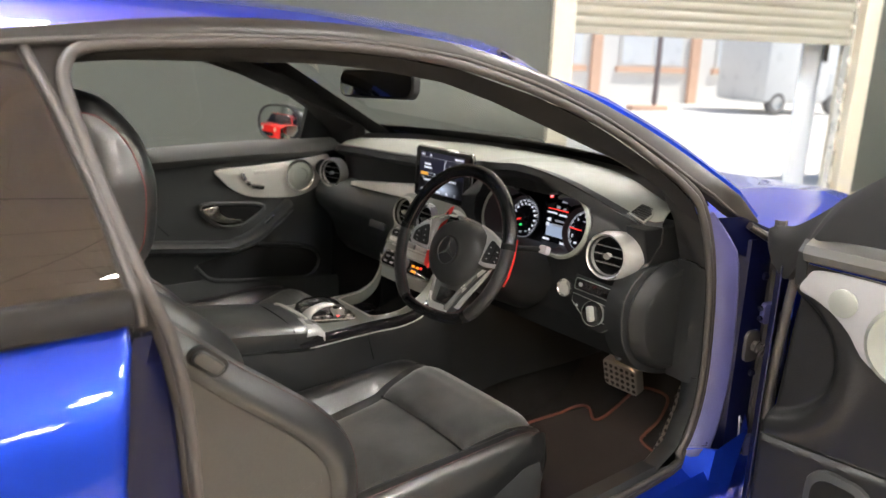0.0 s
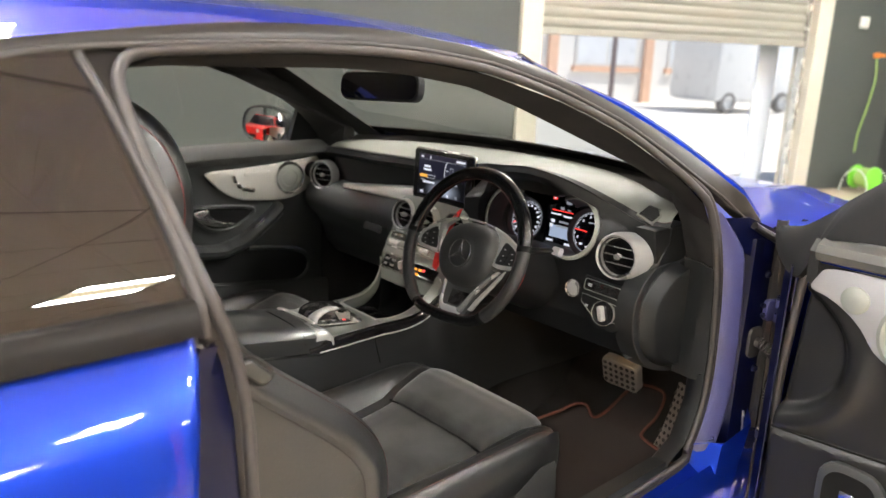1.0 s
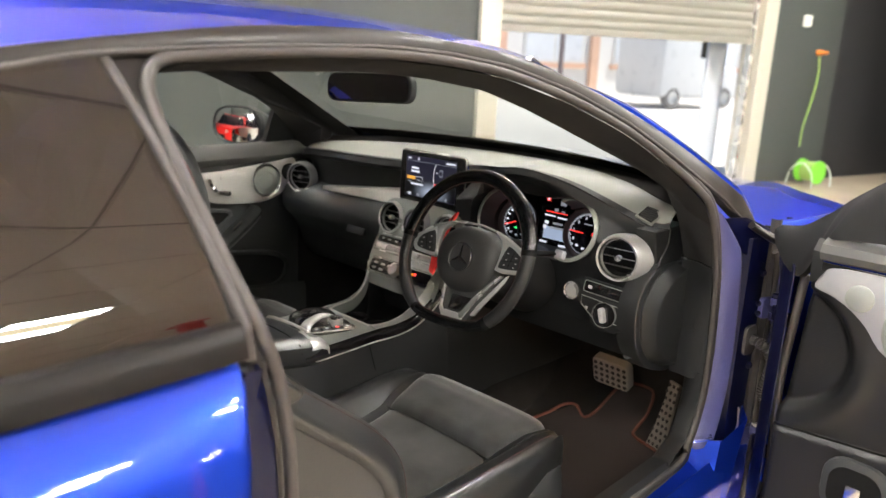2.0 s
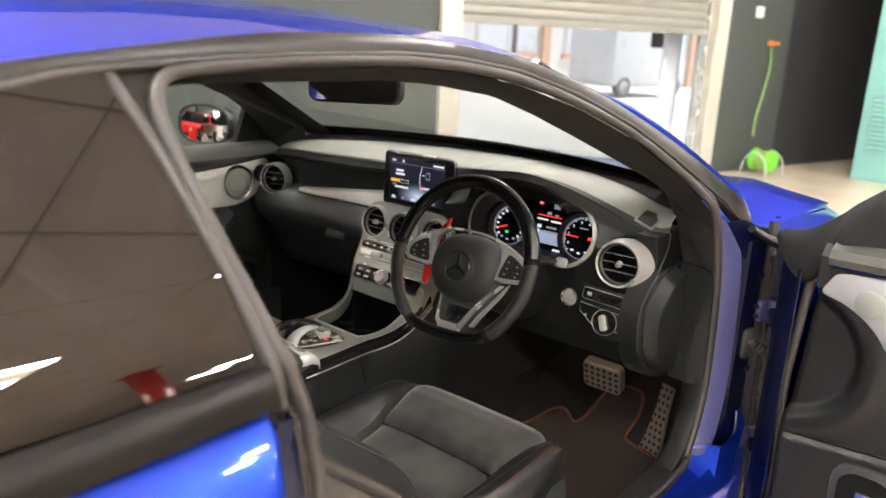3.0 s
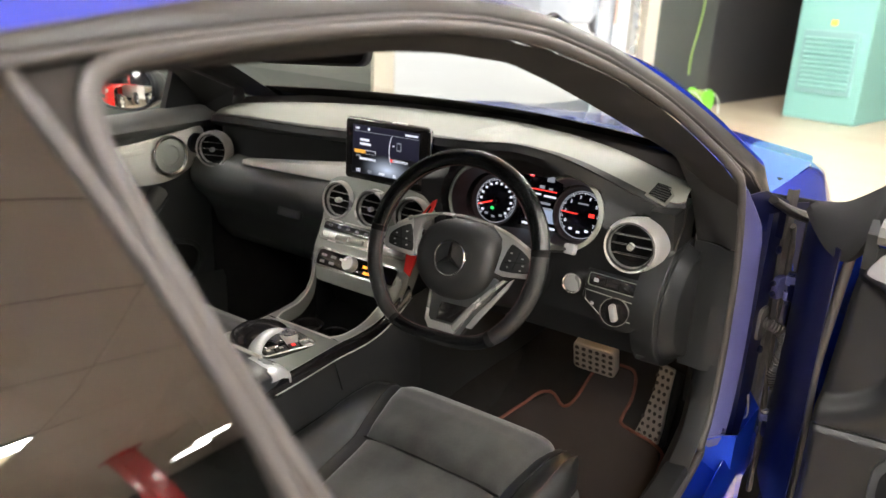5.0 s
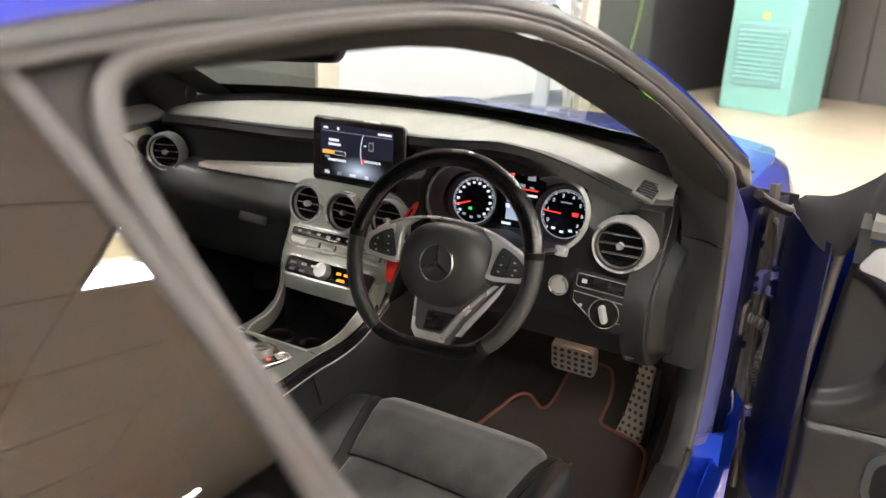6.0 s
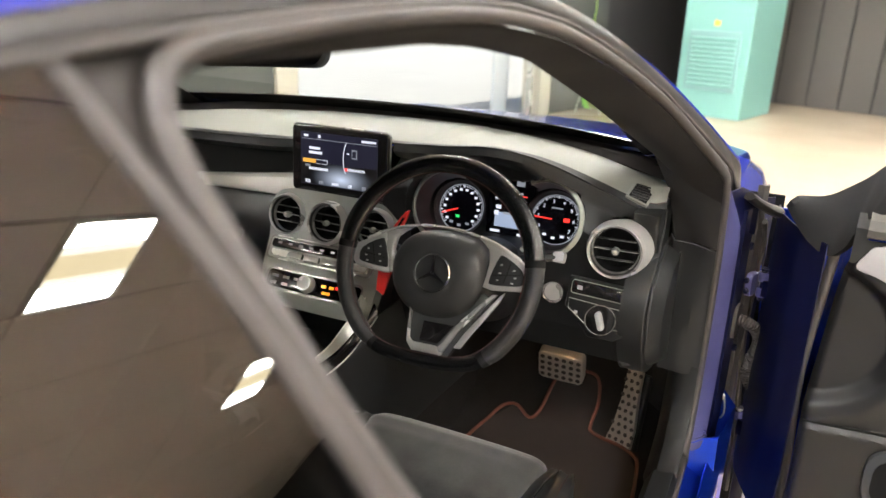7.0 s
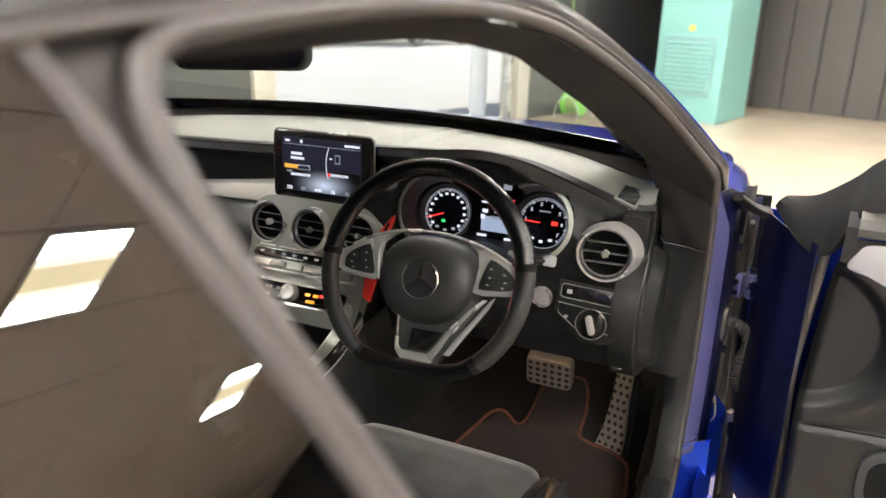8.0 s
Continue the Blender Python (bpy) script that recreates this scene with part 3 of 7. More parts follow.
def band(profile, pts=None, closed=True, sgn=1, pick=None):
    """Sweeps (outwards from the opening, out of the side) pairs along the opening."""
    pts = pts or lip
    rows = []
    order = list(range(len(pts)))
    if closed and pick:
        off = [i for i in order if not pick(*pts[i]) and pick(*pts[(i + 1) % len(pts)])]
        if off:
            order = order[off[0] + 1 :] + order[: off[0] + 1]
    for i in order:
        if pick and not pick(*pts[i]):
            continue
        p, nn, d = rim_frame(i, pts, closed)
        if d.dot(Vector((0, pts[i][0] - 0.85, pts[i][1] - 0.9))) < 0:
            d = -d
        row = [p + d * a + nn * b for a, b in (profile(*pts[i]) if callable(profile) else profile)]
        rows.append([Vector((sgn * q.x, q.y, q.z)) for q in row])
    if closed and not pick:
        rows.append(rows[0])
    return rows


def ring(cx, cy, r, n=10, f=1.0):
    return [(cx + r * math.cos(2 * math.pi * k / n), cy + f * r * math.sin(2 * math.pi * k / n)) for k in range(n)]


P("door_seal", grid(band(ring(0.0045, 0.0, 0.0085, 14, 1.0)), closed=True), RUBBER, "soft dark rubber seal round the door opening")
P("seal_lip", grid(band(ring(0.0215, -0.003, 0.0075, 12, 1.0), pick=lambda y, z: y > 0.8 or z < 0.6), closed=True), RUBBER, "thin outer lip of the seal")
P("door_gutter", grid(band([(0.01, -0.012), (0.022, -0.018), (0.034, -0.008)]), thick=0.002), RUBBER)
P("door_seal", grid(band(ring(0.007, 0.0, 0.011, 10), sgn=-1), closed=True), RUBBER)

# painted jambs
JAMB_W = lambda z: min(1.0, max(0.02, (1.03 - z) / 0.13))
P("front_jamb", grid(band(lambda y, z: [(0.028 + a * JAMB_W(z), b * JAMB_W(z) - 0.004) for a, b in ((0.0, -0.004), (0.003, 0.003), (0.012, 0.016), (0.026, 0.03), (0.038, 0.036), (0.046, 0.034), (0.052, 0.0))], pick=lambda y, z: y > 1.34 and z < 1.02), thick=0.002), JAMB, "glossy blue painted door jamb")
P("sill", grid(band([(0.024, -0.012), (0.03, 0.004), (0.055, 0.03), (0.07, 0.06), (0.16, 0.08), (0.2, 0.05)], pick=lambda y, z: z < 0.45 and y < 1.47), thick=0.002), BLUE)
HAUNCH = ((0.805, 1.012), (0.83, 0.992), (0.862, 0.932), (0.882, 0.852), (0.895, 0.76), (0.897, 0.66), (0.885, 0.5), (0.865, 0.36))
edge_y = lambda z: float(np.interp(z, [0.4, 0.7, 0.87, 0.95, 1.02], [0.19, 0.178, 0.186, 0.203, 0.222]))
rows = []
for z in np.linspace(0.4, 1.0, 18):
    yo = float(np.interp(z, [0.42, 0.55, 0.76, 0.89, 0.985, 1.05], [0.36, 0.31, 0.3, 0.295, 0.28, 0.258])) - 0.018
    xo = float(np.interp(z, [q[1] for q in HAUNCH[::-1]], [q[0] for q in HAUNCH[::-1]]))
    ye = edge_y(z)
    rows.append([Vector(q) for q in ((0.799, yo - 0.004, z), (0.806, yo - 0.012, z), (0.812, ye + 0.034, z), (max(0.812, xo - 0.07), ye + 0.018, z), (max(0.812, xo - 0.05), ye + 0.0115, z), (xo - 0.03, ye + 0.011, z))])
# Rear jamb takes the darkened blue, so its shade is painted
P("rear_jamb", grid(rows, thick=0.002), BLUE_SHADE, "blue painted rear door jamb")

# roof
EDGE = curve([(-0.75, 1.08), (-0.5, 1.2), (-0.25, 1.275), (0.0, 1.325), (0.2, 1.352), (0.4, 1.372), (0.62, 1.374), (0.75, 1.362), (0.9, 1.342), (1.05, 1.3), (1.2, 1.24), (1.35, 1.165), (1.5, 1.07), (1.62, 0.985)], 5)


def crown_z(y):
    return 1.426 - 0.12 * (y - 0.45) ** 2 - 0.12 * max(0, -y) ** 1.6


roof_rows = []
for y, z in EDGE:
    if y > 1.06:
        continue
    xe = sx(z) + 0.006
    k = max(0, y - 0.7) / 0.3
    roof_rows.append([Vector((xe * a, y + 0.05 * k * (1 - a * a), z + (crown_z(y) - z) * (1 - abs(a) ** 3.0))) for a in np.linspace(-1, 1, 41)])
P("roof", grid(roof_rows, thick=0.004), BLUE, "smooth glossy blue roof panel")
P("headliner", grid([[q + Vector((0, 0, -0.05)) for q in row[3:-3]] for row in roof_rows], thick=0.003), HEADLINER, "dark headliner")
LOW_Y = [-0.1, 0.179, 0.284, 0.426, 0.6, 0.73, 0.87, 1.03, 1.18, 1.29, 1.4, 1.5, 1.62]
LOW_Z = [1.296, 1.329, 1.3355, 1.3415, 1.3445, 1.338, 1.3195, 1.276, 1.214, 1.147, 1.068, 1.012, 0.952]
for sgn in (1, -1):
    rows, strip, bead = [], [], []
    for i, (y, z) in enumerate(EDGE):
        e0, e1 = EDGE[max(0, i - 1)], EDGE[min(len(EDGE) - 1, i + 1)]
        e = Vector((sx(z) + 0.006, y, z))
        t = Vector((sx(e1[1]) - sx(e0[1]), e1[0] - e0[0], e1[1] - e0[1])).normalized()
        nn = side_n(z)
        nn = (nn - t * nn.dot(t)).normalized()
        d = t.cross(nn)
        d = d if d.z < 0 else -d
        if y > -0.62:
            zl = float(np.interp(y, LOW_Y, LOW_Z))
            if y < 0.1:
                zl = z - 0.024
            low_pt = Vector((sx(zl) + 0.001, y, zl))
            strip.append([e + nn * -0.004] + [e.lerp(low_pt, k) + nn * h for k, h in ((0.03, 0.004), (0.12, 0.0065), (0.5, 0.0075), (0.86, 0.0055), (0.97, 0.002), (1.0, -0.012))])
            bead.append(e.lerp(low_pt, 0.88) + nn * 0.005)
        if 0.98 < y < (1.7 if sgn > 0 else 1.4):
            r = min(1, (y - 0.98) / 0.22)
            rows.append([e + Vector((-a, b * r, c * r - 0.003 * (1 - r))) for a, b, c in ((0, 0, -0.002), (0, 0.006, 0.008), (0.012, 0.012, 0.016), (0.025, 0.012, 0.018), (0.036, 0.004, 0.012))])
    fl = lambda rr: [[Vector((sgn * q.x, q.y, q.z)) for q in r] for r in rr]
    P("roof_channel", grid(fl(strip), thick=0.002), TRIMBLACK, "satin black trim strip along the roof rail")
    P("roof_bead", tube(fl([bead])[0], 0.0038, 8), RUBBER)
    P("windscreen_pillar", grid(fl(rows), thick=0.003), BLUE, "blue windscreen pillar")

# glass all round
ws = []
for k in range(13):
    t = k / 12
    row = []
    for j in range(25):
        a = -1 + j / 12
        bow = 1 - a * a
        row.append(Vector(((0.575 + 0.125 * t) * a, 1.0 + 0.57 * t + (0.05 + 0.15 * t) * bow, 1.34 - 0.31 * t + 0.045 * bow * (1 - t))))
    ws.append(row)
pane = P("windscreen", grid(ws), PANE, "clear curved windscreen")
pane.visible_shadow = False
P("windscreen_edge", tube([r[24] for r in ws], 0.012, 8, flat=0.5), GLOSS)
P("windscreen_edge", tube([r[0] for r in ws], 0.012, 8, flat=0.5), HEADLINER)
P("windscreen_header", grid([[q + Vector((0, -0.05, -0.012)) for q in ws[0]], [q + Vector((0, 0.02, -0.022)) for q in ws[0]], [q + Vector((0, 0.04, -0.026)) for q in ws[0]]], thick=0.003), HEADLINER)
for j in (0, 24):
    P("windscreen_frit", grid([[r[j] * (1 - a) + r[12] * a + Vector((0, -0.004, -0.004)) for a in (-0.05, 0, 0.06, 0.12)] for r in ws], thick=0.001), GLOSS if j else HEADLINER)
# pillar trims between the windscreen and the side windows
GY = [0.15, 0.3, 0.6, 0.7, 0.87, 1.03, 1.18, 1.29, 1.36, 1.42]
GP = [(0.575, 0.15, 1.3), (0.57, 0.3, 1.312), (0.575, 0.6, 1.312), (0.575, 0.72, 1.303), (0.585, 0.86, 1.282), (0.592, 0.98, 1.245), (0.616, 1.1, 1.197), (0.628, 1.21, 1.155), (0.64, 1.32, 1.113), (0.662, 1.46, 1.055)]
for sgn in (1, -1):
    rows = []
    for k in range(36):
        y = 0.2 + 1.21 * k / 35
        z = float(np.interp(y, [0.2, 0.26, 0.31, 0.44, 0.6, 0.73, 0.87, 1.03, 1.18, 1.29, 1.36, 1.42], [1.305, 1.326, 1.331, 1.337, 1.337, 1.329, 1.309, 1.263, 1.2, 1.13, 1.07, 0.985]))
        g = Vector([float(np.interp(y, GY, [q[c] for q in GP])) for c in range(3)])
        o = Vector((sx(z) - 0.004, y - 0.001, z - 0.005))
        t = min(1.0, max(0.0, (1.34 - g.z) / 0.31))
        e = ws[0][24].lerp(ws[12][24], t)
        i = Vector((e.x - 0.004, e.y - 0.01, e.z - 0.01)) if y > 1.03 else g + Vector((-0.03, 0.02, 0.035))
        rows.append([Vector((sgn * q.x, q.y, q.z)) for q in (o, o * 0.65 + g * 0.35 + Vector((-0.01, -0.01, 0)), g * 0.75 + o * 0.25 + Vector((-0.007, -0.007, 0)), g, g * 0.8 + i * 0.2 + Vector((0.008, 0.004, 0.004)), i)])
    P("windscreen_pillar_trim", grid(rows), HEADLINER, "dark cloth-faced windscreen pillar trim")
    if sgn > 0:
        top_row = [q.copy() for q in rows[-1]]
P("windscreen_frit", grid([[q * 0.6 + r * 0.4 + Vector((0, -0.004, -0.002)) for q, r in zip(ws[10], ws[11])], [q + Vector((0, -0.004, -0.003)) for q in ws[12]], [q + Vector((0, 0.02, -0.03)) for q in ws[12]]], thick=0.002), GLOSS, "black printed lower edge of the windscreen")
lip_y = lambda z: float(np.interp(z, [0.44, 0.54, 0.66, 0.85, 0.98, 1.07], [1.43, 1.475, 1.485, 1.465, 1.42, 1.36]))
foot_cols = ((0.797, None), (0.784, None), (0.765, 1.466), (0.742, 1.473), (0.714, 1.475), (0.7, 1.52))
foot_row = lambda z: [Vector((x, (lip_y(z) - 0.002 if y is None else max(y, lip_y(z) - 0.012)), z)) for x, y in foot_cols]
rows = []
for k in range(15):
    u = k / 14
    row = [a.lerp(b, u * u * (3 - 2 * u)) for a, b in zip(top_row, foot_row(0.892))]
    row[0] = Vector((0.797, lip_y(row[0].z) - 0.002, row[0].z))
    rows.append(row)
P("pillar_foot_trim", grid(rows), HEADLINER, "dark trim at the foot of the windscreen pillar")
P("pillar_foot_trim", grid([[Vector((-q.x, q.y, q.z)) for q in r] for r in rows]), HEADLINER, "dark trim at the foot of the windscreen pillar")
P("pillar_lower_trim", grid([foot_row(z) for z in np.linspace(0.889, 0.6, 10)], thick=0.003), PLASTIC, "dark trim at the foot of the windscreen pillar")
# passenger window
win = []
for k in range(7):
    z = 1.0 + 0.33 * k / 6
    y1 = np.interp(z, [0.98, 1.07, 1.2, 1.263, 1.309, 1.34], [1.44, 1.36, 1.18, 1.03, 0.87, 0.7])
    win.append([Vector((-(sx(z) + 0.004), 0.25 + (y1 - 0.25) * j / 8, z)) for j in range(9)])
pane = P("passenger_window", grid(win), PANE)
pane.visible_shadow = False

# rear quarter: glass, bright-edged pillar bar, haunch
def gx(y, z):
    """Half width of the quarter glass, which curves upright towards its sill."""
    d = max(0, 1.16 - z)
    return 0.734 - 0.6 * (z - 1.16) - 1.05 * d * d + 0.058 * max(0, z - 1.16) ** 2 - 0.031 * (0.2 - y) + 0.1 * min(0.2, max(0, 0.2 - y) ** 2)


BAR = [(0.169, 1.332), (0.179, 1.3), (0.191, 1.262), (0.206, 1.2), (0.216, 1.153), (0.225, 1.1), (0.231, 1.05), (0.234, 1.01)]
for sgn in (1, -1):
    q = []
    for k in range(25):
        z = 1.05 + 0.28 * k / 24
        y1 = float(np.interp(z, [p[1] for p in BAR[::-1]], [p[0] for p in BAR[::-1]])) - 0.004
        y0 = float(np.interp(z, [1.05, 1.1, 1.2, 1.28, 1.33], [-0.62, -0.58, -0.42, -0.2, 0.05]))
        q.append([Vector((sgn * gx(y1 + (y0 - y1) * (1 - j / 20), z), y1 + (y0 - y1) * (1 - j / 20), z)) for j in range(21)])
    pane = P("quarter_window", grid(q), TINTED, "dark tinted quarter window reflecting the ceiling")
    pane.visible_shadow = False
    fill = [[Vector((sgn * (sx(z) - 0.004), y, z)) for y in np.linspace(float(np.interp(z, [p[1] for p in BAR[::-1]], [p[0] for p in BAR[::-1]])), float(np.interp(z, [0.42, 0.76, 0.985, 1.05, 1.12, 1.2, 1.27, 1.33], [0.36, 0.3, 0.28, 0.262, 0.25, 0.235, 0.227, 0.25])) - 0.016, 4)] for z in np.linspace(1.0, 1.33, 12)]
    P("door_pillar_cover", grid(fill, thick=0.004), TRIMBLACK, "satin black cover of the door pillar")
    barpts = curve(BAR, 4)
    P("window_bar", grid([[Vector((sgn * (sx(z) + b), y + a, z)) for a, b in ((0.0, -0.006), (0.0008, 0.002), (0.0035, 0.0055), (0.0075, 0.0068), (0.0115, 0.0055), (0.0142, 0.002), (0.015, -0.008))] for y, z in barpts], thick=0.002), RUBBER, "grey satin bar along the quarter window's leading edge")
    wl = [(y, 1.052 - 0.02 * max(0, -y)) for y in np.linspace(-0.66, 0.232, 16)]
    P("window_sill_strip", grid([[Vector((sgn * (sx(1.05) + b - 0.02 * (y / 0.7 - 0.3) ** 2), y, z + a)) for a, b in ((0.004, -0.012), (0.004, -0.002), (0.0, 0.004), (-0.016, 0.011), (-0.034, 0.015), (-0.037, 0.008))] for y, z in wl], thick=0.002), WINDOWBAND, "satin black strip under the quarter window")
    h = []
    for y, dx in [(q, 0) for q in np.linspace(-1.3, 0.225, 24)] + [(0.234, 0.001), (0.2405, 0.004), (0.2445, 0.01), (0.246, 0.02), (0.246, 0.034)]:
        b = -0.03 * max(0, -y - 0.1)
        off = 0.03 * max(0, -y - 0.5)
        h.append([Vector((sgn * (x - off - dx), y + (edge_y(z) - 0.235) * max(0, (y + 0.1) / 0.335), z + b * max(0, (z - 0.76) / 0.25))) for x, z in HAUNCH + ((0.84, 0.26),)])
    P("quarter_panel", grid(h, thick=0.003), BLUE, "glossy blue rear quarter panel")
P("pillar_base_cover", tube(curve([(0.835, 1.54, 0.985), (0.855, 1.57, 0.965), (0.872, 1.592, 0.952), (0.892, 1.612, 0.942)], 5), lambda t: 0.014 + 0.006 * t, 12, flat=0.6), TRIMBLACK, "black gasket at the foot of the windscreen pillar")
# left-hand door skin and front wings
for sgn, y0, y1, nm in ((-1, 0.245, 1.62, "door_skin"), (1, 1.7, 2.75, "front_wing"), (-1, 1.63, 2.75, "front_wing")):
    h = []
    for y in np.linspace(y0, y1, 20):
        fall = 0.05 * max(0, y - 1.6) + 0.06 * max(0, y - 2.2) ** 1.5
        b = 1.0 - 0.03 * max(0, y - 0.2) - fall
        off = 0.22 * max(0, y - 2.2) ** 2
        h.append([Vector((sgn * (x - off), y, z)) for x, z in ((0.79, b), (0.83, b - 0.02), (0.865, b - 0.1), (0.89, 0.74 - fall), (0.895, 0.64), (0.88, 0.5), (0.86, 0.36), (0.84, 0.26))])
    P(nm, grid(h, thick=0.003), BLUE)
rows = []
for y in np.linspace(1.62, 2.85, 18):
    fall = 0.05 * (y - 1.6) + 0.06 * max(0, y - 2.2) ** 1.5 + 0.5 * max(0, y - 2.6) ** 2
    hw = 0.79 - 0.22 * max(0, y - 2.2) ** 2
    rows.append([Vector((hw * a, y + 0.1 * (1 - a * a), 0.945 - fall + 0.03 * (1 - a**4) + 0.012 * math.exp(-((abs(a) - 0.62) / 0.1) ** 2))) for a in np.linspace(-1, 1, 33)])
P("bonnet", grid(rows, thick=0.003), BLUE, "glossy blue bonnet with soft ridges")
P("front_bumper", grid([[Vector(((0.78 - 0.1 * (1 - c)) * a, 2.72 + 0.22 * (1 - a**4) * c, z)) for a in np.linspace(-1, 1, 21)] for z, c in ((0.84, 0.5), (0.74, 0.85), (0.6, 1), (0.45, 1), (0.3, 0.95), (0.2, 0.8))], thick=0.003), BLUE)
P("grille", box((0.7, 0.03, 0.16), pose(0, 2.93, 0.62), 0.02), GLOSS)
P("boot_lid", grid([[Vector((0.72 * a, y, z + 0.03 * (1 - a * a))) for a in np.linspace(-1, 1, 15)] for y, z in ((-1.15, 1.0), (-1.35, 0.985), (-1.6, 0.97), (-1.7, 0.9), (-1.74, 0.7), (-1.72, 0.4), (-1.66, 0.28))], thick=0.003), BLUE)
pane = P("rear_window", grid([[Vector((0.62 * a, -0.72 - 0.42 * t, 1.13 - 0.12 * t + (0.05 - 0.01 * t) * (1 - a * a))) for a in np.linspace(-1, 1, 13)] for t in np.linspace(0, 1, 5)]), TINTED)
pane.visible_shadow = False
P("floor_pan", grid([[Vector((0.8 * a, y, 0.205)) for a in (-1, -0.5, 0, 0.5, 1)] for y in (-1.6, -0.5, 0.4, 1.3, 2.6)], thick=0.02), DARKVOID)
for sgn in (1, -1):
    for y in (2.08, -0.76):
        m = axes((sgn * 0.78, y, FLOOR + 0.33), (0, sgn, 0), (0, 0, 1))
        w = P("wheel", lathe([(0.23, -0.11), (0.31, -0.115), (0.33, -0.07), (0.33, 0.07), (0.31, 0.115), (0.23, 0.11)], m, 36), TYRE)
        P("rim", lathe([(0.235, 0.1), (0.225, 0.09), (0.2, -0.02), (0.06, 0.04), (0.05, 0.07), (0, 0.075)], m, 36), SILVER, "", w)
wy = curve([(-0.7, 1.5, 1.018), (-0.5, 1.62, 1.03), (-0.25, 1.73, 1.035), (0, 1.76, 1.036), (0.25, 1.73, 1.035), (0.5, 1.62, 1.03), (0.7, 1.5, 1.018)], 5)
P("cowl", grid([[Vector(q) + Vector((0, a, b)) for a, b in ((-0.05, -0.006), (-0.02, 0.004), (0.015, 0.012), (0.05, -0.02))] for q in wy], thick=0.003), TRIMBLACK, "black band under the windscreen")

for sgn in (1, -1):
    P("side_skirt", grid([[Vector((sgn * x, y, z)) for x, z in ((0.845, 0.4), (0.872, 0.37), (0.876, 0.3), (0.862, 0.22), (0.8, 0.19))] for y in np.linspace(0.2, 1.72, 8)], thick=0.003), BLUE, "blue sill skirt")

# ---- dashboard ----
FRONT = curve([(-0.74, 1.42, 0.972), (-0.66, 1.37, 0.993), (-0.5, 1.345, 1.005), (-0.3, 1.345, 1.01), (-0.13, 1.36, 1.016), (0.0, 1.375, 1.026), (0.1, 1.36, 1.036), (0.17, 1.31, 1.049), (0.24, 1.268, 1.062), (0.3, 1.26, 1.067), (0.38, 1.258, 1.075), (0.445, 1.285, 1.063), (0.5, 1.318, 1.041),
               (0.56, 1.354, 1.009), (0.62, 1.386, 0.977), (0.672, 1.402, 0.962), (0.694, 1.418, 0.966)], 4)


def back_of(x):
    a = min(1, abs(x) / 0.74)
    return 1.745 - 0.27 * a**2.4, 1.03 - 0.02 * a**3 - (0.03 * a**3 if x > 0 else 0)


rows = []
for x, y, z in FRONT:
    yb, zb = back_of(x)
    rows.append([Vector((x, y + (yb - y) * t, z + (zb - z) * t + 0.012 * math.sin(math.pi * t) * (1 if x < 0.2 else 0.2) + 0.05 * min(1, max(0, (x - 0.42) / 0.18)) * (1 - (1 - t) ** 5) * (1 - t))) for t in (0, 0.015, 0.03, 0.05, 0.08, 0.12, 0.18, 0.25, 0.32, 0.4, 0.6, 0.8, 1)])
dash = P("dash_top", grid([r[3:] for r in rows], thick=0.004), GREYTOP, "soft grey upper dashboard pad")
P("dash_roll", grid([r[:4] for r in rows], thick=0.004), FASCIA, "dark leather edge roll", dash)
P("dash_stitching", tube([r[3] + Vector((0, 0, 0.0015)) for r in rows], 0.0008, 6), REDTHREAD, "red stitched seam", dash)

# passenger side: dark recess, silver strip, lower pad
xs_p = np.linspace(-0.735, -0.02, 30)
fx, fy, fz = (np.array([p[k] for p in FRONT]) for k in range(3))
rows, strip, low = [], [], []
for x in xs_p:
    y, z = float(np.interp(x, fx, fy)), float(np.interp(x, fx, fz))
    t = (x + 0.735) / 0.715
    zt = 0.885 + 0.05 * min(1, max(0, (x + 0.56) / 0.4))
    rows.append([Vector((x, a, b)) for a, b in ((y, z), (y - 0.004, z - 0.012), (y + 0.012, z - 0.022), (y + 0.035, z - 0.03), (y + 0.04, zt + 0.02), (y + 0.045, zt - 0.01))])
    zb = 0.874 + 0.012 * min(1, max(0, (x + 0.5) / 0.4))
    low.append([Vector((x, a, b)) for a, b in ((1.395, zt), (1.352, zb), (1.335, 0.862), (1.318, 0.83), (1.318, 0.8), (1.335, 0.77), (1.37, 0.735), (1.39, 0.7), (1.41, 0.64), (1.46, 0.585), (1.56, 0.55))])
    if -0.56 < x < -0.1:
        k = min(1, max(0, (x + 0.56) / 0.06)) ** 0.5
        strip.append([Vector((x, a, b)) for a, b in ((1.378, zt - 0.002 + 0.001 * k), (1.35, zt - (zt - zb) * 0.15 * k), (1.342 + 0.02 * (1 - k), zt - (zt - zb) * 0.5), (1.34 + 0.02 * (1 - k), zb + 0.004), (1.346, zb))])
# Fascia black instead of leather colour puts the hollow's shade into it
P("dash_recess", grid(rows, thick=0.003), FASCIA, "leather-wrapped dashboard hollow, coloured dark for its shade", dash)
P("dash_strip", grid(strip, thick=0.003), PALE, "pale silver dashboard strip", dash)
lower = P("dash_lower", punch(grid(low), (-0.652, 0.9), 0.045), DASHLEATHER, "dark padded passenger dashboard")
P("glovebox_catch", box((0.09, 0.012, 0.028), pose(-0.33, 1.325, 0.775, -20), 0.006), PLASTIC, "", lower)
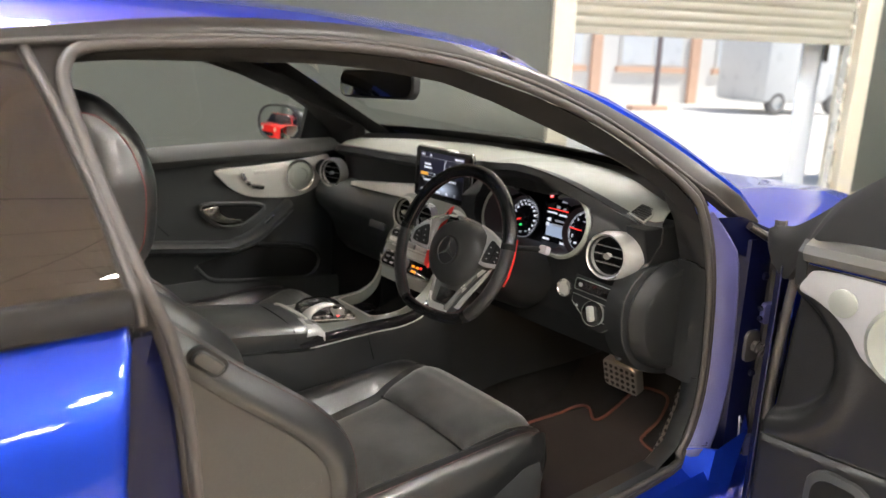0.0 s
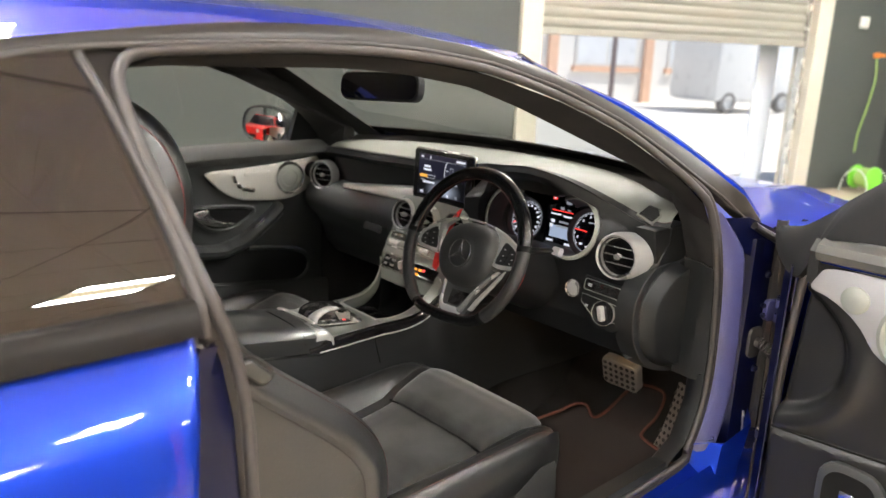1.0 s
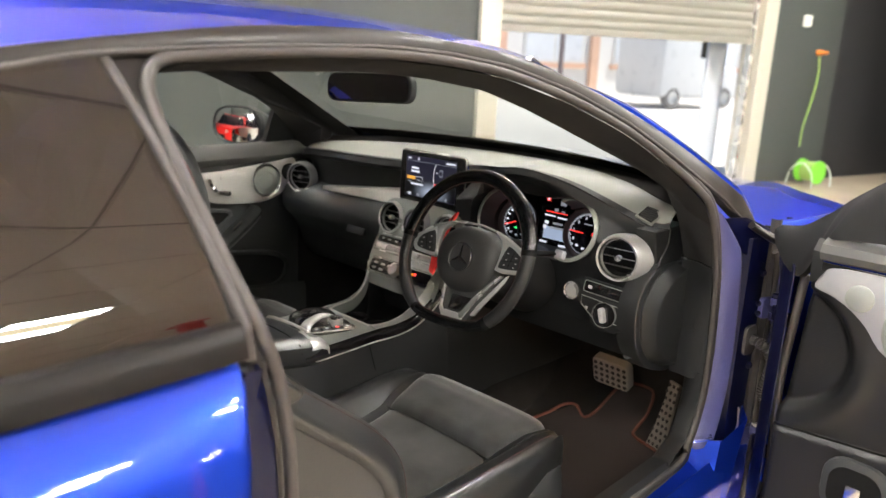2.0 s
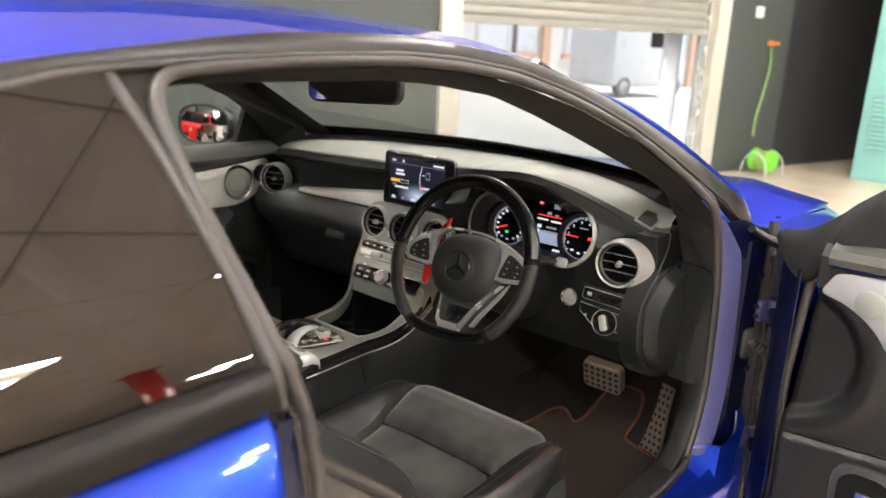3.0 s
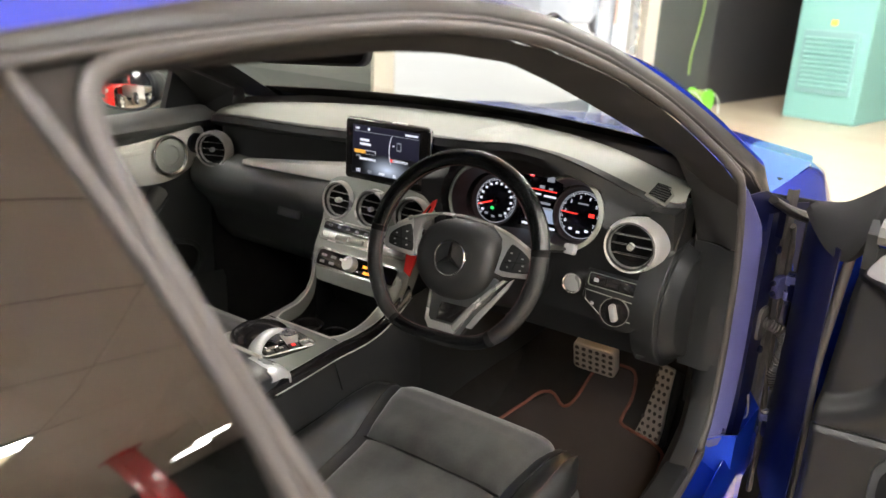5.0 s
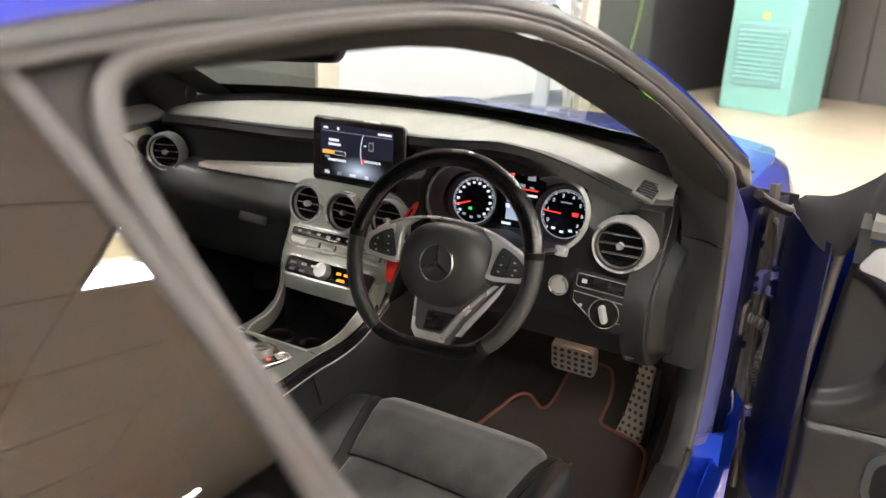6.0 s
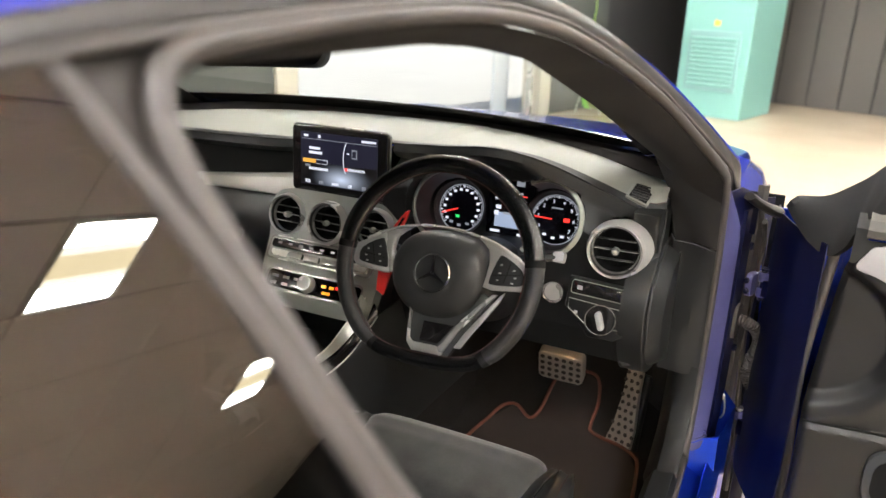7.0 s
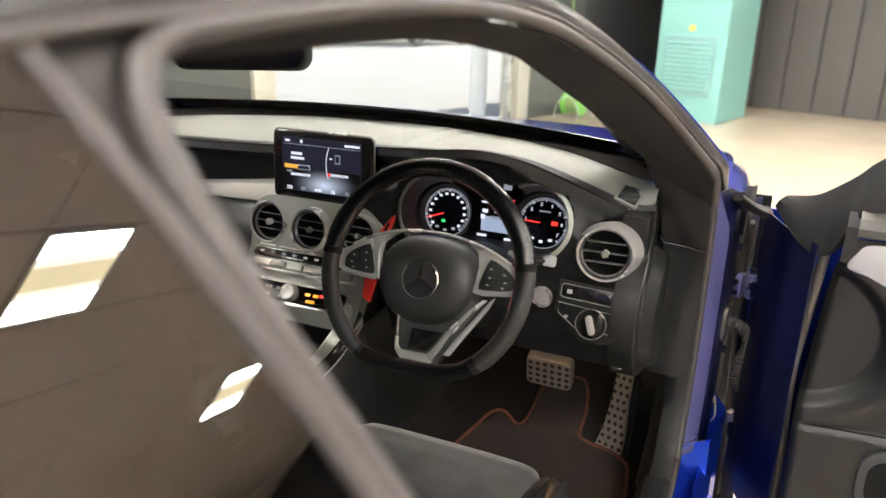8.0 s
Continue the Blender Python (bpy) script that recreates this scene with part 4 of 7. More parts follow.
P("glovebox_gap", tube([Vector((-0.17, 1.322, 0.845)), Vector((-0.185, 1.312, 0.81)), Vector((-0.2, 1.33, 0.76)), Vector((-0.21, 1.385, 0.69))], 0.0018, 6), DARKVOID, "", lower)

# driver side fascia: hollow for the instruments
DIALS = ((0.264, 0.905), (0.479, 0.912))
LEAN_D, DEEP = 0.3, 0.088


def hollow(x, z):
    """How far the fascia is cut back: round tubes for the dials, a shallower bay between them."""
    d = min(math.hypot(x - cx, (z - cz - LEAN_D * DEEP * 0.95) / 1.02) for cx, cz in DIALS)
    mid = 0.0 if not (0.264 < x < 0.479) else max(0, 1 - max(0, abs(z - 0.93) - 0.07) / 0.006) * 0.75
    return max(mid, min(1, max(0, 1 - max(0, d - 0.074) / 0.004)))


def sector(bm, m, side):
    """Opens a tube on the side that faces its neighbour."""
    inv = m.inverted()
    gone = [f for f in bm.faces if side * (inv @ f.calc_center_median()).normalized().x < -0.01 and side * (inv @ f.calc_center_median()).x < -0.036]
    bmesh.ops.delete(bm, geom=gone, context="FACES")
    return bm


rows = []
for x in np.linspace(0.13, 0.7, 126):
    y, z = float(np.interp(x, fx, fy)), float(np.interp(x, fx, fz))
    end = max(0, (x - 0.655) / 0.045)
    flush = min(1, max(0, (x - 0.4) / 0.08))
    row = [Vector((x, y, z)), Vector((x, y - 0.005 + 0.003 * flush, z - 0.012)), Vector((x, y + 0.01 - 0.012 * flush, z - 0.026))]
    zs = np.linspace(z - 0.034, 0.66, 90)
    for q in zs:
        base = 1.325 + 0.05 * end + 0.02 * max(0, (0.72 - q) / 0.1) + (-0.03 if x < 0.2 else 0)
        top = max(0, 1 - (z - 0.034 - q) / 0.05)
        yy = base * (1 - top) + (y + 0.03 - 0.032 * flush) * top
        row.append(Vector((min(x, 0.7) if q < 0.95 else x, yy + 0.17 * hollow(x, q), q)))
    for a, b in ((1.36, 0.652), (1.42, 0.662), (1.5, 0.68)):
        row.append(Vector((min(x, 0.7), a + 0.05 * end, b)))
    rows.append(row)
fascia = P("driver_fascia", punch(grid(rows), (0.621, 0.897), 0.05), FASCIA, "dark driver's fascia with hooded instruments")

# instruments
for n, (cx, cz) in enumerate(DIALS):
    m = axes((cx, 1.408, cz), (1, 0, 0), (0, LEAN_D, 1))
    side = 1 if n else -1
    P("dial_ring", sector(lathe([(0.0705, DEEP - 0.004), (0.0715, DEEP), (0.0735, DEEP + 0.0012), (0.0755, DEEP - 0.0005), (0.08, DEEP - 0.003), (0.0805, DEEP - 0.008)], m, 72), m, side), ALU, "ringed hood of a dial", fascia)
    P("dial_tube", sector(lathe([(0.0745, DEEP - 0.003), (0.071, DEEP - 0.004), (0.066, 0.045), (0.0635, 0.03)], m, 72), m, side), TUBE, "dark plum dial tube", fascia)
    P("dial_cup", lathe([(0.0635, 0.012), (0.06, 0.011), (0.0545, 0.0)], m, 64), TUBE, "", fascia)
    dial = P("dial", lathe([(0.058, -0.001), (0.0, -0.0005)], m, 48), SCREENBLACK, "black dial with white marks and a red needle")
    P("dial_ring_light", lathe([(0.0505, 0.0012), (0.0515, 0.0018), (0.0525, 0.0012)], m, 64), SCR_DIM, "", dial)
    ticks = []
    for k in range(65):
        a = radians(225 - 270 * k / 64)
        L = 0.0055 if k % 8 == 0 else 0.0028
        ticks.append(box((L, 0.0014 if k % 8 == 0 else 0.0007, 0.0008), m @ pose(0.0485 * math.cos(a) - L / 4 * math.cos(a), 0.0485 * math.sin(a) - L / 4 * math.sin(a), 0.002, 0, 0, math.degrees(a))))
    P("dial_marks", merge(*ticks), SCR_WHITE, "", dial, False)
    if n:
        for k in range(8):
            a = radians(207 - 240 * k / 7.0)
            words("dial_number", str(k), 0.0105, m @ pose(0.0385 * math.cos(a), 0.0385 * math.sin(a), 0.002), SCR_WHITE, dial)
        P("dial_legend", box((0.024, 0.003, 0.0008), m @ pose(0.0, 0.024, 0.002)), SCR_DIM, "", dial, False)
        P("warning_mark", box((0.013, 0.008, 0.001), m @ pose(0.0235, 0.002, 0.002), 0.002), SCR_RED, "", dial, False)
    else:
        for k in range(14):
            a = radians(220 - 260 * k / 13)
            P("dial_number", box((0.0065, 0.0052, 0.0008), m @ pose(0.04 * math.cos(a), 0.04 * math.sin(a), 0.002)), SCR_WHITE, "", dial, False)
        P("tell_tale", box((0.009, 0.006, 0.001), m @ pose(-0.006, -0.019, 0.002), 0.002), SCR_GREEN, "", dial, False)
    for k in range(3):
        P("dial_legend", box((0.008, 0.005, 0.0008), m @ pose(-0.019 + 0.019 * k, -0.033 - 0.005 * (k == 1), 0.002)), SCR_WHITE if n else SCR_DIM, "", dial, False)
    na = radians(178 if n else 200)
    P("needle", box((0.046, 0.0024, 0.0015), m @ pose(0.023 * math.cos(na), 0.023 * math.sin(na), 0.005, 0, 0, math.degrees(na))), SCR_RED, "red needle", dial, False)
    P("needle_hub", lathe([(0.0075, 0.001), (0.007, 0.006), (0, 0.0065)], m, 20), SCREENBLACK, "", dial)
dm = axes((0.3725, 1.424, 0.916), (1, 0, 0), (0, 0.1, 1))
disp = P("trip_display", slab(rounded(0.104, 0.14, 0.006), 0.004, dm, 0.001), SCREENBLACK, "lit trip display between the dials")
for w, h, x, y, mt in ((0.07, 0.0022, 0.002, 0.03, SCR_RED), (0.012, 0.007, 0.0, 0.037, SCR_DIM), (0.01, 0.004, 0.022, 0.035, SCR_DIM), (0.034, 0.004, -0.018, 0.02, SCR_WHITE), (0.03, 0.0045, 0.022, 0.018, SCR_WHITE), (0.074, 0.032, 0.004, -0.026, SCR_GLOW), (0.03, 0.005, 0.01, 0.001, SCR_DIM), (0.044, 0.005, 0.008, -0.011, SCR_DIM), (0.012, 0.008, -0.026, 0.001, SCR_WHITE), (0.01, 0.01, -0.03, -0.012, SCR_WHITE), (0.022, 0.0055, -0.03, -0.052, SCR_WHITE), (0.022, 0.0055, 0.032, -0.054, SCR_WHITE), (0.012, 0.0095, -0.028, 0.062, SCR_RED), (0.006, 0.005, -0.028, 0.062, SCR_WHITE), (0.018, 0.012, 0.02, 0.057, SCR_DIM)):
    P("display_mark", box((w, h, 0.001), dm @ pose(x, y, 0.005 + (0.0006 if mt is SCR_WHITE else 0))), mt, "", disp, False)

# tablet screen
sm = axes((0.0, 1.332, 0.988), (1, 0.03, 0), (0, 0.05, 1))
scr = P("tablet_screen", slab(rounded(0.246, 0.15, 0.012), 0.016, sm @ pose(0, 0, -0.008), 0.004, 3), GLOSS, "freestanding tablet display with a lit menu")
P("screen_rim", tube([sm @ Vector((x, y, 0.0)) for x, y in rounded(0.248, 0.152, 0.013)], 0.0022, 8, closed=True), SILVER, "thin silver edge", scr)
P("screen_picture", box((0.196, 0.118, 0.001), sm @ pose(-0.001, 0.002, 0.0085)), SCR_BLUE, "", scr, False)
marks = [(0.19, 0.0012, 0, 0.046, SCR_DIM), (0.012, 0.005, -0.085, 0.053, SCR_WHITE), (0.006, 0.007, -0.05, 0.053, SCR_WHITE), (0.036, 0.005, 0.075, 0.053, SCR_WHITE), (0.028, 0.006, -0.062, 0.026, SCR_WHITE), (0.034, 0.006, -0.06, 0.016, SCR_WHITE),
         (0.034, 0.009, -0.076, -0.003, SCR_ORANGE), (0.03, 0.001, -0.044, 0.001, SCR_WHITE), (0.03, 0.001, -0.044, -0.008, SCR_WHITE), (0.001, 0.009, -0.029, -0.004, SCR_WHITE), (0.05, 0.006, -0.052, -0.02, SCR_WHITE), (0.014, 0.005, -0.08, -0.014, SCR_DIM),
         (0.013, 0.02, 0.04, 0.022, SCR_DIM), (0.009, 0.014, 0.04, 0.022, SCR_BLUE), (0.006, 0.003, 0.024, 0.022, SCR_WHITE), (0.044, 0.006, 0.045, -0.013, SCR_WHITE), (0.008, 0.007, 0.02, -0.013, SCR_RED), (0.196, 0.05, -0.001, -0.03, SCR_CLOUD),
         (0.014, 0.008, -0.08, -0.05, SCR_WHITE), (0.012, 0.008, -0.045, -0.05, SCR_DIM), (0.018, 0.006, -0.008, -0.05, SCR_WHITE), (0.01, 0.008, 0.03, -0.05, SCR_WHITE), (0.01, 0.008, 0.065, -0.05, SCR_DIM)]
for w, h, x, y, mt in marks:
    P("screen_mark", box((w, h, 0.0006), sm @ pose(x, y, 0.0093 + 0.0004 * (mt is SCR_BLUE))), mt, "", scr, False)
P("screen_arc", tube([sm @ Vector((0.012 - 0.02 * math.cos(a) + 0.02, 0.045 * math.sin(a) + 0.01, 0.0094)) for a in np.linspace(-0.8, 0.9, 14)], 0.0009, 5), SCR_WHITE, "", scr)
P("screen_foot", box((0.14, 0.03, 0.05), pose(0, 1.352, 0.905), 0.008), PLASTIC, "", scr)


def vent(name, at, r, nrm, label, shift=0.0):
    """A round louvre: silver ring, dark throat, slats and a knob."""
    z = Vector(nrm).normalized()
    x = Vector((0, 0, 1)).cross(z).normalized()
    m = axes(at, x, z.cross(x))
    v = P(name, lathe([(r * 1.02, -0.03), (r * 1.04, -0.012), (r * 1.0, 0.004), (r * 0.94, 0.01), (r * 0.86, 0.006), (r * 0.79, -0.008), (r * 0.77, -0.03)], m, 48), SPOKE, label)
    if shift:
        P("barrel", grid([[m @ Vector((shift * k + r * g * math.cos(c), r * g * math.sin(c), -0.002 - 0.045 * k)) for c in [2 * math.pi * i / 48 for i in range(48)]] for k, g in ((0, 1.0), (0.3, 1.03), (0.7, 1.04), (1, 1.0))], closed=True), SPOKE, "", v)
    P("ring_groove", lathe([(r * 0.865, 0.0066), (r * 0.84, 0.008), (r * 0.815, 0.0)], m, 48), PLASTIC, "", v)
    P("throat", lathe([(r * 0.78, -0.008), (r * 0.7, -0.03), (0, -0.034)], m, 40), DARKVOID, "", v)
    for k in (-1, 0, 1):
        h = r * 0.36 * k
        w = 2 * math.sqrt(max(0, (r * 0.76) ** 2 - h * h))
        P("slat", box((w, 0.003, 0.016), m @ pose(0, h, -0.013, -12), 0.0012, 1), FASCIA, "", v)
        P("slat_edge", box((w, 0.0012, 0.001), m @ pose(0, h + 0.0014, -0.0036)), SILVER, "", v, False)
    P("knob", lathe([(0, 0.01), (r * 0.09, 0.009), (r * 0.15, 0.004), (r * 0.15, -0.004), (r * 0.1, -0.012)], m, 24), SILVER, "small silver knob", v)
    return v


vent("vent", (0.627, 1.318, 0.897), 0.055, (0.08, -1, 0.06), "round silver air vent beside the wheel", 0.013)
vent("vent", (-0.652, 1.338, 0.9), 0.052, (0.35, -1, 0.05), "round silver air vent by the passenger door")
for x in (-0.106, 0.006, 0.118):
    vent("vent", (x, 1.262 + 0.01 * abs(x) / 0.1, 0.866), 0.047, (0, -1, 0.22), "round silver air vent above the radio")

# side window demister grille
m = axes((0.641, 1.41, 0.9905), (0.92, 0.3, -0.26), (-0.12, 0.72, 0.62))
g = P("demister_grille", slab([(-0.026, -0.018), (0.02, -0.026), (0.03, 0.004), (0.014, 0.026), (-0.012, 0.024)], 0.006, m, 0.002), GREYTOP, "small grey demister grille")
# Flat near-black plate, painted shade behind the slats
P("throat", slab([(-0.02, -0.014), (0.016, -0.021), (0.024, 0.003), (0.011, 0.02), (-0.009, 0.019)], 0.0012, m @ pose(0, 0, 0.0056)), DARKVOID, "", g, False)
for k in range(6):
    P("slat", box((0.036 - 0.003 * abs(k - 2), 0.0022, 0.003), m @ pose(0.001 + 0.001 * k, -0.014 + 0.0062 * k, 0.0072, 20)), PLASTIC, "", g, False)

# start button, light switch, button strip
m = axes((0.515, 1.312, 0.793), (1, 0.02, 0), (0, 0.15, 1))
b = P("start_button", lathe([(0.023, -0.012), (0.0238, 0.003), (0.0215, 0.007), (0.019, 0.004)], m, 36), CHROME, "round silver start button")
P("button_face", lathe([(0.0185, 0.001), (0.0175, 0.005), (0.0, 0.0065)], m, 36), SPOKE, "", b)
m = axes((0.618, 1.308, 0.782), (1, 0.06, -0.06), (0.03, 0.16, 1))
plate = P("switch_panel", slab([(-0.072, 0.05), (0.072, 0.05), (0.078, 0.02), (0.076, -0.03), (0.03, -0.062), (-0.02, -0.064), (-0.05, -0.03), (-0.074, -0.012)], 0.008, m @ pose(0, 0, -0.004), 0.003), FASCIA, "dark switch panel with a silver rotary light switch")
P("button_strip", slab(rounded(0.13, 0.024, 0.005), 0.004, m @ pose(0, 0.031, 0.004), 0.0015), GLOSS, "", plate)
P("strip_edge", tube([m @ Vector((x, y + 0.031, 0.007)) for x, y in rounded(0.133, 0.027, 0.006)], 0.0009, 6, closed=True), ALU, "", plate)
for k in range(3):
    P("button_gap", box((0.001, 0.02, 0.001), m @ pose(-0.03 + 0.03 * k, 0.031, 0.0082)), DARKVOID, "", plate, False)
P("button_mark", box((0.01, 0.008, 0.0006), m @ pose(-0.05, 0.031, 0.0084)), MARK, "", plate, False)
P("switch_edge", tube([m @ Vector((x, y - 0.018, 0.005)) for x, y in ((-0.068, 0.024), (0.066, 0.02), (0.068, -0.01), (0.04, -0.02), (-0.03, -0.02), (-0.066, 0.004))], 0.0009, 6, closed=True), ALU, "", plate)
P("rotary_ring", lathe([(0.0305, 0.003), (0.0305, 0.01), (0.0298, 0.0115), (0.0288, 0.01)], m @ pose(0, -0.024, 0), 40), SILVER, "", plate)
P("rotary_base", lathe([(0.0288, 0.01), (0.0, 0.0115)], m @ pose(0, -0.024, 0), 40), GLOSS, "", plate)
P("rotary_grip", slab(rounded(0.013, 0.037, 0.006), 0.016, m @ pose(0, -0.024, 0.01, 0, 0, 22), 0.004), SPOKE, "", plate)
for x in (-0.05, 0.048):
    P("switch_mark", box((0.007, 0.006, 0.0006), m @ pose(x, -0.02, 0.0046)), MARK, "", plate, False)

# end of the dashboard: flange, raised fuse cover with a broad chamfer, leather cheek above
m = axes((0.702, 0, 0), (0, 1, 0), (0, 0, 1))
rim = [tuple(p) for p in curve([(1.372, 0.88), (1.33, 0.852), (1.3, 0.81), (1.295, 0.76), (1.312, 0.7), (1.36, 0.64), (1.42, 0.61), (1.477, 0.594)], 4)] + [(1.51, 0.592), (1.51, 0.882)]
fc = P("fuse_cover", slab(rim, 0.05, m @ pose(0, 0, -0.05), 0.004, 3), PLASTIC, "dark plastic fuse cover on the dashboard's end")
outer = curve([(1.45, 0.884), (1.395, 0.87), (1.35, 0.842), (1.32, 0.806), (1.316, 0.76), (1.33, 0.706), (1.37, 0.655), (1.43, 0.622), (1.49, 0.606)], 4)
inner = curve([(1.464, 0.868), (1.425, 0.856), (1.383, 0.83), (1.352, 0.797), (1.347, 0.755), (1.358, 0.708), (1.392, 0.664), (1.445, 0.634), (1.492, 0.618)], 4)
P("cover_panel", grid([[Vector((0.7, p[0], p[1])), Vector((0.706, p[0] + 0.001, p[1])), Vector((0.726, q[0] - 0.003, q[1])), Vector((0.7285, q[0] + 0.003, q[1])), Vector((0.729, 1.5, q[1]))] for p, q in zip(outer, inner)], thick=0.003), PLASTIC, "raised chamfered panel", fc)
P("dash_cheek", slab([(1.352, 0.968), (1.376, 0.872), (1.5, 0.872), (1.5, 0.968)], 0.05, m @ pose(0, 0, -0.055), 0.007, 3), FASCIA, "leather cheek of the dashboard", fc)

# ---- centre stack and console ----
def stack(v):
    """y and z down the stack, v from the vents to the console."""
    return float(np.interp(v, [0, 0.35, 0.6, 1], [1.292, 1.255, 1.215, 1.192])), float(np.interp(v, [0, 0.35, 0.6, 1], [0.925, 0.81, 0.75, 0.68]))


rows = []
for v in np.linspace(0, 1, 70):
    y, z = stack(v)
    hw = 0.172 - 0.03 * v
    rows.append([Vector((hw * a + 0.004, y + 0.012 * abs(a) ** 5 + 0.03 * (abs(a) > 0.99), z - 0.04 * abs(a) ** 6 * max(0, 1 - v / 0.12))) for a in np.linspace(-1, 1, 81)])
bm = grid(rows)
for x in (-0.106, 0.006, 0.118):
    punch(bm, (x, 0.866), 0.042)
stk = P("centre_fascia", bm, ALU, "brushed grey centre stack with radio and climate controls")
for sgn in (1, -1):
    P("stack_side", grid([[Vector((sgn * (0.172 - 0.03 * v) + 0.004, stack(v)[0] + d, stack(v)[1])) for d in (0.04, 0.1, 0.2)] for v in np.linspace(0.12, 1, 8)], thick=0.003), PLASTIC, "", stk)
sd = Vector((0, stack(0.6)[0] - stack(0.35)[0], stack(0.6)[1] - stack(0.35)[1])).normalized()
m = axes((0.004, stack(0.36)[0] - 0.004, stack(0.36)[1]), (1, 0, 0), -sd)
P("radio_strip", slab(rounded(0.262, 0.02, 0.006), 0.005, m @ pose(0, -0.004, 0), 0.0015), GLOSS, "", stk)
for k, (x, w) in enumerate(((-0.085, 0.085), (-0.018, 0.04), (0.03, 0.046), (0.09, 0.07))):
    P("radio_button", slab(rounded(w, 0.014, 0.003), 0.007, m @ pose(x, -0.026, 0), 0.002), SILVER, "", stk)
for k in range(8):
    P("radio_mark", box((0.01, 0.005, 0.0006), m @ pose(-0.11 + 0.028 * k, -0.003, 0.0054)), MARK, "", stk, False)
P("radio_edge", tube([m @ Vector((x, y - 0.014, 0.004)) for x, y in rounded(0.274, 0.052, 0.012)], 0.0016, 6, closed=True), SILVER, "", stk)
m = axes((0.004, 1.209, 0.735), (1, 0, 0), -sd)
P("climate_panel", slab(rounded(0.242, 0.04, 0.01), 0.005, m, 0.002), GLOSS, "", stk)
P("climate_edge", tube([m @ Vector((x, y, 0.004)) for x, y in rounded(0.248, 0.046, 0.012)], 0.0018, 6, closed=True), SILVER, "", stk)
P("climate_knob", lathe([(0.02, 0.0), (0.019, 0.014), (0.016, 0.018), (0.0, 0.0185)], m @ pose(-0.012, 0, 0.004), 36), SPOKE, "ridged silver climate knob", stk)
for x, y, w, mt in ((0.03, 0.004, 0.012, AMBER), (0.05, 0.004, 0.012, AMBER), (0.04, -0.01, 0.02, AMBER), (0.064, 0.006, 0.008, SCR_RED), (-0.1, 0.006, 0.016, MARK), (-0.07, 0.006, 0.016, MARK), (-0.1, -0.01, 0.014, MARK), (-0.07, -0.01, 0.016, MARK), (-0.045, 0.006, 0.01, MARK)):
    P("climate_mark", box((w, 0.006, 0.0008), m @ pose(x, y, 0.0056)), mt, "", stk, False)

# console: brushed deck, open cup hollow, gloss flank, controller, armrest
CON_Y = [0.8, 0.9, 0.97, 1.03, 1.07, 1.12, 1.165, 1.2, 1.225]
CON_X = [0.116, 0.115, 0.112, 0.111, 0.113, 0.116, 0.122, 0.134, 0.15]
CON_Z = [0.64, 0.64, 0.64, 0.64, 0.639, 0.642, 0.656, 0.686, 0.722]
edge = curve(list(zip(CON_X, CON_Y, CON_Z)), 5)
con = P("console_deck", grid([[Vector((a * float(np.interp(y, CON_Y, CON_X)), y, 0.64 + 0.0015 * (1 - a * a))) for a in np.linspace(-1, 1, 9)] for y in np.linspace(0.8, 1.03, 12)], thick=0.004), ALU, "brushed grey centre console deck")
rim_in = curve([(0.083, 1.03, 0.641), (0.097, 1.062, 0.641), (0.1, 1.12, 0.646), (0.106, 1.165, 0.67), (0.12, 1.195, 0.704), (0.137, 1.212, 0.735)], 6)
for sgn in (1, -1):
    fl = lambda q, a=0, b=0, c=0: Vector((sgn * (q[0] + a), q[1] + b, q[2] + c))
    out_at = lambda q: Vector((float(np.interp(q[1], CON_Y, CON_X)), q[1] + 0.006 * max(0, (q[1] - 1.15) / 0.06), float(np.interp(q[1], CON_Y, CON_Z))))
    P("console_horn", grid([[fl(q, -0.004, 0, -0.03), fl(q, -0.001, 0, -0.004), fl(q), fl((Vector(q) + out_at(q)) / 2, 0, 0, 0.002), fl(out_at(q))] for q in rim_in], thick=0.002), ALU, "brushed grey edge sweeping up to the radio", con)
    P("rim_line", tube([fl(q, -0.001, 0, 0.001) for q in rim_in], 0.0022, 8), PALE, "bright silver edge", con)
    P("gloss_flank", grid([[fl(q, 0, 0, -0.001), fl(q, 0.003, 0, -0.004), fl(q, 0.007, 0, -0.016), fl(q, 0.007, 0, -0.028)] for q in edge], thick=0.002), GLOSS, "piano black console flank", con)
    P("deck_line", tube([fl(q, 0.0005, 0, -0.001) for q in edge], 0.0014, 6), PALE, "", con)
    P("flank_line", tube([fl(q, 0.008, 0, -0.03) for q in edge], 0.002, 6), PALE, "", con)
    P("console_side", grid([[fl(q, 0.008, 0, -0.03), fl(q, 0.014, 0, -0.05), fl(q, 0.02, 0.01, -0.1), fl(q, 0.022, 0.02, -0.16), fl(q, 0.024, 0.03, -0.36)] for q in [np.array((0.117, 0.5, 0.682)), np.array((0.117, 0.7, 0.662))] + edge + [np.array((0.185, 1.4, 0.76)), np.array((0.2, 1.65, 0.76)), np.array((0.2, 1.94, 0.76))]], thick=0.003), PLASTIC, "dark padded console side", con)
    P("side_gap", tube([fl((0.112, 1.0, 0.64), 0.009, 0, -0.032), fl((0.112, 1.0, 0.64), 0.0155, 0, -0.05), fl((0.112, 1.0, 0.64), 0.0215, 0.01, -0.1)], 0.0015, 6), DARKVOID, "", con)
P("front_rim", tube([Vector((x, 1.03, 0.642)) for x in np.linspace(-0.083, 0.083, 5)], 0.0022, 8), PALE, "", con)
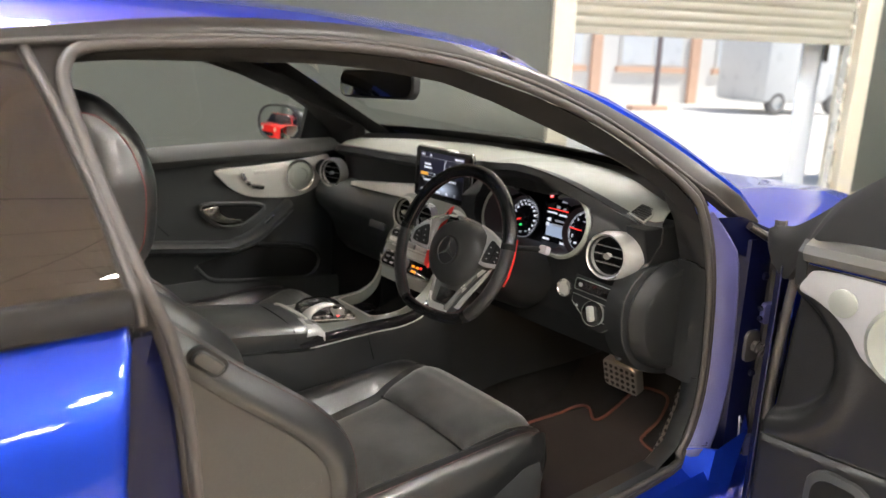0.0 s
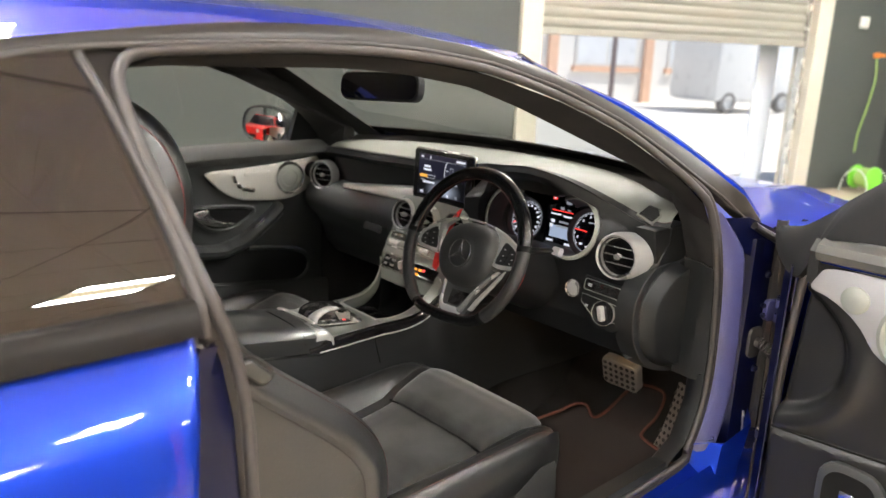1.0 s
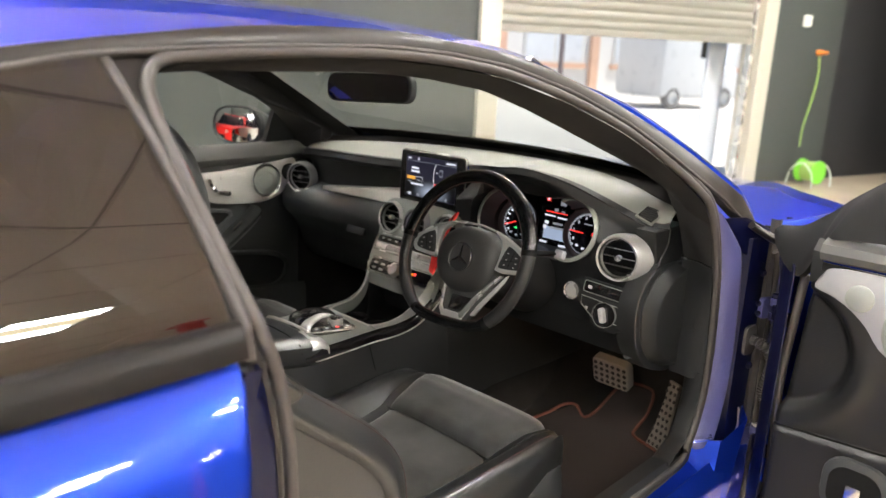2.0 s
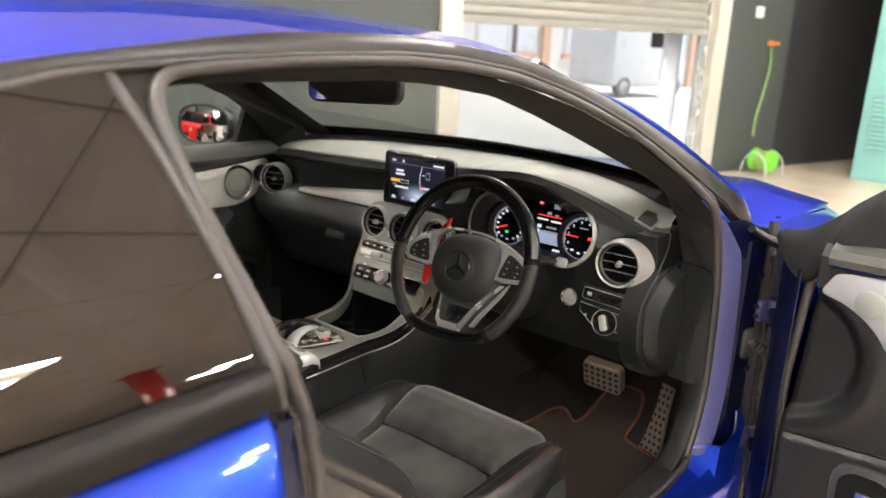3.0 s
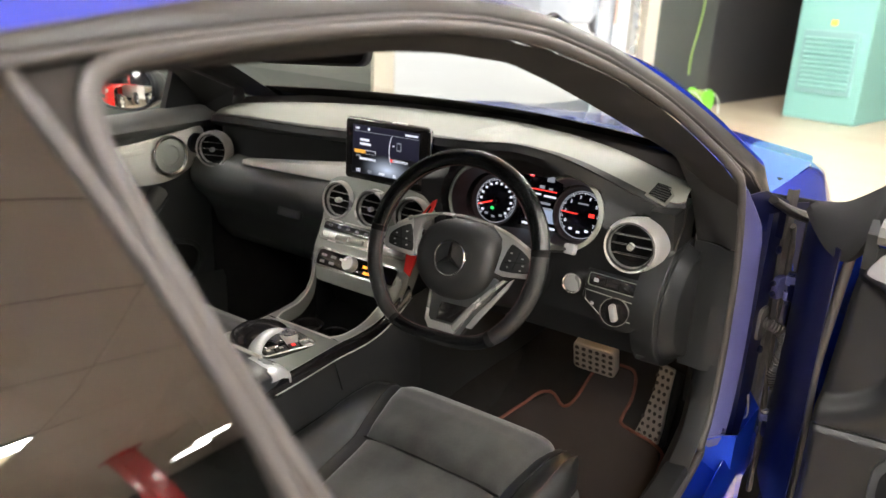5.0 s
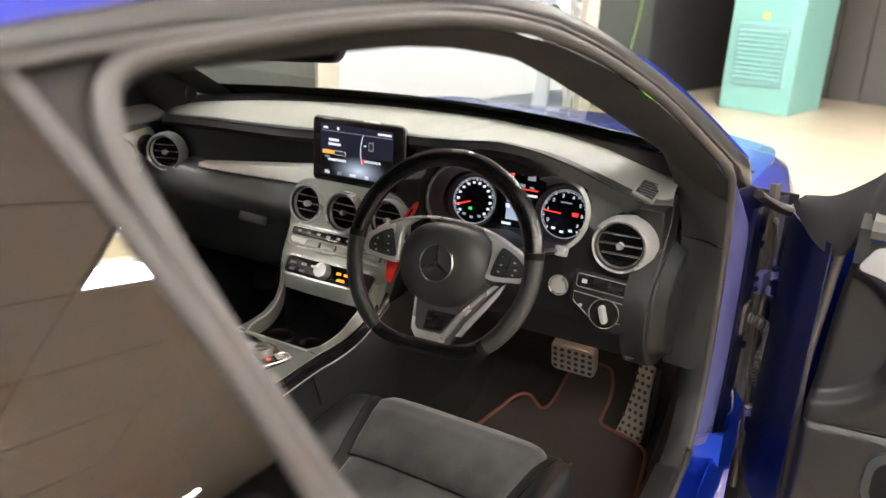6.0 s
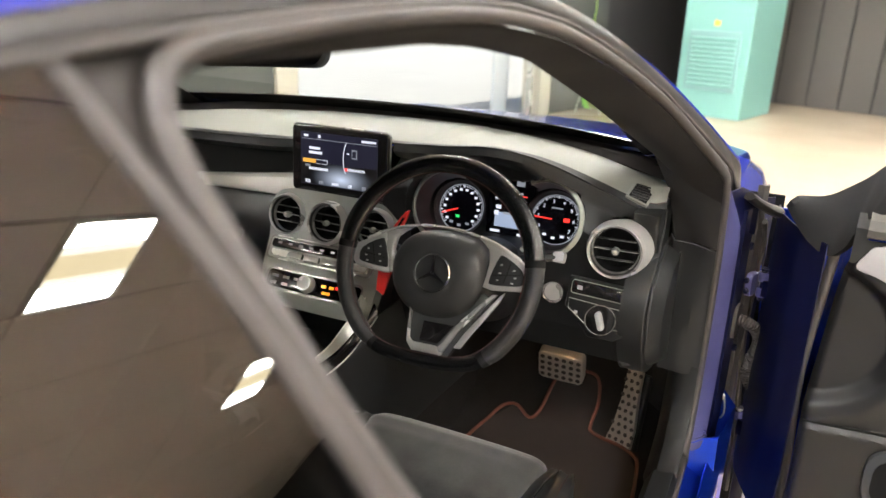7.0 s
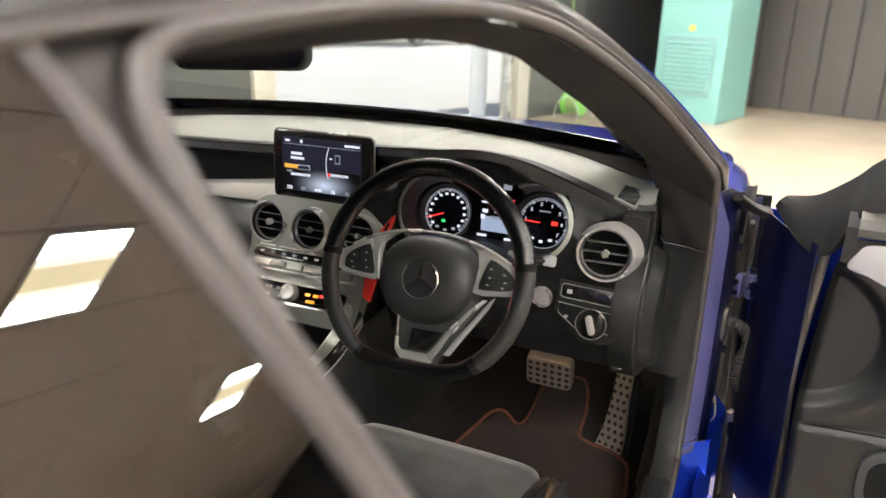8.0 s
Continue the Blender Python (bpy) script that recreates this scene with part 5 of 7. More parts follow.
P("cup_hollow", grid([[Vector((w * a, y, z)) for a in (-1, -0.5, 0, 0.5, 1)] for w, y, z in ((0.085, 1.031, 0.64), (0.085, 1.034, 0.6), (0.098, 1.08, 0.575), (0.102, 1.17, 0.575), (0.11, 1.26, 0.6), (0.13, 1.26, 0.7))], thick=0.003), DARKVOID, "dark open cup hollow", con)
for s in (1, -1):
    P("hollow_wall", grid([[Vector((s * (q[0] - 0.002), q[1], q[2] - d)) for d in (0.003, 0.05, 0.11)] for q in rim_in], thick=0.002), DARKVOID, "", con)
for x in (-0.04, 0.045):
    P("cup_ring", lathe([(0.036, -0.02), (0.038, 0.0), (0.034, 0.003), (0.032, -0.02)], pose(x, 1.085, 0.618), 28), GLOSS, "", con)
P("hollow_shelf", box((0.15, 0.05, 0.004), pose(0, 1.06, 0.608, 0), 0.002), GLOSS, "", con)
ARM_UP = lambda y: 0.14 * max(0, 0.85 - y)
rest = P("armrest", grid([[Vector((x, y, z + k + ARM_UP(y))) for x, z in ((-0.118, 0.59), (-0.124, 0.62), (-0.12, 0.645), (-0.105, 0.657), (-0.06, 0.661), (0, 0.662), (0.06, 0.661), (0.105, 0.657), (0.12, 0.645), (0.124, 0.62), (0.118, 0.59))] for y, k in ((0.3, 0), (0.45, 0.003), (0.6, 0.004), (0.74, 0.003), (0.83, 0), (0.847, -0.005), (0.851, -0.02))], thick=0.004), SEATLEATHER, "black leather armrest lid")
P("armrest_cap", grid([[Vector((x, y + 0.016 - e, z)) for y, z in ((0.808, 0.6625 - c), (0.838, 0.661 - c), (0.85, 0.655 - c), (0.856, 0.645 - c * 0.6), (0.857, 0.622))] for x, c, e in ((0.04, 0.0, 0.0), (0.085, 0.0005, 0.0), (0.108, 0.003, 0.0), (0.119, 0.007, 0.0), (0.1245, 0.014, 0.002), (0.126, 0.02, 0.006))], thick=0.003), SPOKE, "silver corner cap of the armrest", rest)
P("armrest_edge", tube(curve([(-0.115, 0.85, 0.652), (-0.08, 0.85, 0.66), (0.0, 0.852, 0.664), (0.06, 0.852, 0.662)], 5), 0.004, 8), PALE, "", rest)
P("armrest_seam", tube([Vector((x, 0.79, z + 0.0085)) for x, z in ((-0.122, 0.63), (-0.115, 0.652), (-0.06, 0.6635), (0, 0.6645), (0.06, 0.6635), (0.115, 0.652), (0.122, 0.63))], 0.0014, 6), DARKVOID, "", rest)
P("armrest_lip", tube([Vector((0.1225, y, 0.604 + ARM_UP(y))) for y in (0.4, 0.6, 0.84)], 0.005, 6), DARKVOID, "", rest)
dome = lathe([(1.0, -0.3), (1.0, 0.2), (0.94, 0.55), (0.8, 0.82), (0.55, 0.96), (0.3, 1.0), (0.0, 1.01)], pose(-0.035, 0.94, 0.64, 0, 0, -14) @ Matrix.Diagonal((0.074, 0.066, 0.026, 1)), 40)
ctl = P("touch_controller", dome, GLOSS, "gloss black touch controller under a silver palm bar")
bar = curve([(0.022, 0.868, 0.646), (0.014, 0.878, 0.655), (0.004, 0.9, 0.6615), (-0.003, 0.935, 0.665), (-0.001, 0.962, 0.66), (0.003, 0.975, 0.653)], 6)
P("palm_rest", tube(bar, lambda t: 0.0165 - 0.005 * t, 14, flat=0.6), SPOKE, "arched silver palm bar", ctl)
P("rotary_wheel", lathe([(0.021, -0.02), (0.0215, 0.004), (0.0195, 0.0085), (0.017, 0.0075), (0.0, 0.008)], pose(0.026, 0.962, 0.657), 36), SILVER, "round silver dial", ctl)
P("dial_cap", lathe([(0.0165, 0.0078), (0.015, 0.0095), (0.0, 0.0105)], pose(0.026, 0.962, 0.657), 32), CHROME, "", ctl)
P("dial_bed", slab(rounded(0.095, 0.12, 0.03), 0.003, pose(0.022, 0.945, 0.6405, 0, 0, -14)), GLOSS, "", ctl)
sm_ = pose(0.047, 0.938, 0.644, 0, 0, -22)
P("button_frame", tube([sm_ @ Vector((x, y, 0.002)) for x, y in rounded(0.032, 0.118, 0.01)], 0.0018, 6, closed=True), SILVER, "", ctl)
P("button_bed", slab(rounded(0.03, 0.116, 0.009), 0.002, sm_), GLOSS, "", ctl)
for k in range(4):
    P("button", slab(rounded(0.02, 0.022, 0.004), 0.004, sm_ @ pose(0, -0.042 + 0.0275 * k, 0.001), 0.0012), SILVER if k == 3 else PLASTIC, "", ctl)
    P("button_mark", box((0.008, 0.008, 0.0006), sm_ @ pose(0, -0.042 + 0.0275 * k, 0.0054)), (MARK, MARK, SCR_RED, MARK)[k], "", ctl, False)

# ---- steering wheel ----
HUB, RAKE = Vector((0.367, 1.066, 0.886)), radians(21)
wv = Vector((0, math.sin(RAKE), math.cos(RAKE)))
RM = axes(HUB, (1, 0, 0), wv) @ pose(0, 0, 0, 0, 0, 2)
WM = RM @ pose(0, 0, -0.028)


def rim_path(r=0.183, flat=-0.162, n=96):
    out = []
    for k in range(n):
        a = 2 * math.pi * k / n
        x, y = r * math.cos(a), 0.012 + r * math.sin(a)
        if y < flat + 0.03:
            t = (flat + 0.03 - y)
            y = flat + 0.03 - 0.03 * (1 - math.exp(-t / 0.03))
            x *= 1 + 0.25 * max(0, t - 0.01)
        out.append((x, y))
    return out


def rim_piece(i0, i1, grow=0.0):
    pts = rim_path()
    rows = []
    for i in range(i0, i1 + 1):
        x, y = pts[i % 96]
        x0, y0 = pts[(i - 1) % 96]
        x1, y1 = pts[(i + 1) % 96]
        t = Vector((x1 - x0, y1 - y0, 0)).normalized()
        d = Vector((t.y, -t.x, 0))
        a = 2 * math.pi * (i % 96) / 96
        fat = 1 + 0.1 * math.exp(-((math.sin(a) - 0.35) / 0.2) ** 2) - 0.27 * min(1, max(0, (-math.sin(a) - 0.7) / 0.12))
        rows.append([RM @ (Vector((x, y, 0)) + d * ((0.0165 * fat + grow) * math.cos(b)) + Vector((0, 0, (0.0145 + grow) * math.sin(b)))) for b in [2 * math.pi * k / 16 for k in range(16)]])
    return grid(rows, closed=True)


wheel = P("steering_wheel", rim_piece(2, 46), RIMLEATHER, "flat-bottomed black leather steering wheel with silver spokes")
AIRBAG = mat("airbag_skin", (0.022, 0.022, 0.0215), 0.5, 0, 0.12, 9, 420, 0.12, spec=0.4)
PERF = mat("perforated_leather", (0.01, 0.0103, 0.0104), 0.36, 0, 0.3, 9, 600, 0.8)
P("rim_grip", caps(rim_piece(46, 63, -0.0003)), PERF, "perforated leather grip", wheel)
P("rim_grip", caps(rim_piece(82, 98, -0.0003)), PERF, "perforated leather grip", wheel)
P("rim_bottom", rim_piece(63, 82, 0.0004), RIMLEATHER, "", wheel)
for i in (2, 46, 63, 82):
    P("rim_seam", rim_piece(i, i + 1, 0.0006), DARKVOID, "", wheel)
pts = rim_path()
P("rim_stitching", tube([RM @ Vector((x * 0.915, y * 0.915, 0.006)) for x, y in pts], 0.001, 5, closed=True), REDTHREAD, "", wheel)


def pad_r(a):
    c, s = math.cos(a), math.sin(a)
    w = 0.096 - 0.012 * max(0, -s) ** 1.5
    h = 0.079 if s > 0 else 0.082
    p = 2.35
    return (abs(c / w) ** p + abs(s / h) ** p) ** (-1 / p)


rows = []
for rho, h in ((0.0, 0.034), (0.2, 0.034), (0.4, 0.0345), (0.44, 0.0355), (0.55, 0.0345), (0.7, 0.031), (0.85, 0.024), (0.94, 0.015), (0.985, 0.005), (1.0, -0.006)):
    rows.append([WM @ Vector((rho * pad_r(a) * math.cos(a), rho * pad_r(a) * math.sin(a), h - 0.004)) for a in [2 * math.pi * k / 64 for k in range(64)]])
P("airbag_cover", grid(rows, closed=True), AIRBAG, "black padded hub", wheel)
P("emblem_disc", lathe([(0.0345, 0.0305), (0.033, 0.0325), (0.0, 0.033)], WM, 48), PLASTIC, "", wheel)
P("emblem_ring", lathe([(0.0345, 0.031), (0.0345, 0.036), (0.0325, 0.037), (0.0315, 0.034)], WM, 48), CHROME, "chrome ring emblem", wheel)
for k in range(3):
    P("emblem_ray", slab([(-0.0042, 0.0), (0.0042, 0.0), (0.0004, 0.0325), (-0.0004, 0.0325)], 0.003, WM @ pose(0, 0, 0.0328, 0, 0, 120 * k)), CHROME, "", wheel, False)
for sgn in (1, -1):
    turn = 1 if sgn > 0 else -1
    sp = [(0.06, 0.0785), (0.092, 0.0705), (0.121, 0.0595), (0.15, 0.044), (0.17, 0.034), (0.176, 0.002), (0.166, -0.0075), (0.106, -0.0135), (0.088, -0.01), (0.092, 0.012), (0.094, 0.036), (0.09, 0.056), (0.076, 0.068)]
    P("spoke", slab([(sgn * x, y) for x, y in sp][::turn], 0.012, WM @ pose(0, 0, 0.002), 0.004, 3), SPOKE, "satin silver spoke", wheel)
    bp = curve([(0.119, 0.0485), (0.143, 0.037), (0.158, 0.024), (0.1605, 0.008), (0.152, 0.0005), (0.106, -0.0035), (0.0995, 0.003), (0.105, 0.025), (0.112, 0.044)], 4, True)
    P("button_pad", slab([(sgn * x, y) for x, y in bp][::turn], 0.005, WM @ pose(0, 0, 0.0125), 0.002, 2), PLASTIC, "", wheel)
    for dx, dy, w in ((0.13, 0.0165, 0.05), ):
        P("pad_gap", box((w, 0.0011, 0.001), WM @ pose(sgn * dx, dy, 0.0176, 0, 0, 8 * sgn)), DARKVOID, "", wheel, False)
    P("pad_gap", box((0.0011, 0.036, 0.001), WM @ pose(sgn * 0.131, 0.02, 0.0176, 0, 0, -14 * sgn)), DARKVOID, "", wheel, False)
    for dx, dy in ((0.119, 0.033), (0.143, 0.026), (0.118, 0.0185), (0.146, 0.0135), (0.115, 0.006), (0.142, 0.004)):
        P("button_mark", box((0.0045, 0.0026, 0.0006), WM @ pose(sgn * dx, dy, 0.0178)), MARK, "", wheel, False)
arc = curve([(-0.15, 0.0445, 0.01), (-0.12, 0.06, 0.015), (-0.09, 0.071, 0.018), (-0.045, 0.0805, 0.02), (0.0, 0.083, 0.02), (0.045, 0.0805, 0.02), (0.09, 0.071, 0.018), (0.12, 0.06, 0.015), (0.15, 0.0445, 0.01)], 6)
P("hub_arc", tube([WM @ Vector(q) for q in arc], 0.003, 8), SILVER, "", wheel)
P("lower_spoke_fill", slab([(-0.04, -0.05), (-0.036, -0.125), (-0.026, -0.152), (0.036, -0.152), (0.05, -0.128), (0.072, -0.09), (0.108, -0.03), (0.09, -0.02)], 0.012, WM @ pose(0, 0, -0.002), 0.003), PLASTIC2, "", wheel)
vee = [(-0.0435, -0.066), (-0.0405, -0.066), (-0.0355, -0.119), (-0.028, -0.1265), (0.022, -0.1265), (0.03, -0.119), (0.052, -0.083), (0.087, -0.042), (0.11, -0.02), (0.118, -0.02), (0.096, -0.044), (0.06, -0.09), (0.041, -0.124), (0.03, -0.1415), (-0.028, -0.1415), (-0.0395, -0.127)]
P("lower_spoke", slab(vee[::-1], 0.007, WM @ pose(0, 0, 0.009), 0.002, 2), SILVER, "satin silver lower spoke", wheel)
outer = [(0.05, -0.124), (0.066, -0.096), (0.1, -0.05), (0.122, -0.02), (0.129, -0.014), (0.121, -0.034), (0.104, -0.06), (0.08, -0.095), (0.062, -0.124)]
P("lower_spoke_wing", slab(outer[::-1], 0.006, WM @ pose(0, 0, 0.004), 0.002, 2), SPOKE, "satin silver lower spoke", wheel)
P("lower_spoke_gloss", slab([(-0.012, -0.086), (-0.016, -0.1225), (0.02, -0.1225), (0.026, -0.116), (0.046, -0.086)], 0.002, WM @ pose(0, 0, 0.0102), 0.0006), GLOSS, "", wheel)
for sgn in (1, -1):
    k = 0.0
    up = [(sgn * 0.138, 0.03), (sgn * 0.12, 0.03), (sgn * 0.108, 0.056), (sgn * 0.094, 0.094), (sgn * 0.092, 0.108), (sgn * 0.1, 0.104), (sgn * 0.118, 0.078), (sgn * 0.134, 0.052)]
    if sgn > 0:
        up = [(0.143, -0.04), (0.15, -0.044), (0.157, -0.02), (0.158, 0.02), (0.15, 0.066), (0.144, 0.06), (0.147, 0.02), (0.147, -0.01)][::-1]
    pad = P("shift_paddle", slab(up[:: -1 if sgn > 0 else 1], 0.005, RM @ pose(k, 0, -0.055), 0.002), RED, "red anodised shift paddle", wheel)
    if sgn > 0:
        continue
    P("paddle_groove", tube([RM @ Vector((sgn * x + k, y, -0.049)) for x, y in ((0.124, 0.045), (0.112, 0.068), (0.101, 0.092))], 0.002, 6), DARKVOID, "", wheel)
    dn = [(sgn * 0.11, -0.01), (sgn * 0.138, -0.01), (sgn * 0.136, -0.05), (sgn * 0.12, -0.058)]
    P("shift_paddle", slab(dn[:: -1 if sgn > 0 else 1], 0.006, RM @ pose(k, 0.0, -0.055), 0.002), RED, "red anodised shift paddle", wheel)
col = axes(HUB, (1, 0, 0), wv)
P("column_shroud", lathe([(0.05, -0.02), (0.062, -0.04), (0.075, -0.1), (0.085, -0.2), (0.09, -0.28)], col, 32), FASCIA, "dark steering column shroud")
P("indicator_stalk", tube(curve([col @ Vector((0.06, 0.03, -0.06)), col @ Vector((0.13, 0.055, -0.085)), col @ Vector((0.183, 0.068, -0.1))], 5), 0.009, 10, flat=0.8), PLASTIC, "indicator stalk")
P("stalk_tip", slab(rounded(0.022, 0.02, 0.005), 0.016, col @ pose(0.19, 0.069, -0.108), 0.003), DOORSILVER, "grey stalk tip")
P("gear_stalk", tube(curve([col @ Vector((-0.06, 0.02, -0.06)), col @ Vector((-0.13, 0.035, -0.07)), col @ Vector((-0.18, 0.04, -0.072))], 5), 0.008, 10, flat=0.8), PLASTIC2, "gear selector stalk")
P("knee_trim", grid([[Vector((x, y, z)) for y, z in ((1.335, 0.69), (1.35, 0.664), (1.4, 0.668), (1.55, 0.69))] for x in np.linspace(0.17, 0.7, 6)], thick=0.004), FASCIA, "")
P("bonnet_release", slab([(-0.02, 0.0), (0.012, 0.012), (0.02, -0.01), (0.006, -0.02)], 0.008, axes((0.661, 1.352, 0.668), (1, 0, -0.3), (0, 0.3, 1)), 0.002), PLASTIC2, "")
# Unseen lamp, added to give the pedals and mat their warm light
P("footwell_lamp", box((0.05, 0.03, 0.008), pose(0.47, 1.5, 0.672, 12), 0.002), FOOTLAMP, "unseen warm lamp added under the dashboard")

# ---- footwell ----
P("footwell_floor", grid([[Vector((x, y, z)) for x in np.linspace(0.14, 0.78, 9)] for y, z in ((0.3, 0.235), (0.8, 0.23), (1.3, 0.228), (1.6, 0.24), (1.72, 0.28), (1.85, 0.4), (1.95, 0.6))], thick=0.01), CARPET, "black carpet")
P("footwell_floor", grid([[Vector((x, y, z)) for x in np.linspace(-0.78, -0.14, 9)] for y, z in ((0.3, 0.235), (0.8, 0.23), (1.3, 0.228), (1.6, 0.24), (1.72, 0.28), (1.85, 0.4), (1.95, 0.6))], thick=0.01), CARPET, "black carpet")
P("tunnel", grid([[Vector((x, y, z)) for x, z in ((-0.16, 0.22), (-0.125, 0.4), (-0.1, 0.55), (0.1, 0.55), (0.125, 0.4), (0.16, 0.22))] for y in (0.3, 0.8, 1.2)] + [[Vector((x, y, z)) for x, z in ((-0.2, 0.22), (-0.17, 0.45), (-0.15, 0.6), (0.15, 0.6), (0.17, 0.45), (0.2, 0.22))] for y in (1.4, 1.95)], thick=0.004), CARPET)
for sgn in (1, -1):
    P("footwell_side", box((0.02, 0.4 if sgn > 0 else 0.6, 0.72), pose(sgn * 0.765, 1.8 if sgn > 0 else 1.7, 0.57), 0.004), CARPET)
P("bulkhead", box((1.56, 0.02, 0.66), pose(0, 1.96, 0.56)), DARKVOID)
rows = []
for z in np.linspace(0.615, 0.4, 14):
    yo = float(np.interp(z, [0.4, 0.41, 0.45, 0.54, 0.66], [1.3, 1.34, 1.43, 1.475, 1.485]))
    rows.append([Vector(q) for q in ((0.797, yo - 0.002, z), (0.776, yo - 0.005, z), (0.757, yo + 0.002, z), (0.745, yo + 0.02, z - 0.01), (0.728, yo + 0.1, z - 0.03), (0.72, yo + 0.28, z - 0.08))])
P("kick_panel", grid(rows, thick=0.003), PLASTIC, "dark plastic kick panel")
P("sill_plate", grid([[Vector((x, y, z)) for x, z in ((0.8, 0.415), (0.79, 0.425), (0.75, 0.42), (0.735, 0.39), (0.73, 0.23))] for y in np.linspace(0.3, 1.36, 8)], thick=0.003), PLASTIC, "dark plastic sill cover")
bm = axes((0.4545, 1.655, 0.45), (1, 0.03, -0.02), (0, -0.3, 1))
ped = P("brake_pedal", slab(rounded(0.118, 0.092, 0.016), 0.03, bm @ pose(0, 0, -0.016), 0.005, 3), STEEL, "studded steel brake pedal")
for r in range(4):
    for c in range(6):
        P("stud", lathe([(0.0065, 0.0), (0.006, 0.004), (0.0, 0.0045)], bm @ pose(-0.047 + 0.0188 * c, -0.03 + 0.02 * r, 0.011), 10), RUBBER, "", ped)
P("pedal_arm", tube([Vector((0.46, 1.69, 0.45)), Vector((0.465, 1.735, 0.52)), Vector((0.47, 1.78, 0.7))], 0.009, 8), PLASTIC, "", ped)
am = axes((0.634, 1.664, 0.374), (0.87, -0.45, 0.1), (0.22, 0.2, 1.0))
acc = P("accelerator_pedal", slab([(-0.044, -0.098), (0.034, -0.1), (0.036, -0.05), (0.028, 0.03), (0.026, 0.098), (-0.02, 0.1), (-0.02, 0.03), (-0.03, -0.05)], 0.01, am, 0.003), STEEL, "perforated steel accelerator pedal")
for r in range(10):
    for c in range(4 if r < 3 else 3):
        x = (-0.03 + 0.02 * c + (0.005 if r % 2 else 0)) if r < 3 else (-0.018 + 0.0185 * c + (0.005 if r % 2 else 0))
        P("stud", lathe([(0.0052, 0.0), (0.005, 0.0022), (0.0, 0.0025)], am @ pose(x, -0.088 + 0.0195 * r, 0.0095), 10), RUBBER, "", acc)
P("pedal_base", box((0.07, 0.2, 0.02), am @ pose(0.0, -0.01, -0.02), 0.006), PLASTIC, "", acc)
fmat = thing("floor_mat", (0.45, 1.4, 0.24), "black velour floor mat with rust-red piping", "floor mat")
out = [(0.2, 1.0), (0.24, 1.35), (0.285, 1.6), (0.33, 1.66), (0.385, 1.63), (0.405, 1.66), (0.41, 1.74), (0.43, 1.79), (0.5, 1.8), (0.53, 1.78), (0.545, 1.72), (0.545, 1.66), (0.56, 1.635), (0.66, 1.61), (0.69, 1.55), (0.71, 1.3), (0.7, 1.0)]
mz = lambda y: float(np.interp(y, [1.0, 1.3, 1.6, 1.72, 1.82], [0.244, 0.245, 0.272, 0.318, 0.378]))
bmm = bmesh.new()
fl = [bmm.verts.new((x, y, 0)) for x, y in out]
bmm.faces.new(fl)
bmesh.ops.subdivide_edges(bmm, edges=bmm.edges[:], cuts=2)
bmesh.ops.triangulate(bmm, faces=bmm.faces[:])
for v in bmm.verts:
    v.co.z = mz(v.co.y)
bmesh.ops.recalc_face_normals(bmm, faces=bmm.faces)
part("mat_surface", bmm, MAT, fmat)
part("piping", tube([Vector((x, y, mz(y) + 0.004)) for x, y in curve(out, 4)], 0.0045, 8), PIPING, fmat, "rust-red stitched edge")

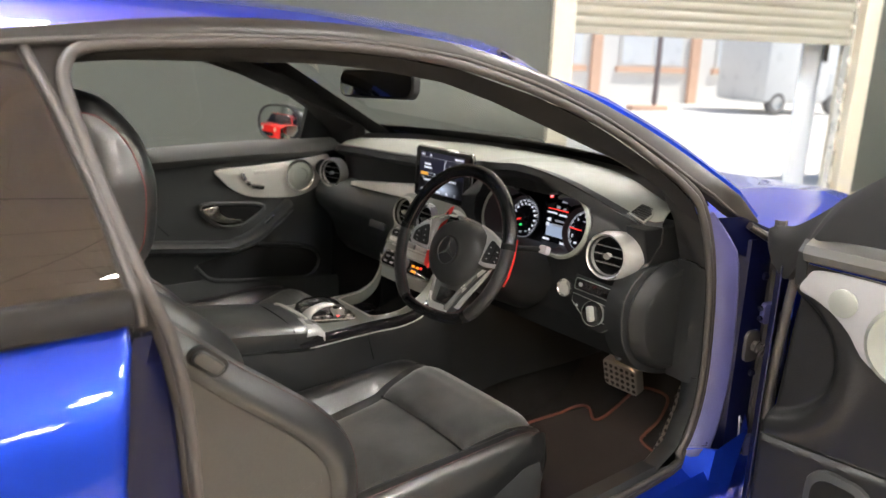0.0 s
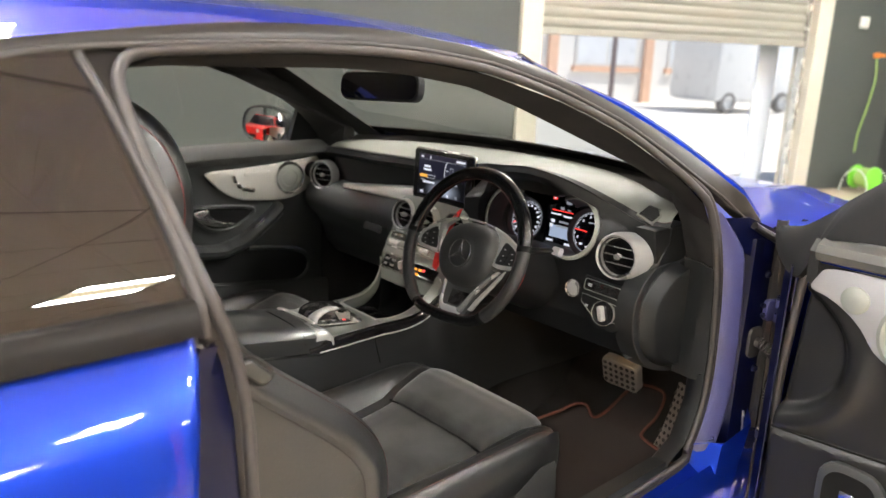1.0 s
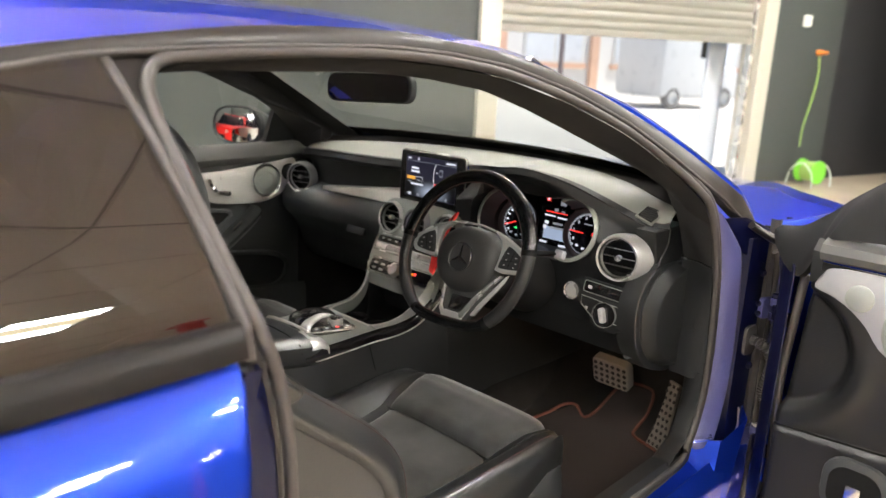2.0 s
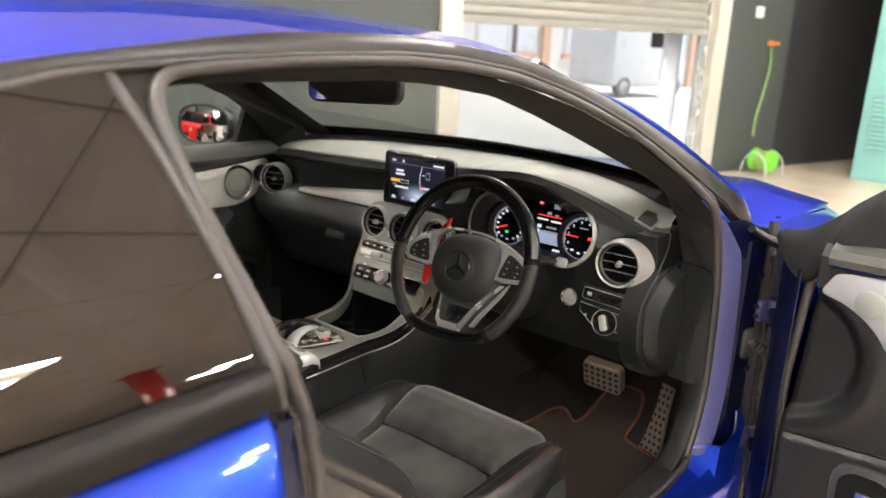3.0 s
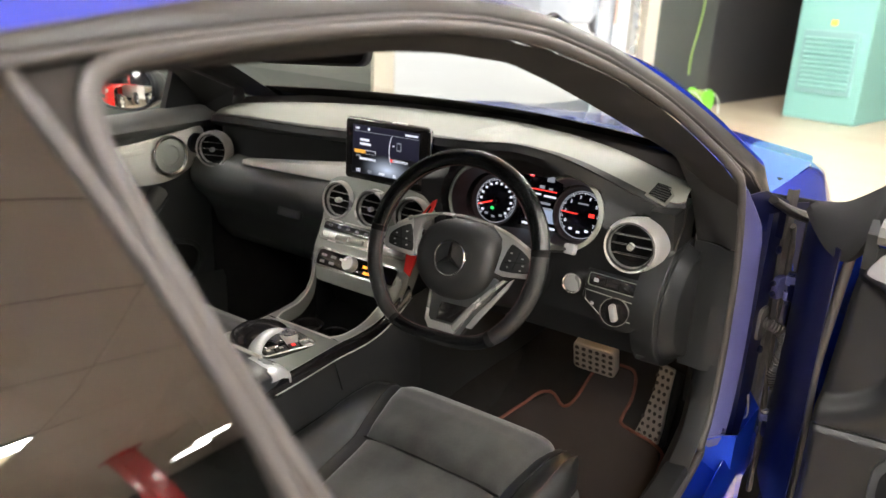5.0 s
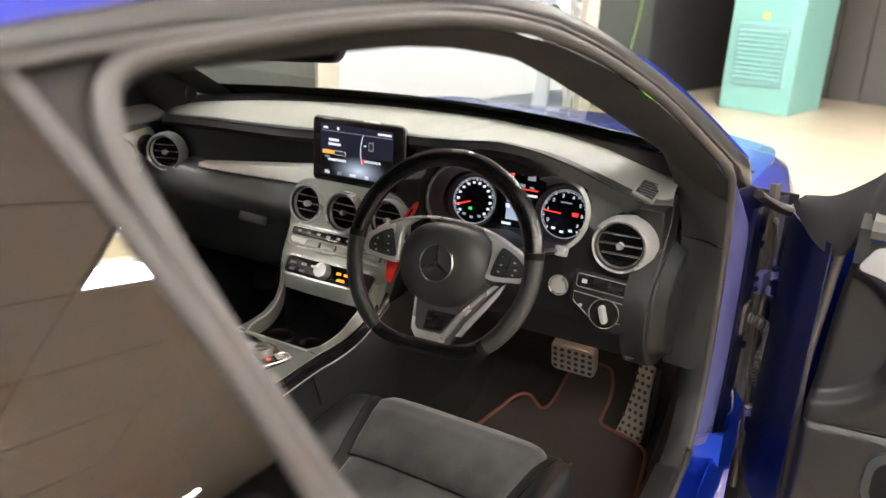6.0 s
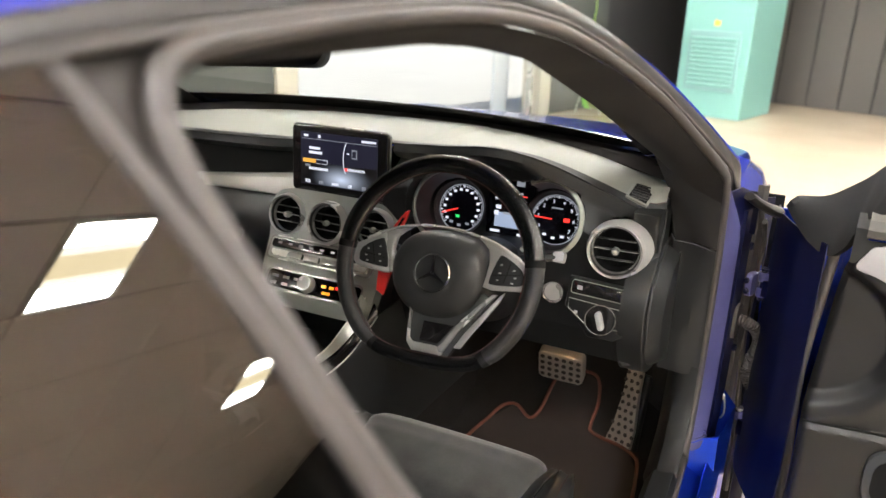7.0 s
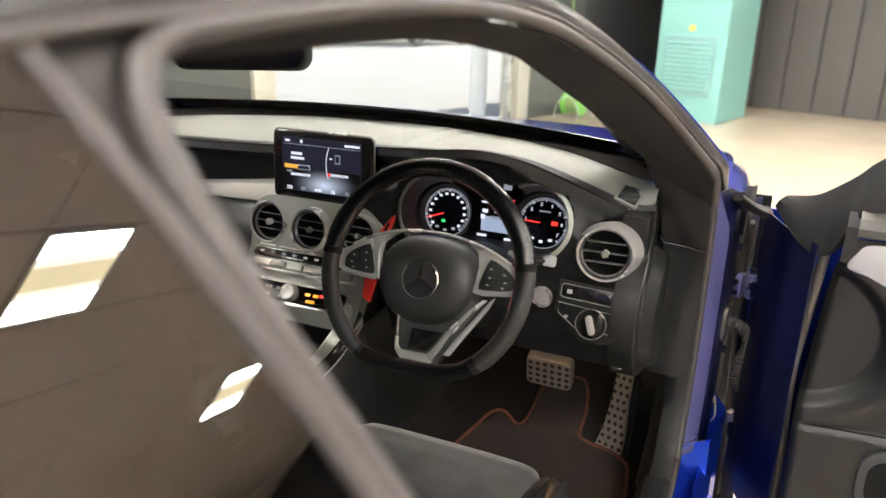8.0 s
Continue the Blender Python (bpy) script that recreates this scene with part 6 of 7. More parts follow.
# ---- seats ----
def seat(sgn, name, label, edge_line, far):
    """A sports seat: cushion panels, rounded bolsters, and a back swept along its bolster's front edge."""
    cx = 0.391 * sgn
    V = lambda x, y, z: Vector((cx + sgn * x, y, z))
    base = P(name, grid([[V(x, y, z) for x, z in ((-0.25, 0.28), (-0.262, 0.4), (-0.2, 0.43), (0, 0.42), (0.2, 0.43), (0.262, 0.4), (0.25, 0.28))] for y in (0.45, 0.8, 1.0, 1.1)], thick=0.004), PLASTIC, label)
    cy = lambda y: float(np.interp(y, [0.4, 0.6, 0.8, 0.96, 1.0, 1.08, 1.12, 1.15, 1.17, 1.178], [0.46, 0.462, 0.468, 0.482, 0.5, 0.519, 0.518, 0.507, 0.48, 0.446]))
    hw = lambda y: float(np.interp(y, [0.42, 0.8, 0.97, 1.06, 1.13, 1.18], [0.165, 0.17, 0.183, 0.2, 0.215, 0.205]))

    def panel(y0, y1, lift, n, side):
        """A pad that swells from rounded edges."""
        rows = []
        for y in np.concatenate(([y0, y0 + 0.003, y0 + 0.007, y0 + 0.012], np.linspace(y0 + 0.02, y1, n))):
            e = max(0, min(1, (y - y0) / 0.02))
            rise = lift * math.sqrt(max(0, 1 - (1 - e) ** 2))
            rows.append([V((hw(y) - side) * a, y, cy(y) - 0.012 + (rise + 0.008) * (1 - abs(a) ** 14) ** 0.5 - 0.004 * abs(a) ** 3) for a in (-1, -0.995, -0.98, -0.95, -0.9, -0.8, -0.6, -0.4, -0.2, 0, 0.2, 0.4, 0.6, 0.8, 0.9, 0.95, 0.98, 0.995, 1)])
        return grid(rows)

    P("seat_panel", panel(0.45, 0.968, 0.006, 16, 0.024), SUEDE, "dark suede seat panel", base)
    P("thigh_panel", panel(0.976, 1.178, 0.017, 26, 0.022), SUEDE, "dark suede front pad", base)
    P("panel_seam", tube([V((hw(0.973) - 0.02) * a, 0.972, cy(0.973) - 0.007) for a in np.linspace(-1, 1, 11)], 0.0022, 6), DARKVOID, "", base)
    for s in (1, -1):
        bol = []
        for y in list(np.linspace(0.42, 1.08, 18)) + list(np.linspace(1.1, 1.178, 8)):
            c, w0 = cy(y), hw(y)
            top = float(np.interp(y, [0.42, 0.9, 1.06, 1.11, 1.15, 1.17, 1.18], [0.508, 0.523, 0.529, 0.52, 0.5, 0.476, 0.446]))
            w1 = float(np.interp(y, [0.42, 1.0, 1.1, 1.15, 1.18], [0.268, 0.262, 0.25, 0.24, 0.214]))
            row = [V(s * (w0 - 0.03), y, c - 0.016), V(s * (w0 - 0.012), y, c - 0.003), V(s * (w0 - 0.002), y, c - 0.002), V(s * w0, y, c - 0.007), V(s * (w0 + 0.002), y, c - 0.002)]
            for a in np.linspace(0, 1, 12):
                u = a
                x = w0 + 0.004 + (w1 - w0 - 0.004) * (u ** 0.85)
                h = (1 - abs((u - 0.5) / 0.5) ** 2.6) if u < 0.5 else (1 - 0.9 * ((u - 0.5) / 0.5) ** 3)
                row.append(V(s * x, y, c + (top - c) * h))
            zl = c + (top - c) * 0.1
            row += [V(s * (w1 + 0.004), y, zl - 0.02), V(s * (w1 + 0.004), y, zl - 0.07), V(s * (w1 - 0.006), y, zl - 0.11), V(s * (w1 - 0.03), min(y, 1.15), 0.33)]
            bol.append(row)
        P("seat_bolster", grid(bol), SEATLEATHER, "smooth black leather side bolster", base)
        P("bolster_seam", tube([r[3] + Vector((0, 0, 0.0012)) for r in bol], 0.0013, 6), DARKVOID, "", base)
        if s > 0:
            P("bolster_stitching", tube([r[12] + Vector((0, 0, 0.0004)) for r in bol[:-3]], 0.0008, 6), REDTHREAD, "", base)
        P("side_valance", grid([[V(s * (0.258 + 0.006 * k), y, z) for k, z in ((0, 0.45), (1, 0.43), (1.6, 0.38), (1.4, 0.31), (0, 0.27))] for y in np.linspace(0.45, 1.12, 8)], thick=0.004), PLASTIC2, "", base)
    P("seat_front", grid([[V(a, y, z) for a in np.linspace(-0.225, 0.225, 9)] for y, z in ((1.172, 0.47), (1.18, 0.42), (1.16, 0.36), (1.12, 0.32))], thick=0.004), SEATLEATHER, "", base)
    # back: sections along the bolster's front edge, from one side panel round to the other
    line = [Vector((0, y, z)) for y, z in curve(edge_line, 5)]
    rows, seams, stitch = [], {1: [], -1: []}, {1: [], -1: []}
    for i, q in enumerate(line):
        t = (line[min(i + 1, len(line) - 1)] - line[max(i - 1, 0)]).normalized()
        n = Vector((0, t.z, -t.y))
        k = i / (len(line) - 1)
        w = float(np.interp(q.z, [0.5, 1.0, 1.08, 1.16, 1.24], [0.24, 0.24, 0.21, 0.17, 0.13]))
        roll = 0.074 - 0.026 * min(1, k * 1.4)
        dip = float(np.interp(q.z, [0.5, 0.8, 1.0, 1.1, 1.25], [0.1, 0.085, 0.05, 0.015, 0.0]))
        half = [(0.0, -dip), (0.5 * w, -dip), (0.72 * w, -0.75 * dip), (0.86 * w, -0.25 * dip), (0.95 * w, -0.002 - 0.02 * dip), (w, 0.0), (w + 0.012, -0.006), (w + 0.024, -0.02), (w + 0.034, -0.4 * roll - 0.008), (w + 0.04, -0.72 * roll), (w + 0.039, -roll + 0.006), (w + 0.034, -roll), (w + 0.033, -roll - 0.006), (w + 0.036, -roll - 0.016), (w + 0.037, -roll - far * 0.5), (w + 0.03, -roll - far)]
        sec = [(-x, d) for x, d in half[:0:-1]] + half
        rows.append([Vector((cx + sgn * x, 0, 0)) + q + n * d for x, d in sec])
        for s in (1, -1):
            seams[s].append(Vector((cx + sgn * s * (w + 0.0335), 0, 0)) + q + n * (-roll - 0.002))
            stitch[s].append(Vector((cx + sgn * s * (w + 0.013), 0, 0)) + q + n * -0.0055)
    back = P("backrest", grid(rows), SEATLEATHER, "grey-black leather backrest with rolled side bolsters", base)
    for s in (1, -1):
        P("back_seam", tube(seams[s], 0.0012, 6), PLASTIC, "", base)
        P("back_stitching", tube(stitch[s], 0.0007, 6), REDTHREAD, "dark red stitched seam", base)
    head = []
    for i, (y, z) in enumerate(curve([(0.27, 0.95), (0.335, 0.985), (0.366, 1.02), (0.377, 1.054), (0.384, 1.11), (0.38, 1.15), (0.362, 1.205), (0.325, 1.248), (0.285, 1.26), (0.23, 1.25), (0.19, 1.21)], 4)):
        w = float(np.interp(z, [0.95, 1.05, 1.15, 1.22, 1.26], [0.15, 0.14, 0.132, 0.118, 0.105])) * (1 if y > 0.25 else 0.9)
        half = [(0.0, 0.004), (0.5 * w, 0.003), (0.8 * w, -0.002), (0.93 * w, -0.01), (w, -0.028), (w + 0.006, -0.06), (w + 0.003, -0.1), (w - 0.02, -0.15)]
        q = Vector((0, y - 0.018, z))
        n = (q - Vector((0, 0.18, 1.1))).normalized()
        head.append([Vector((cx + sgn * x, 0, 0)) + q + n * d for x, d in [(-x, d) for x, d in half[:0:-1]] + half])
    P("headrest", grid(head, thick=0.003), SEATLEATHER, "leather headrest with red piping", base)
    for k in (3, 11):
        P("head_stitching", tube([r[k] * 1.0 + Vector((0, 0.0008, 0)) for r in head], 0.0012, 6), REDPIPE, "", base)
    return base


REDPIPE = mat("red_piping", (0.11, 0.022, 0.02), 0.7, 0, 0.1, 20, 500, 0.1)
drv = seat(1, "driver_seat", "black leather and suede driver's sports seat", [(0.64, 0.47), (0.647, 0.54), (0.643, 0.62), (0.62, 0.68), (0.57, 0.74), (0.5, 0.8), (0.42, 0.865), (0.36, 0.92), (0.29, 0.985), (0.21, 1.06), (0.14, 1.13), (0.08, 1.2)], 0.3)
bt = axes((0.684, 0.362, 0.894), (0, 0.73, -0.68), (0.3, 0.66, 0.7))
P("release_surround", slab(rounded(0.066, 0.036, 0.016), 0.006, bt, 0.002), PLASTIC, "", drv)
P("release_button", slab(rounded(0.054, 0.024, 0.011), 0.012, bt, 0.004, 3), SEATLEATHER, "oval seat release button", drv)
seat(-1, "passenger_seat", "black leather and suede passenger's sports seat", [(0.64, 0.47), (0.647, 0.54), (0.643, 0.62), (0.62, 0.68), (0.57, 0.74), (0.5, 0.8), (0.42, 0.865), (0.36, 0.92), (0.29, 0.985), (0.21, 1.06), (0.14, 1.13), (0.08, 1.2)], 0.3)

# ---- passenger door card ----
DX = -0.755
card = P("passenger_door_card", grid([[Vector((DX + a - 0.02 * max(0, 0.5 - y), y, z)) for a, z in ((-0.03, 1.005), (-0.005, 1.0), (0.012, 0.975), (0.0, 0.95), (-0.01, 0.85), (0.0, 0.76), (-0.005, 0.6), (-0.01, 0.45), (-0.02, 0.3))] for y in np.linspace(0.25, 1.5, 14)], thick=0.004), DASHLEATHER, "dark leather-covered passenger door card")
cm = axes((DX + 0.004, 0, 0), (0, 1, 0), (0, 0, 1))
P("belt_pad", grid([[Vector((DX + a, y, z - 0.03 * max(0, 1.0 - y))) for a, z in ((-0.03, 1.012), (-0.006, 1.008), (0.018, 0.99), (0.024, 0.97), (0.012, 0.95), (0.002, 0.946))] for y in np.linspace(0.3, 1.48, 12)], thick=0.003), GREYPAD, "grey padded door top", card)
pl = curve([(0.947, 0.923), (1.07, 0.929), (1.192, 0.936), (1.3, 0.947), (1.372, 0.954), (1.385, 0.9), (1.346, 0.851), (1.292, 0.82), (1.234, 0.808), (1.15, 0.812), (1.061, 0.824), (1.0, 0.855), (0.966, 0.888)], 4, True)
tr = P("door_trim", slab([tuple(p) for p in pl], 0.012, cm, 0.004), PALE, "pale silver door trim with a round loudspeaker", card)
P("loudspeaker", lathe([(0.058, 0.008), (0.059, 0.018), (0.055, 0.024), (0.05, 0.021)], cm @ pose(1.254, 0.884, 0.0), 40), CHROME, "round loudspeaker in a bright ring", card)
P("speaker_grille", lathe([(0.051, 0.021), (0.046, 0.017), (0.03, 0.02), (0.028, 0.0175), (0.012, 0.02), (0.0, 0.0195)], cm @ pose(1.254, 0.884, 0.0), 40), ALU, "", card)
P("tweeter", lathe([(0.03, 0.0), (0.03, 0.018), (0.026, 0.021), (0.0, 0.019)], cm @ pose(1.35, 0.906, 0), 28), PLASTIC2, "", card)
P("memory_strip", slab(rounded(0.098, 0.014, 0.004), 0.004, cm @ pose(1.13, 0.909, 0.011, 0, 0, 2), 0.001), PALE, "", card)
for y, z, w, h, turn in ((1.04, 0.896, 0.013, 0.03, 20), (1.056, 0.872, 0.015, 0.02, 40), (1.09, 0.858, 0.05, 0.016, -12)):
    P("seat_switch", slab(rounded(w, h, 0.006), 0.012, cm @ pose(y, z, 0.011, 0, 0, turn), 0.003), CHROME, "", card)
cup = [tuple(p) for p in curve([(0.886, 0.797), (0.911, 0.811), (1.0, 0.805), (1.093, 0.794), (1.116, 0.775), (1.06, 0.737), (1.02, 0.724), (0.956, 0.728), (0.905, 0.765)], 5, True)]
# Flat plate; the cup's inner shade is only its dark colour
P("handle_cup", slab(cup, 0.003, cm @ pose(0, 0, 0.001), 0.001), DARKVOID, "", card)
P("cup_rim", tube([cm @ Vector((y, z, 0.005)) for y, z in cup], 0.006, 8, closed=True), DASHLEATHER, "", card)
P("door_handle", slab([tuple(p) for p in curve([(0.893, 0.794), (0.92, 0.801), (0.947, 0.8), (0.952, 0.776), (0.985, 0.756), (1.034, 0.746), (1.034, 0.739), (0.985, 0.737), (0.935, 0.75), (0.905, 0.772)], 4, True)][::-1], 0.014, cm @ pose(0, 0, 0.004), 0.004), CHROME, "chrome inner door handle", card)
arm_c = curve([(0.45, 0.705), (0.7, 0.69), (0.95, 0.658), (1.01, 0.664), (1.065, 0.682), (1.12, 0.718), (1.175, 0.758), (1.202, 0.783)], 5)
P("armrest", caps(grid([[Vector((DX + a, y, z + b)) for a, b in ((0.0, 0.018), (0.03, 0.022), (0.055, 0.018), (0.066, 0.006), (0.066, -0.008), (0.055, -0.02), (0.03, -0.026), (0.0, -0.024))] for y, z in arm_c])), DASHLEATHER, "dark leather pull armrest", card)
P("armrest_seam", tube([Vector((DX + 0.0665, y, z + 0.004)) for y, z in arm_c], 0.0012, 6), DARKVOID, "", card)
P("window_switch", slab(rounded(0.045, 0.018, 0.005), 0.008, axes((DX + 0.04, 1.122, 0.738), (0, 0.8, 0.6), (0.5, -0.5, 0.7)), 0.003), CHROME, "", card)
pk = curve([(1.08, 0.652), (1.18, 0.64), (1.263, 0.622), (1.31, 0.596), (1.324, 0.55), (1.273, 0.503), (1.1, 0.52), (0.956, 0.537), (0.896, 0.555), (0.855, 0.602)], 6)
P("door_pocket", tube([Vector((DX + 0.03, y, z)) for y, z in pk], 0.008, 8), PLASTIC2, "moulded edge of the door pocket", card)
P("pocket_hollow", slab([(y, z) for y, z in pk], 0.002, axes((DX + 0.008, 0, 0), (0, 1, 0), (0, 0, 1))), PLASTIC, "", card)
P("pocket_wall", grid([[Vector((DX + a, y, z)) for a, z in ((0.028, 0.0 + float(np.interp(y, [0.3, 0.9, 1.27, 1.4], [0.56, 0.553, 0.5, 0.49]))), (0.04, 0.47), (0.04, 0.38), (0.03, 0.28))] for y in (0.3, 0.6, 0.9, 1.1, 1.27, 1.4)], thick=0.004), DASHLEATHER, "", card)
P("card_seam", tube([Vector((DX + 0.001, 0.62, 0.84)), Vector((DX + 0.001, 0.74, 0.76)), Vector((DX + 0.002, 0.78, 0.715))], 0.0012, 6), DARKVOID, "", card)
# passenger mirror and rear-view mirror
mm = axes((-1.02, 1.315, 1.045), (1, 0.3, 0), (0, 0.075, 1))
hs = [(0.115 * math.copysign(abs(math.cos(a)) ** 0.75, math.cos(a)), 0.07 * math.copysign(abs(math.sin(a)) ** 0.8, math.sin(a))) for a in [2 * math.pi * k / 32 for k in range(32)]]
wing = P("passenger_wing_mirror", merge(slab(hs, 0.02, mm @ pose(0, 0, -0.02), 0.004), grid([[mm @ Vector((x * k, y * k, -0.02 - d)) for x, y in hs] for k, d in ((1, 0), (0.96, 0.03), (0.8, 0.07), (0.4, 0.1), (0.02, 0.11))], closed=True)), PLASTIC, "black wing mirror on the passenger side")
P("mirror_glass", grid([[mm @ Vector((x * k * 0.93, y * k * 0.91, 0.006 - ((x * k) ** 2 + (y * k) ** 2) / 2.2)) for x, y in hs] for k in (0.001, 0.15, 0.3, 0.45, 0.6, 0.75, 0.9, 1.0)], closed=True), MIRROR, "convex mirror showing parked cars", wing)
P("mirror_edge", tube([mm @ Vector((x * 0.97, y * 0.96, 0.0)) for x, y in hs], 0.006, 8, closed=True), PLASTIC, "", wing)
P("mirror_foot", tube([Vector((-0.92, 1.4, 1.0)), Vector((-0.86, 1.42, 0.985)), Vector((-0.79, 1.44, 0.98))], 0.03, 10, flat=0.7), GLOSS, "", wing)
P("mirror_sail", slab([(1.28, 0.0), (1.52, 0.0), (1.38, 0.18), (1.29, 0.2)], 0.02, axes((-0.815, 0, 0.975), (0, 1, 0), (0.42, 0, 1))), PLASTIC, "", wing)
rm = axes((-0.042, 1.12, 1.246), (1, 0.25, 0.03), (0, 0.1, 1))
rv = P("rear_view_mirror", slab(rounded(0.27, 0.076, 0.028), 0.028, rm @ pose(0, 0, -0.028), 0.008, 3), PLASTIC, "black rear-view mirror")
P("mirror_glass", slab(rounded(0.256, 0.064, 0.023), 0.001, rm @ pose(0, 0, 0.0002)), MIRROR, "", rv, False)
P("mirror_stem", tube([rm @ Vector((0, 0.01, -0.02)), Vector((0.0, 1.16, 1.29)), Vector((0.0, 1.13, 1.345))], 0.012, 8), PLASTIC, "", rv)

# ---- open driver's door ----
DA = Vector((0.996, -0.087, 0)).normalized()
DN = Vector((-0.087, -0.996, 0)).normalized()
D0 = Vector((0.985, 1.405, 0))


def D(s, z, n=0.0):
    """A place on the open door: along it from the hinge end, up, and out of its inner face."""
    return D0 + DA * s + DN * n + Vector((0, 0, z))


rows = []
for z in list(np.linspace(0.335, 0.58, 12)) + list(np.linspace(0.585, 0.95, 74)) + [0.96, 0.97]:
    s0 = float(np.interp(z, [0.5, 0.633, 0.86, 0.911, 0.97], [0.018, 0.016, 0.03, 0.036, 0.05]))
    row = []
    for a in np.concatenate((np.linspace(0, 0.21, 43), np.linspace(0.22, 1.1, 16))):
        s = s0 + a
        q = math.hypot((s + 0.01) / 0.162, (z - 0.776) / 0.15)
        e = min(1, max(0, (1 - q) / 0.16))
        n = -0.028 * e * e * (3 - 2 * e)
        n += 0.008 * math.exp(-(((q - 1.12) / 0.12) ** 2)) * min(1, max(0, (0.86 - z) / 0.1))
        n += 0.014 * min(1, max(0, (0.598 + 0.1 * s - z) / 0.012)) - 0.02 * max(0, (0.42 - z) / 0.08)
        row.append(D(s, z, n + 0.004 - 0.016 * max(0, 1 - a / 0.012) ** 2))
    rows.append(row)
dd = P("driver_door", grid(rows, thick=0.003), CARD, "opened driver's door with dark card and silver trim")
P("card_seam", tube([D(s, 0.599 + 0.1 * s, 0.012) for s in np.linspace(0.018, 0.5, 12)], 0.0022, 6), DARKVOID, "", dd)
rows = []
for z in np.linspace(0.3, 0.945, 12):
    bulge = 0.02 * (1 - ((z - 0.62) / 0.36) ** 2)
    rows.append([D(s, z, -0.17 - 0.08 * max(0, 1 - (s + 0.11) / 0.3) - bulge - (0.0 if z < 0.9 else -0.05 * (z - 0.9) / 0.1)) for s in np.linspace(-0.11, 1.14, 12)])
P("outer_skin", grid(rows, thick=0.003), BLUE, "", dd)
# Door edge is the body blue with shade put into the colour
P("front_face", grid([[D(s, z, n) for s, n in ((0.0, -0.01), (-0.02, -0.04), (-0.04, -0.06), (-0.075, -0.13), (-0.1, -0.19), (-0.112, -0.25))] for z in np.linspace(0.32, 0.945, 8)], thick=0.003), BLUE_SHADE, "door edge in blue darkened for shade", dd)
P("rear_face", grid([[D(s, z, n) for s, n in ((1.12, -0.01), (1.14, -0.17))] for z in (0.32, 0.6, 0.985)], thick=0.003), BLUE_SHADE, "", dd)
P("door_bottom", grid([[D(s, 0.33, n) for n in (0.0, -0.17)] for s in (-0.05, 0.5, 1.12)], thick=0.003), BLUE_SHADE, "", dd)
P("door_top_pad", grid([[D(s + 0.03 * max(0, 0.06 - s) , z + 0.02 * s, n) for z, n in ((0.972, 0.006), (0.978, 0.02), (0.992, 0.026), (1.008, 0.02), (1.018, 0.0), (1.018, -0.04))] for s in np.linspace(0.055, 1.1, 12)], thick=0.003), GREYPAD, "soft grey door top", dd)
P("pad_end", grid([[D(s, z, n) for z, n in ((0.925, 0.002), (0.955, 0.006), (0.99, 0.008), (1.012, -0.01))] for s in (0.037, 0.046, 0.058)], thick=0.003), PLASTIC, "", dd)
P("door_edge_seal", tube(curve([D(0.012, 0.925, -0.036), D(0.004, 0.82, -0.036), D(-0.004, 0.668, -0.036), D(0.004, 0.5, -0.036), D(0.006, 0.36, -0.036)], 6), 0.0095, 10), RUBBER, "", dd)
dtm = axes(D(0, 0, 0), DA, (0, 0, 1))
tp = curve([(0.05, 0.917), (0.06, 0.945), (0.083, 0.964), (0.18, 0.969), (0.4, 0.964), (0.7, 0.957), (0.72, 0.87), (0.5, 0.8), (0.3, 0.79), (0.2, 0.815), (0.155, 0.862), (0.122, 0.888), (0.085, 0.906)], 4, True)
P("door_trim", slab([(x, y) for x, y in tp], 0.014, dtm @ pose(0, 0, -0.004), 0.004), DOORSILVER, "silver door trim", dd)
P("tweeter", lathe([(0.026, 0.006), (0.027, 0.013), (0.022, 0.016), (0.0, 0.0155)], dtm @ pose(0.138, 0.916, 0), 32), ALU, "round tweeter grille", dd)
P("loudspeaker", lathe([(0.075, 0.006), (0.076, 0.014), (0.068, 0.018), (0.06, 0.014), (0.0, 0.015)], dtm @ pose(0.262, 0.87, 0), 40), ALU, "round loudspeaker grille", dd)
P("pull_pocket", slab(rounded(0.13, 0.13, 0.045), 0.012, dtm @ pose(0.2, 0.53, 0.02), 0.005), PLASTIC2, "", dd)
# No real hole: a flat plate coloured as the pocket's shade
P("pocket_shade", slab(rounded(0.1, 0.1, 0.035), 0.002, dtm @ pose(0.2, 0.528, 0.0315)), DARKVOID, "", dd)
P("boot_switch", box((0.03, 0.05, 0.01), dtm @ pose(0.2, 0.52, 0.036), 0.004), CHROME, "", dd)
# driver's wing mirror seen from behind its sail
low = curve([(0.915, 1.5, 0.988), (0.935, 1.47, 0.962), (0.962, 1.45, 0.934), (0.995, 1.432, 0.92), (1.02, 1.415, 0.945), (1.04, 1.408, 0.99), (1.08, 1.405, 1.02), (1.3, 1.39, 1.03)], 4)
high = curve([(0.925, 1.51, 0.994), (0.945, 1.5, 1.0), (0.98, 1.482, 1.014), (1.02, 1.476, 1.045), (1.045, 1.475, 1.066), (1.07, 1.473, 1.09), (1.15, 1.47, 1.15), (1.32, 1.47, 1.25)], 4)
P("mirror_sail", grid([[Vector(a) * (1 - k) + Vector(b) * k + Vector((0, -0.012, 0.006)) * math.sin(math.pi * k) for k in (0, 0.15, 0.35, 0.6, 0.85, 1)] for a, b in zip(low, high)], thick=0.012), SAILPLASTIC, "black mirror sail", dd)
P("door_weatherstrip", grid([[D(s, 0.995 + a, n) for a, n in ((0, -0.05), (0.012, -0.06), (0.014, -0.09), (0, -0.12))] for s in np.linspace(0.05, 1.12, 8)], thick=0.003), RUBBER, "", dd)
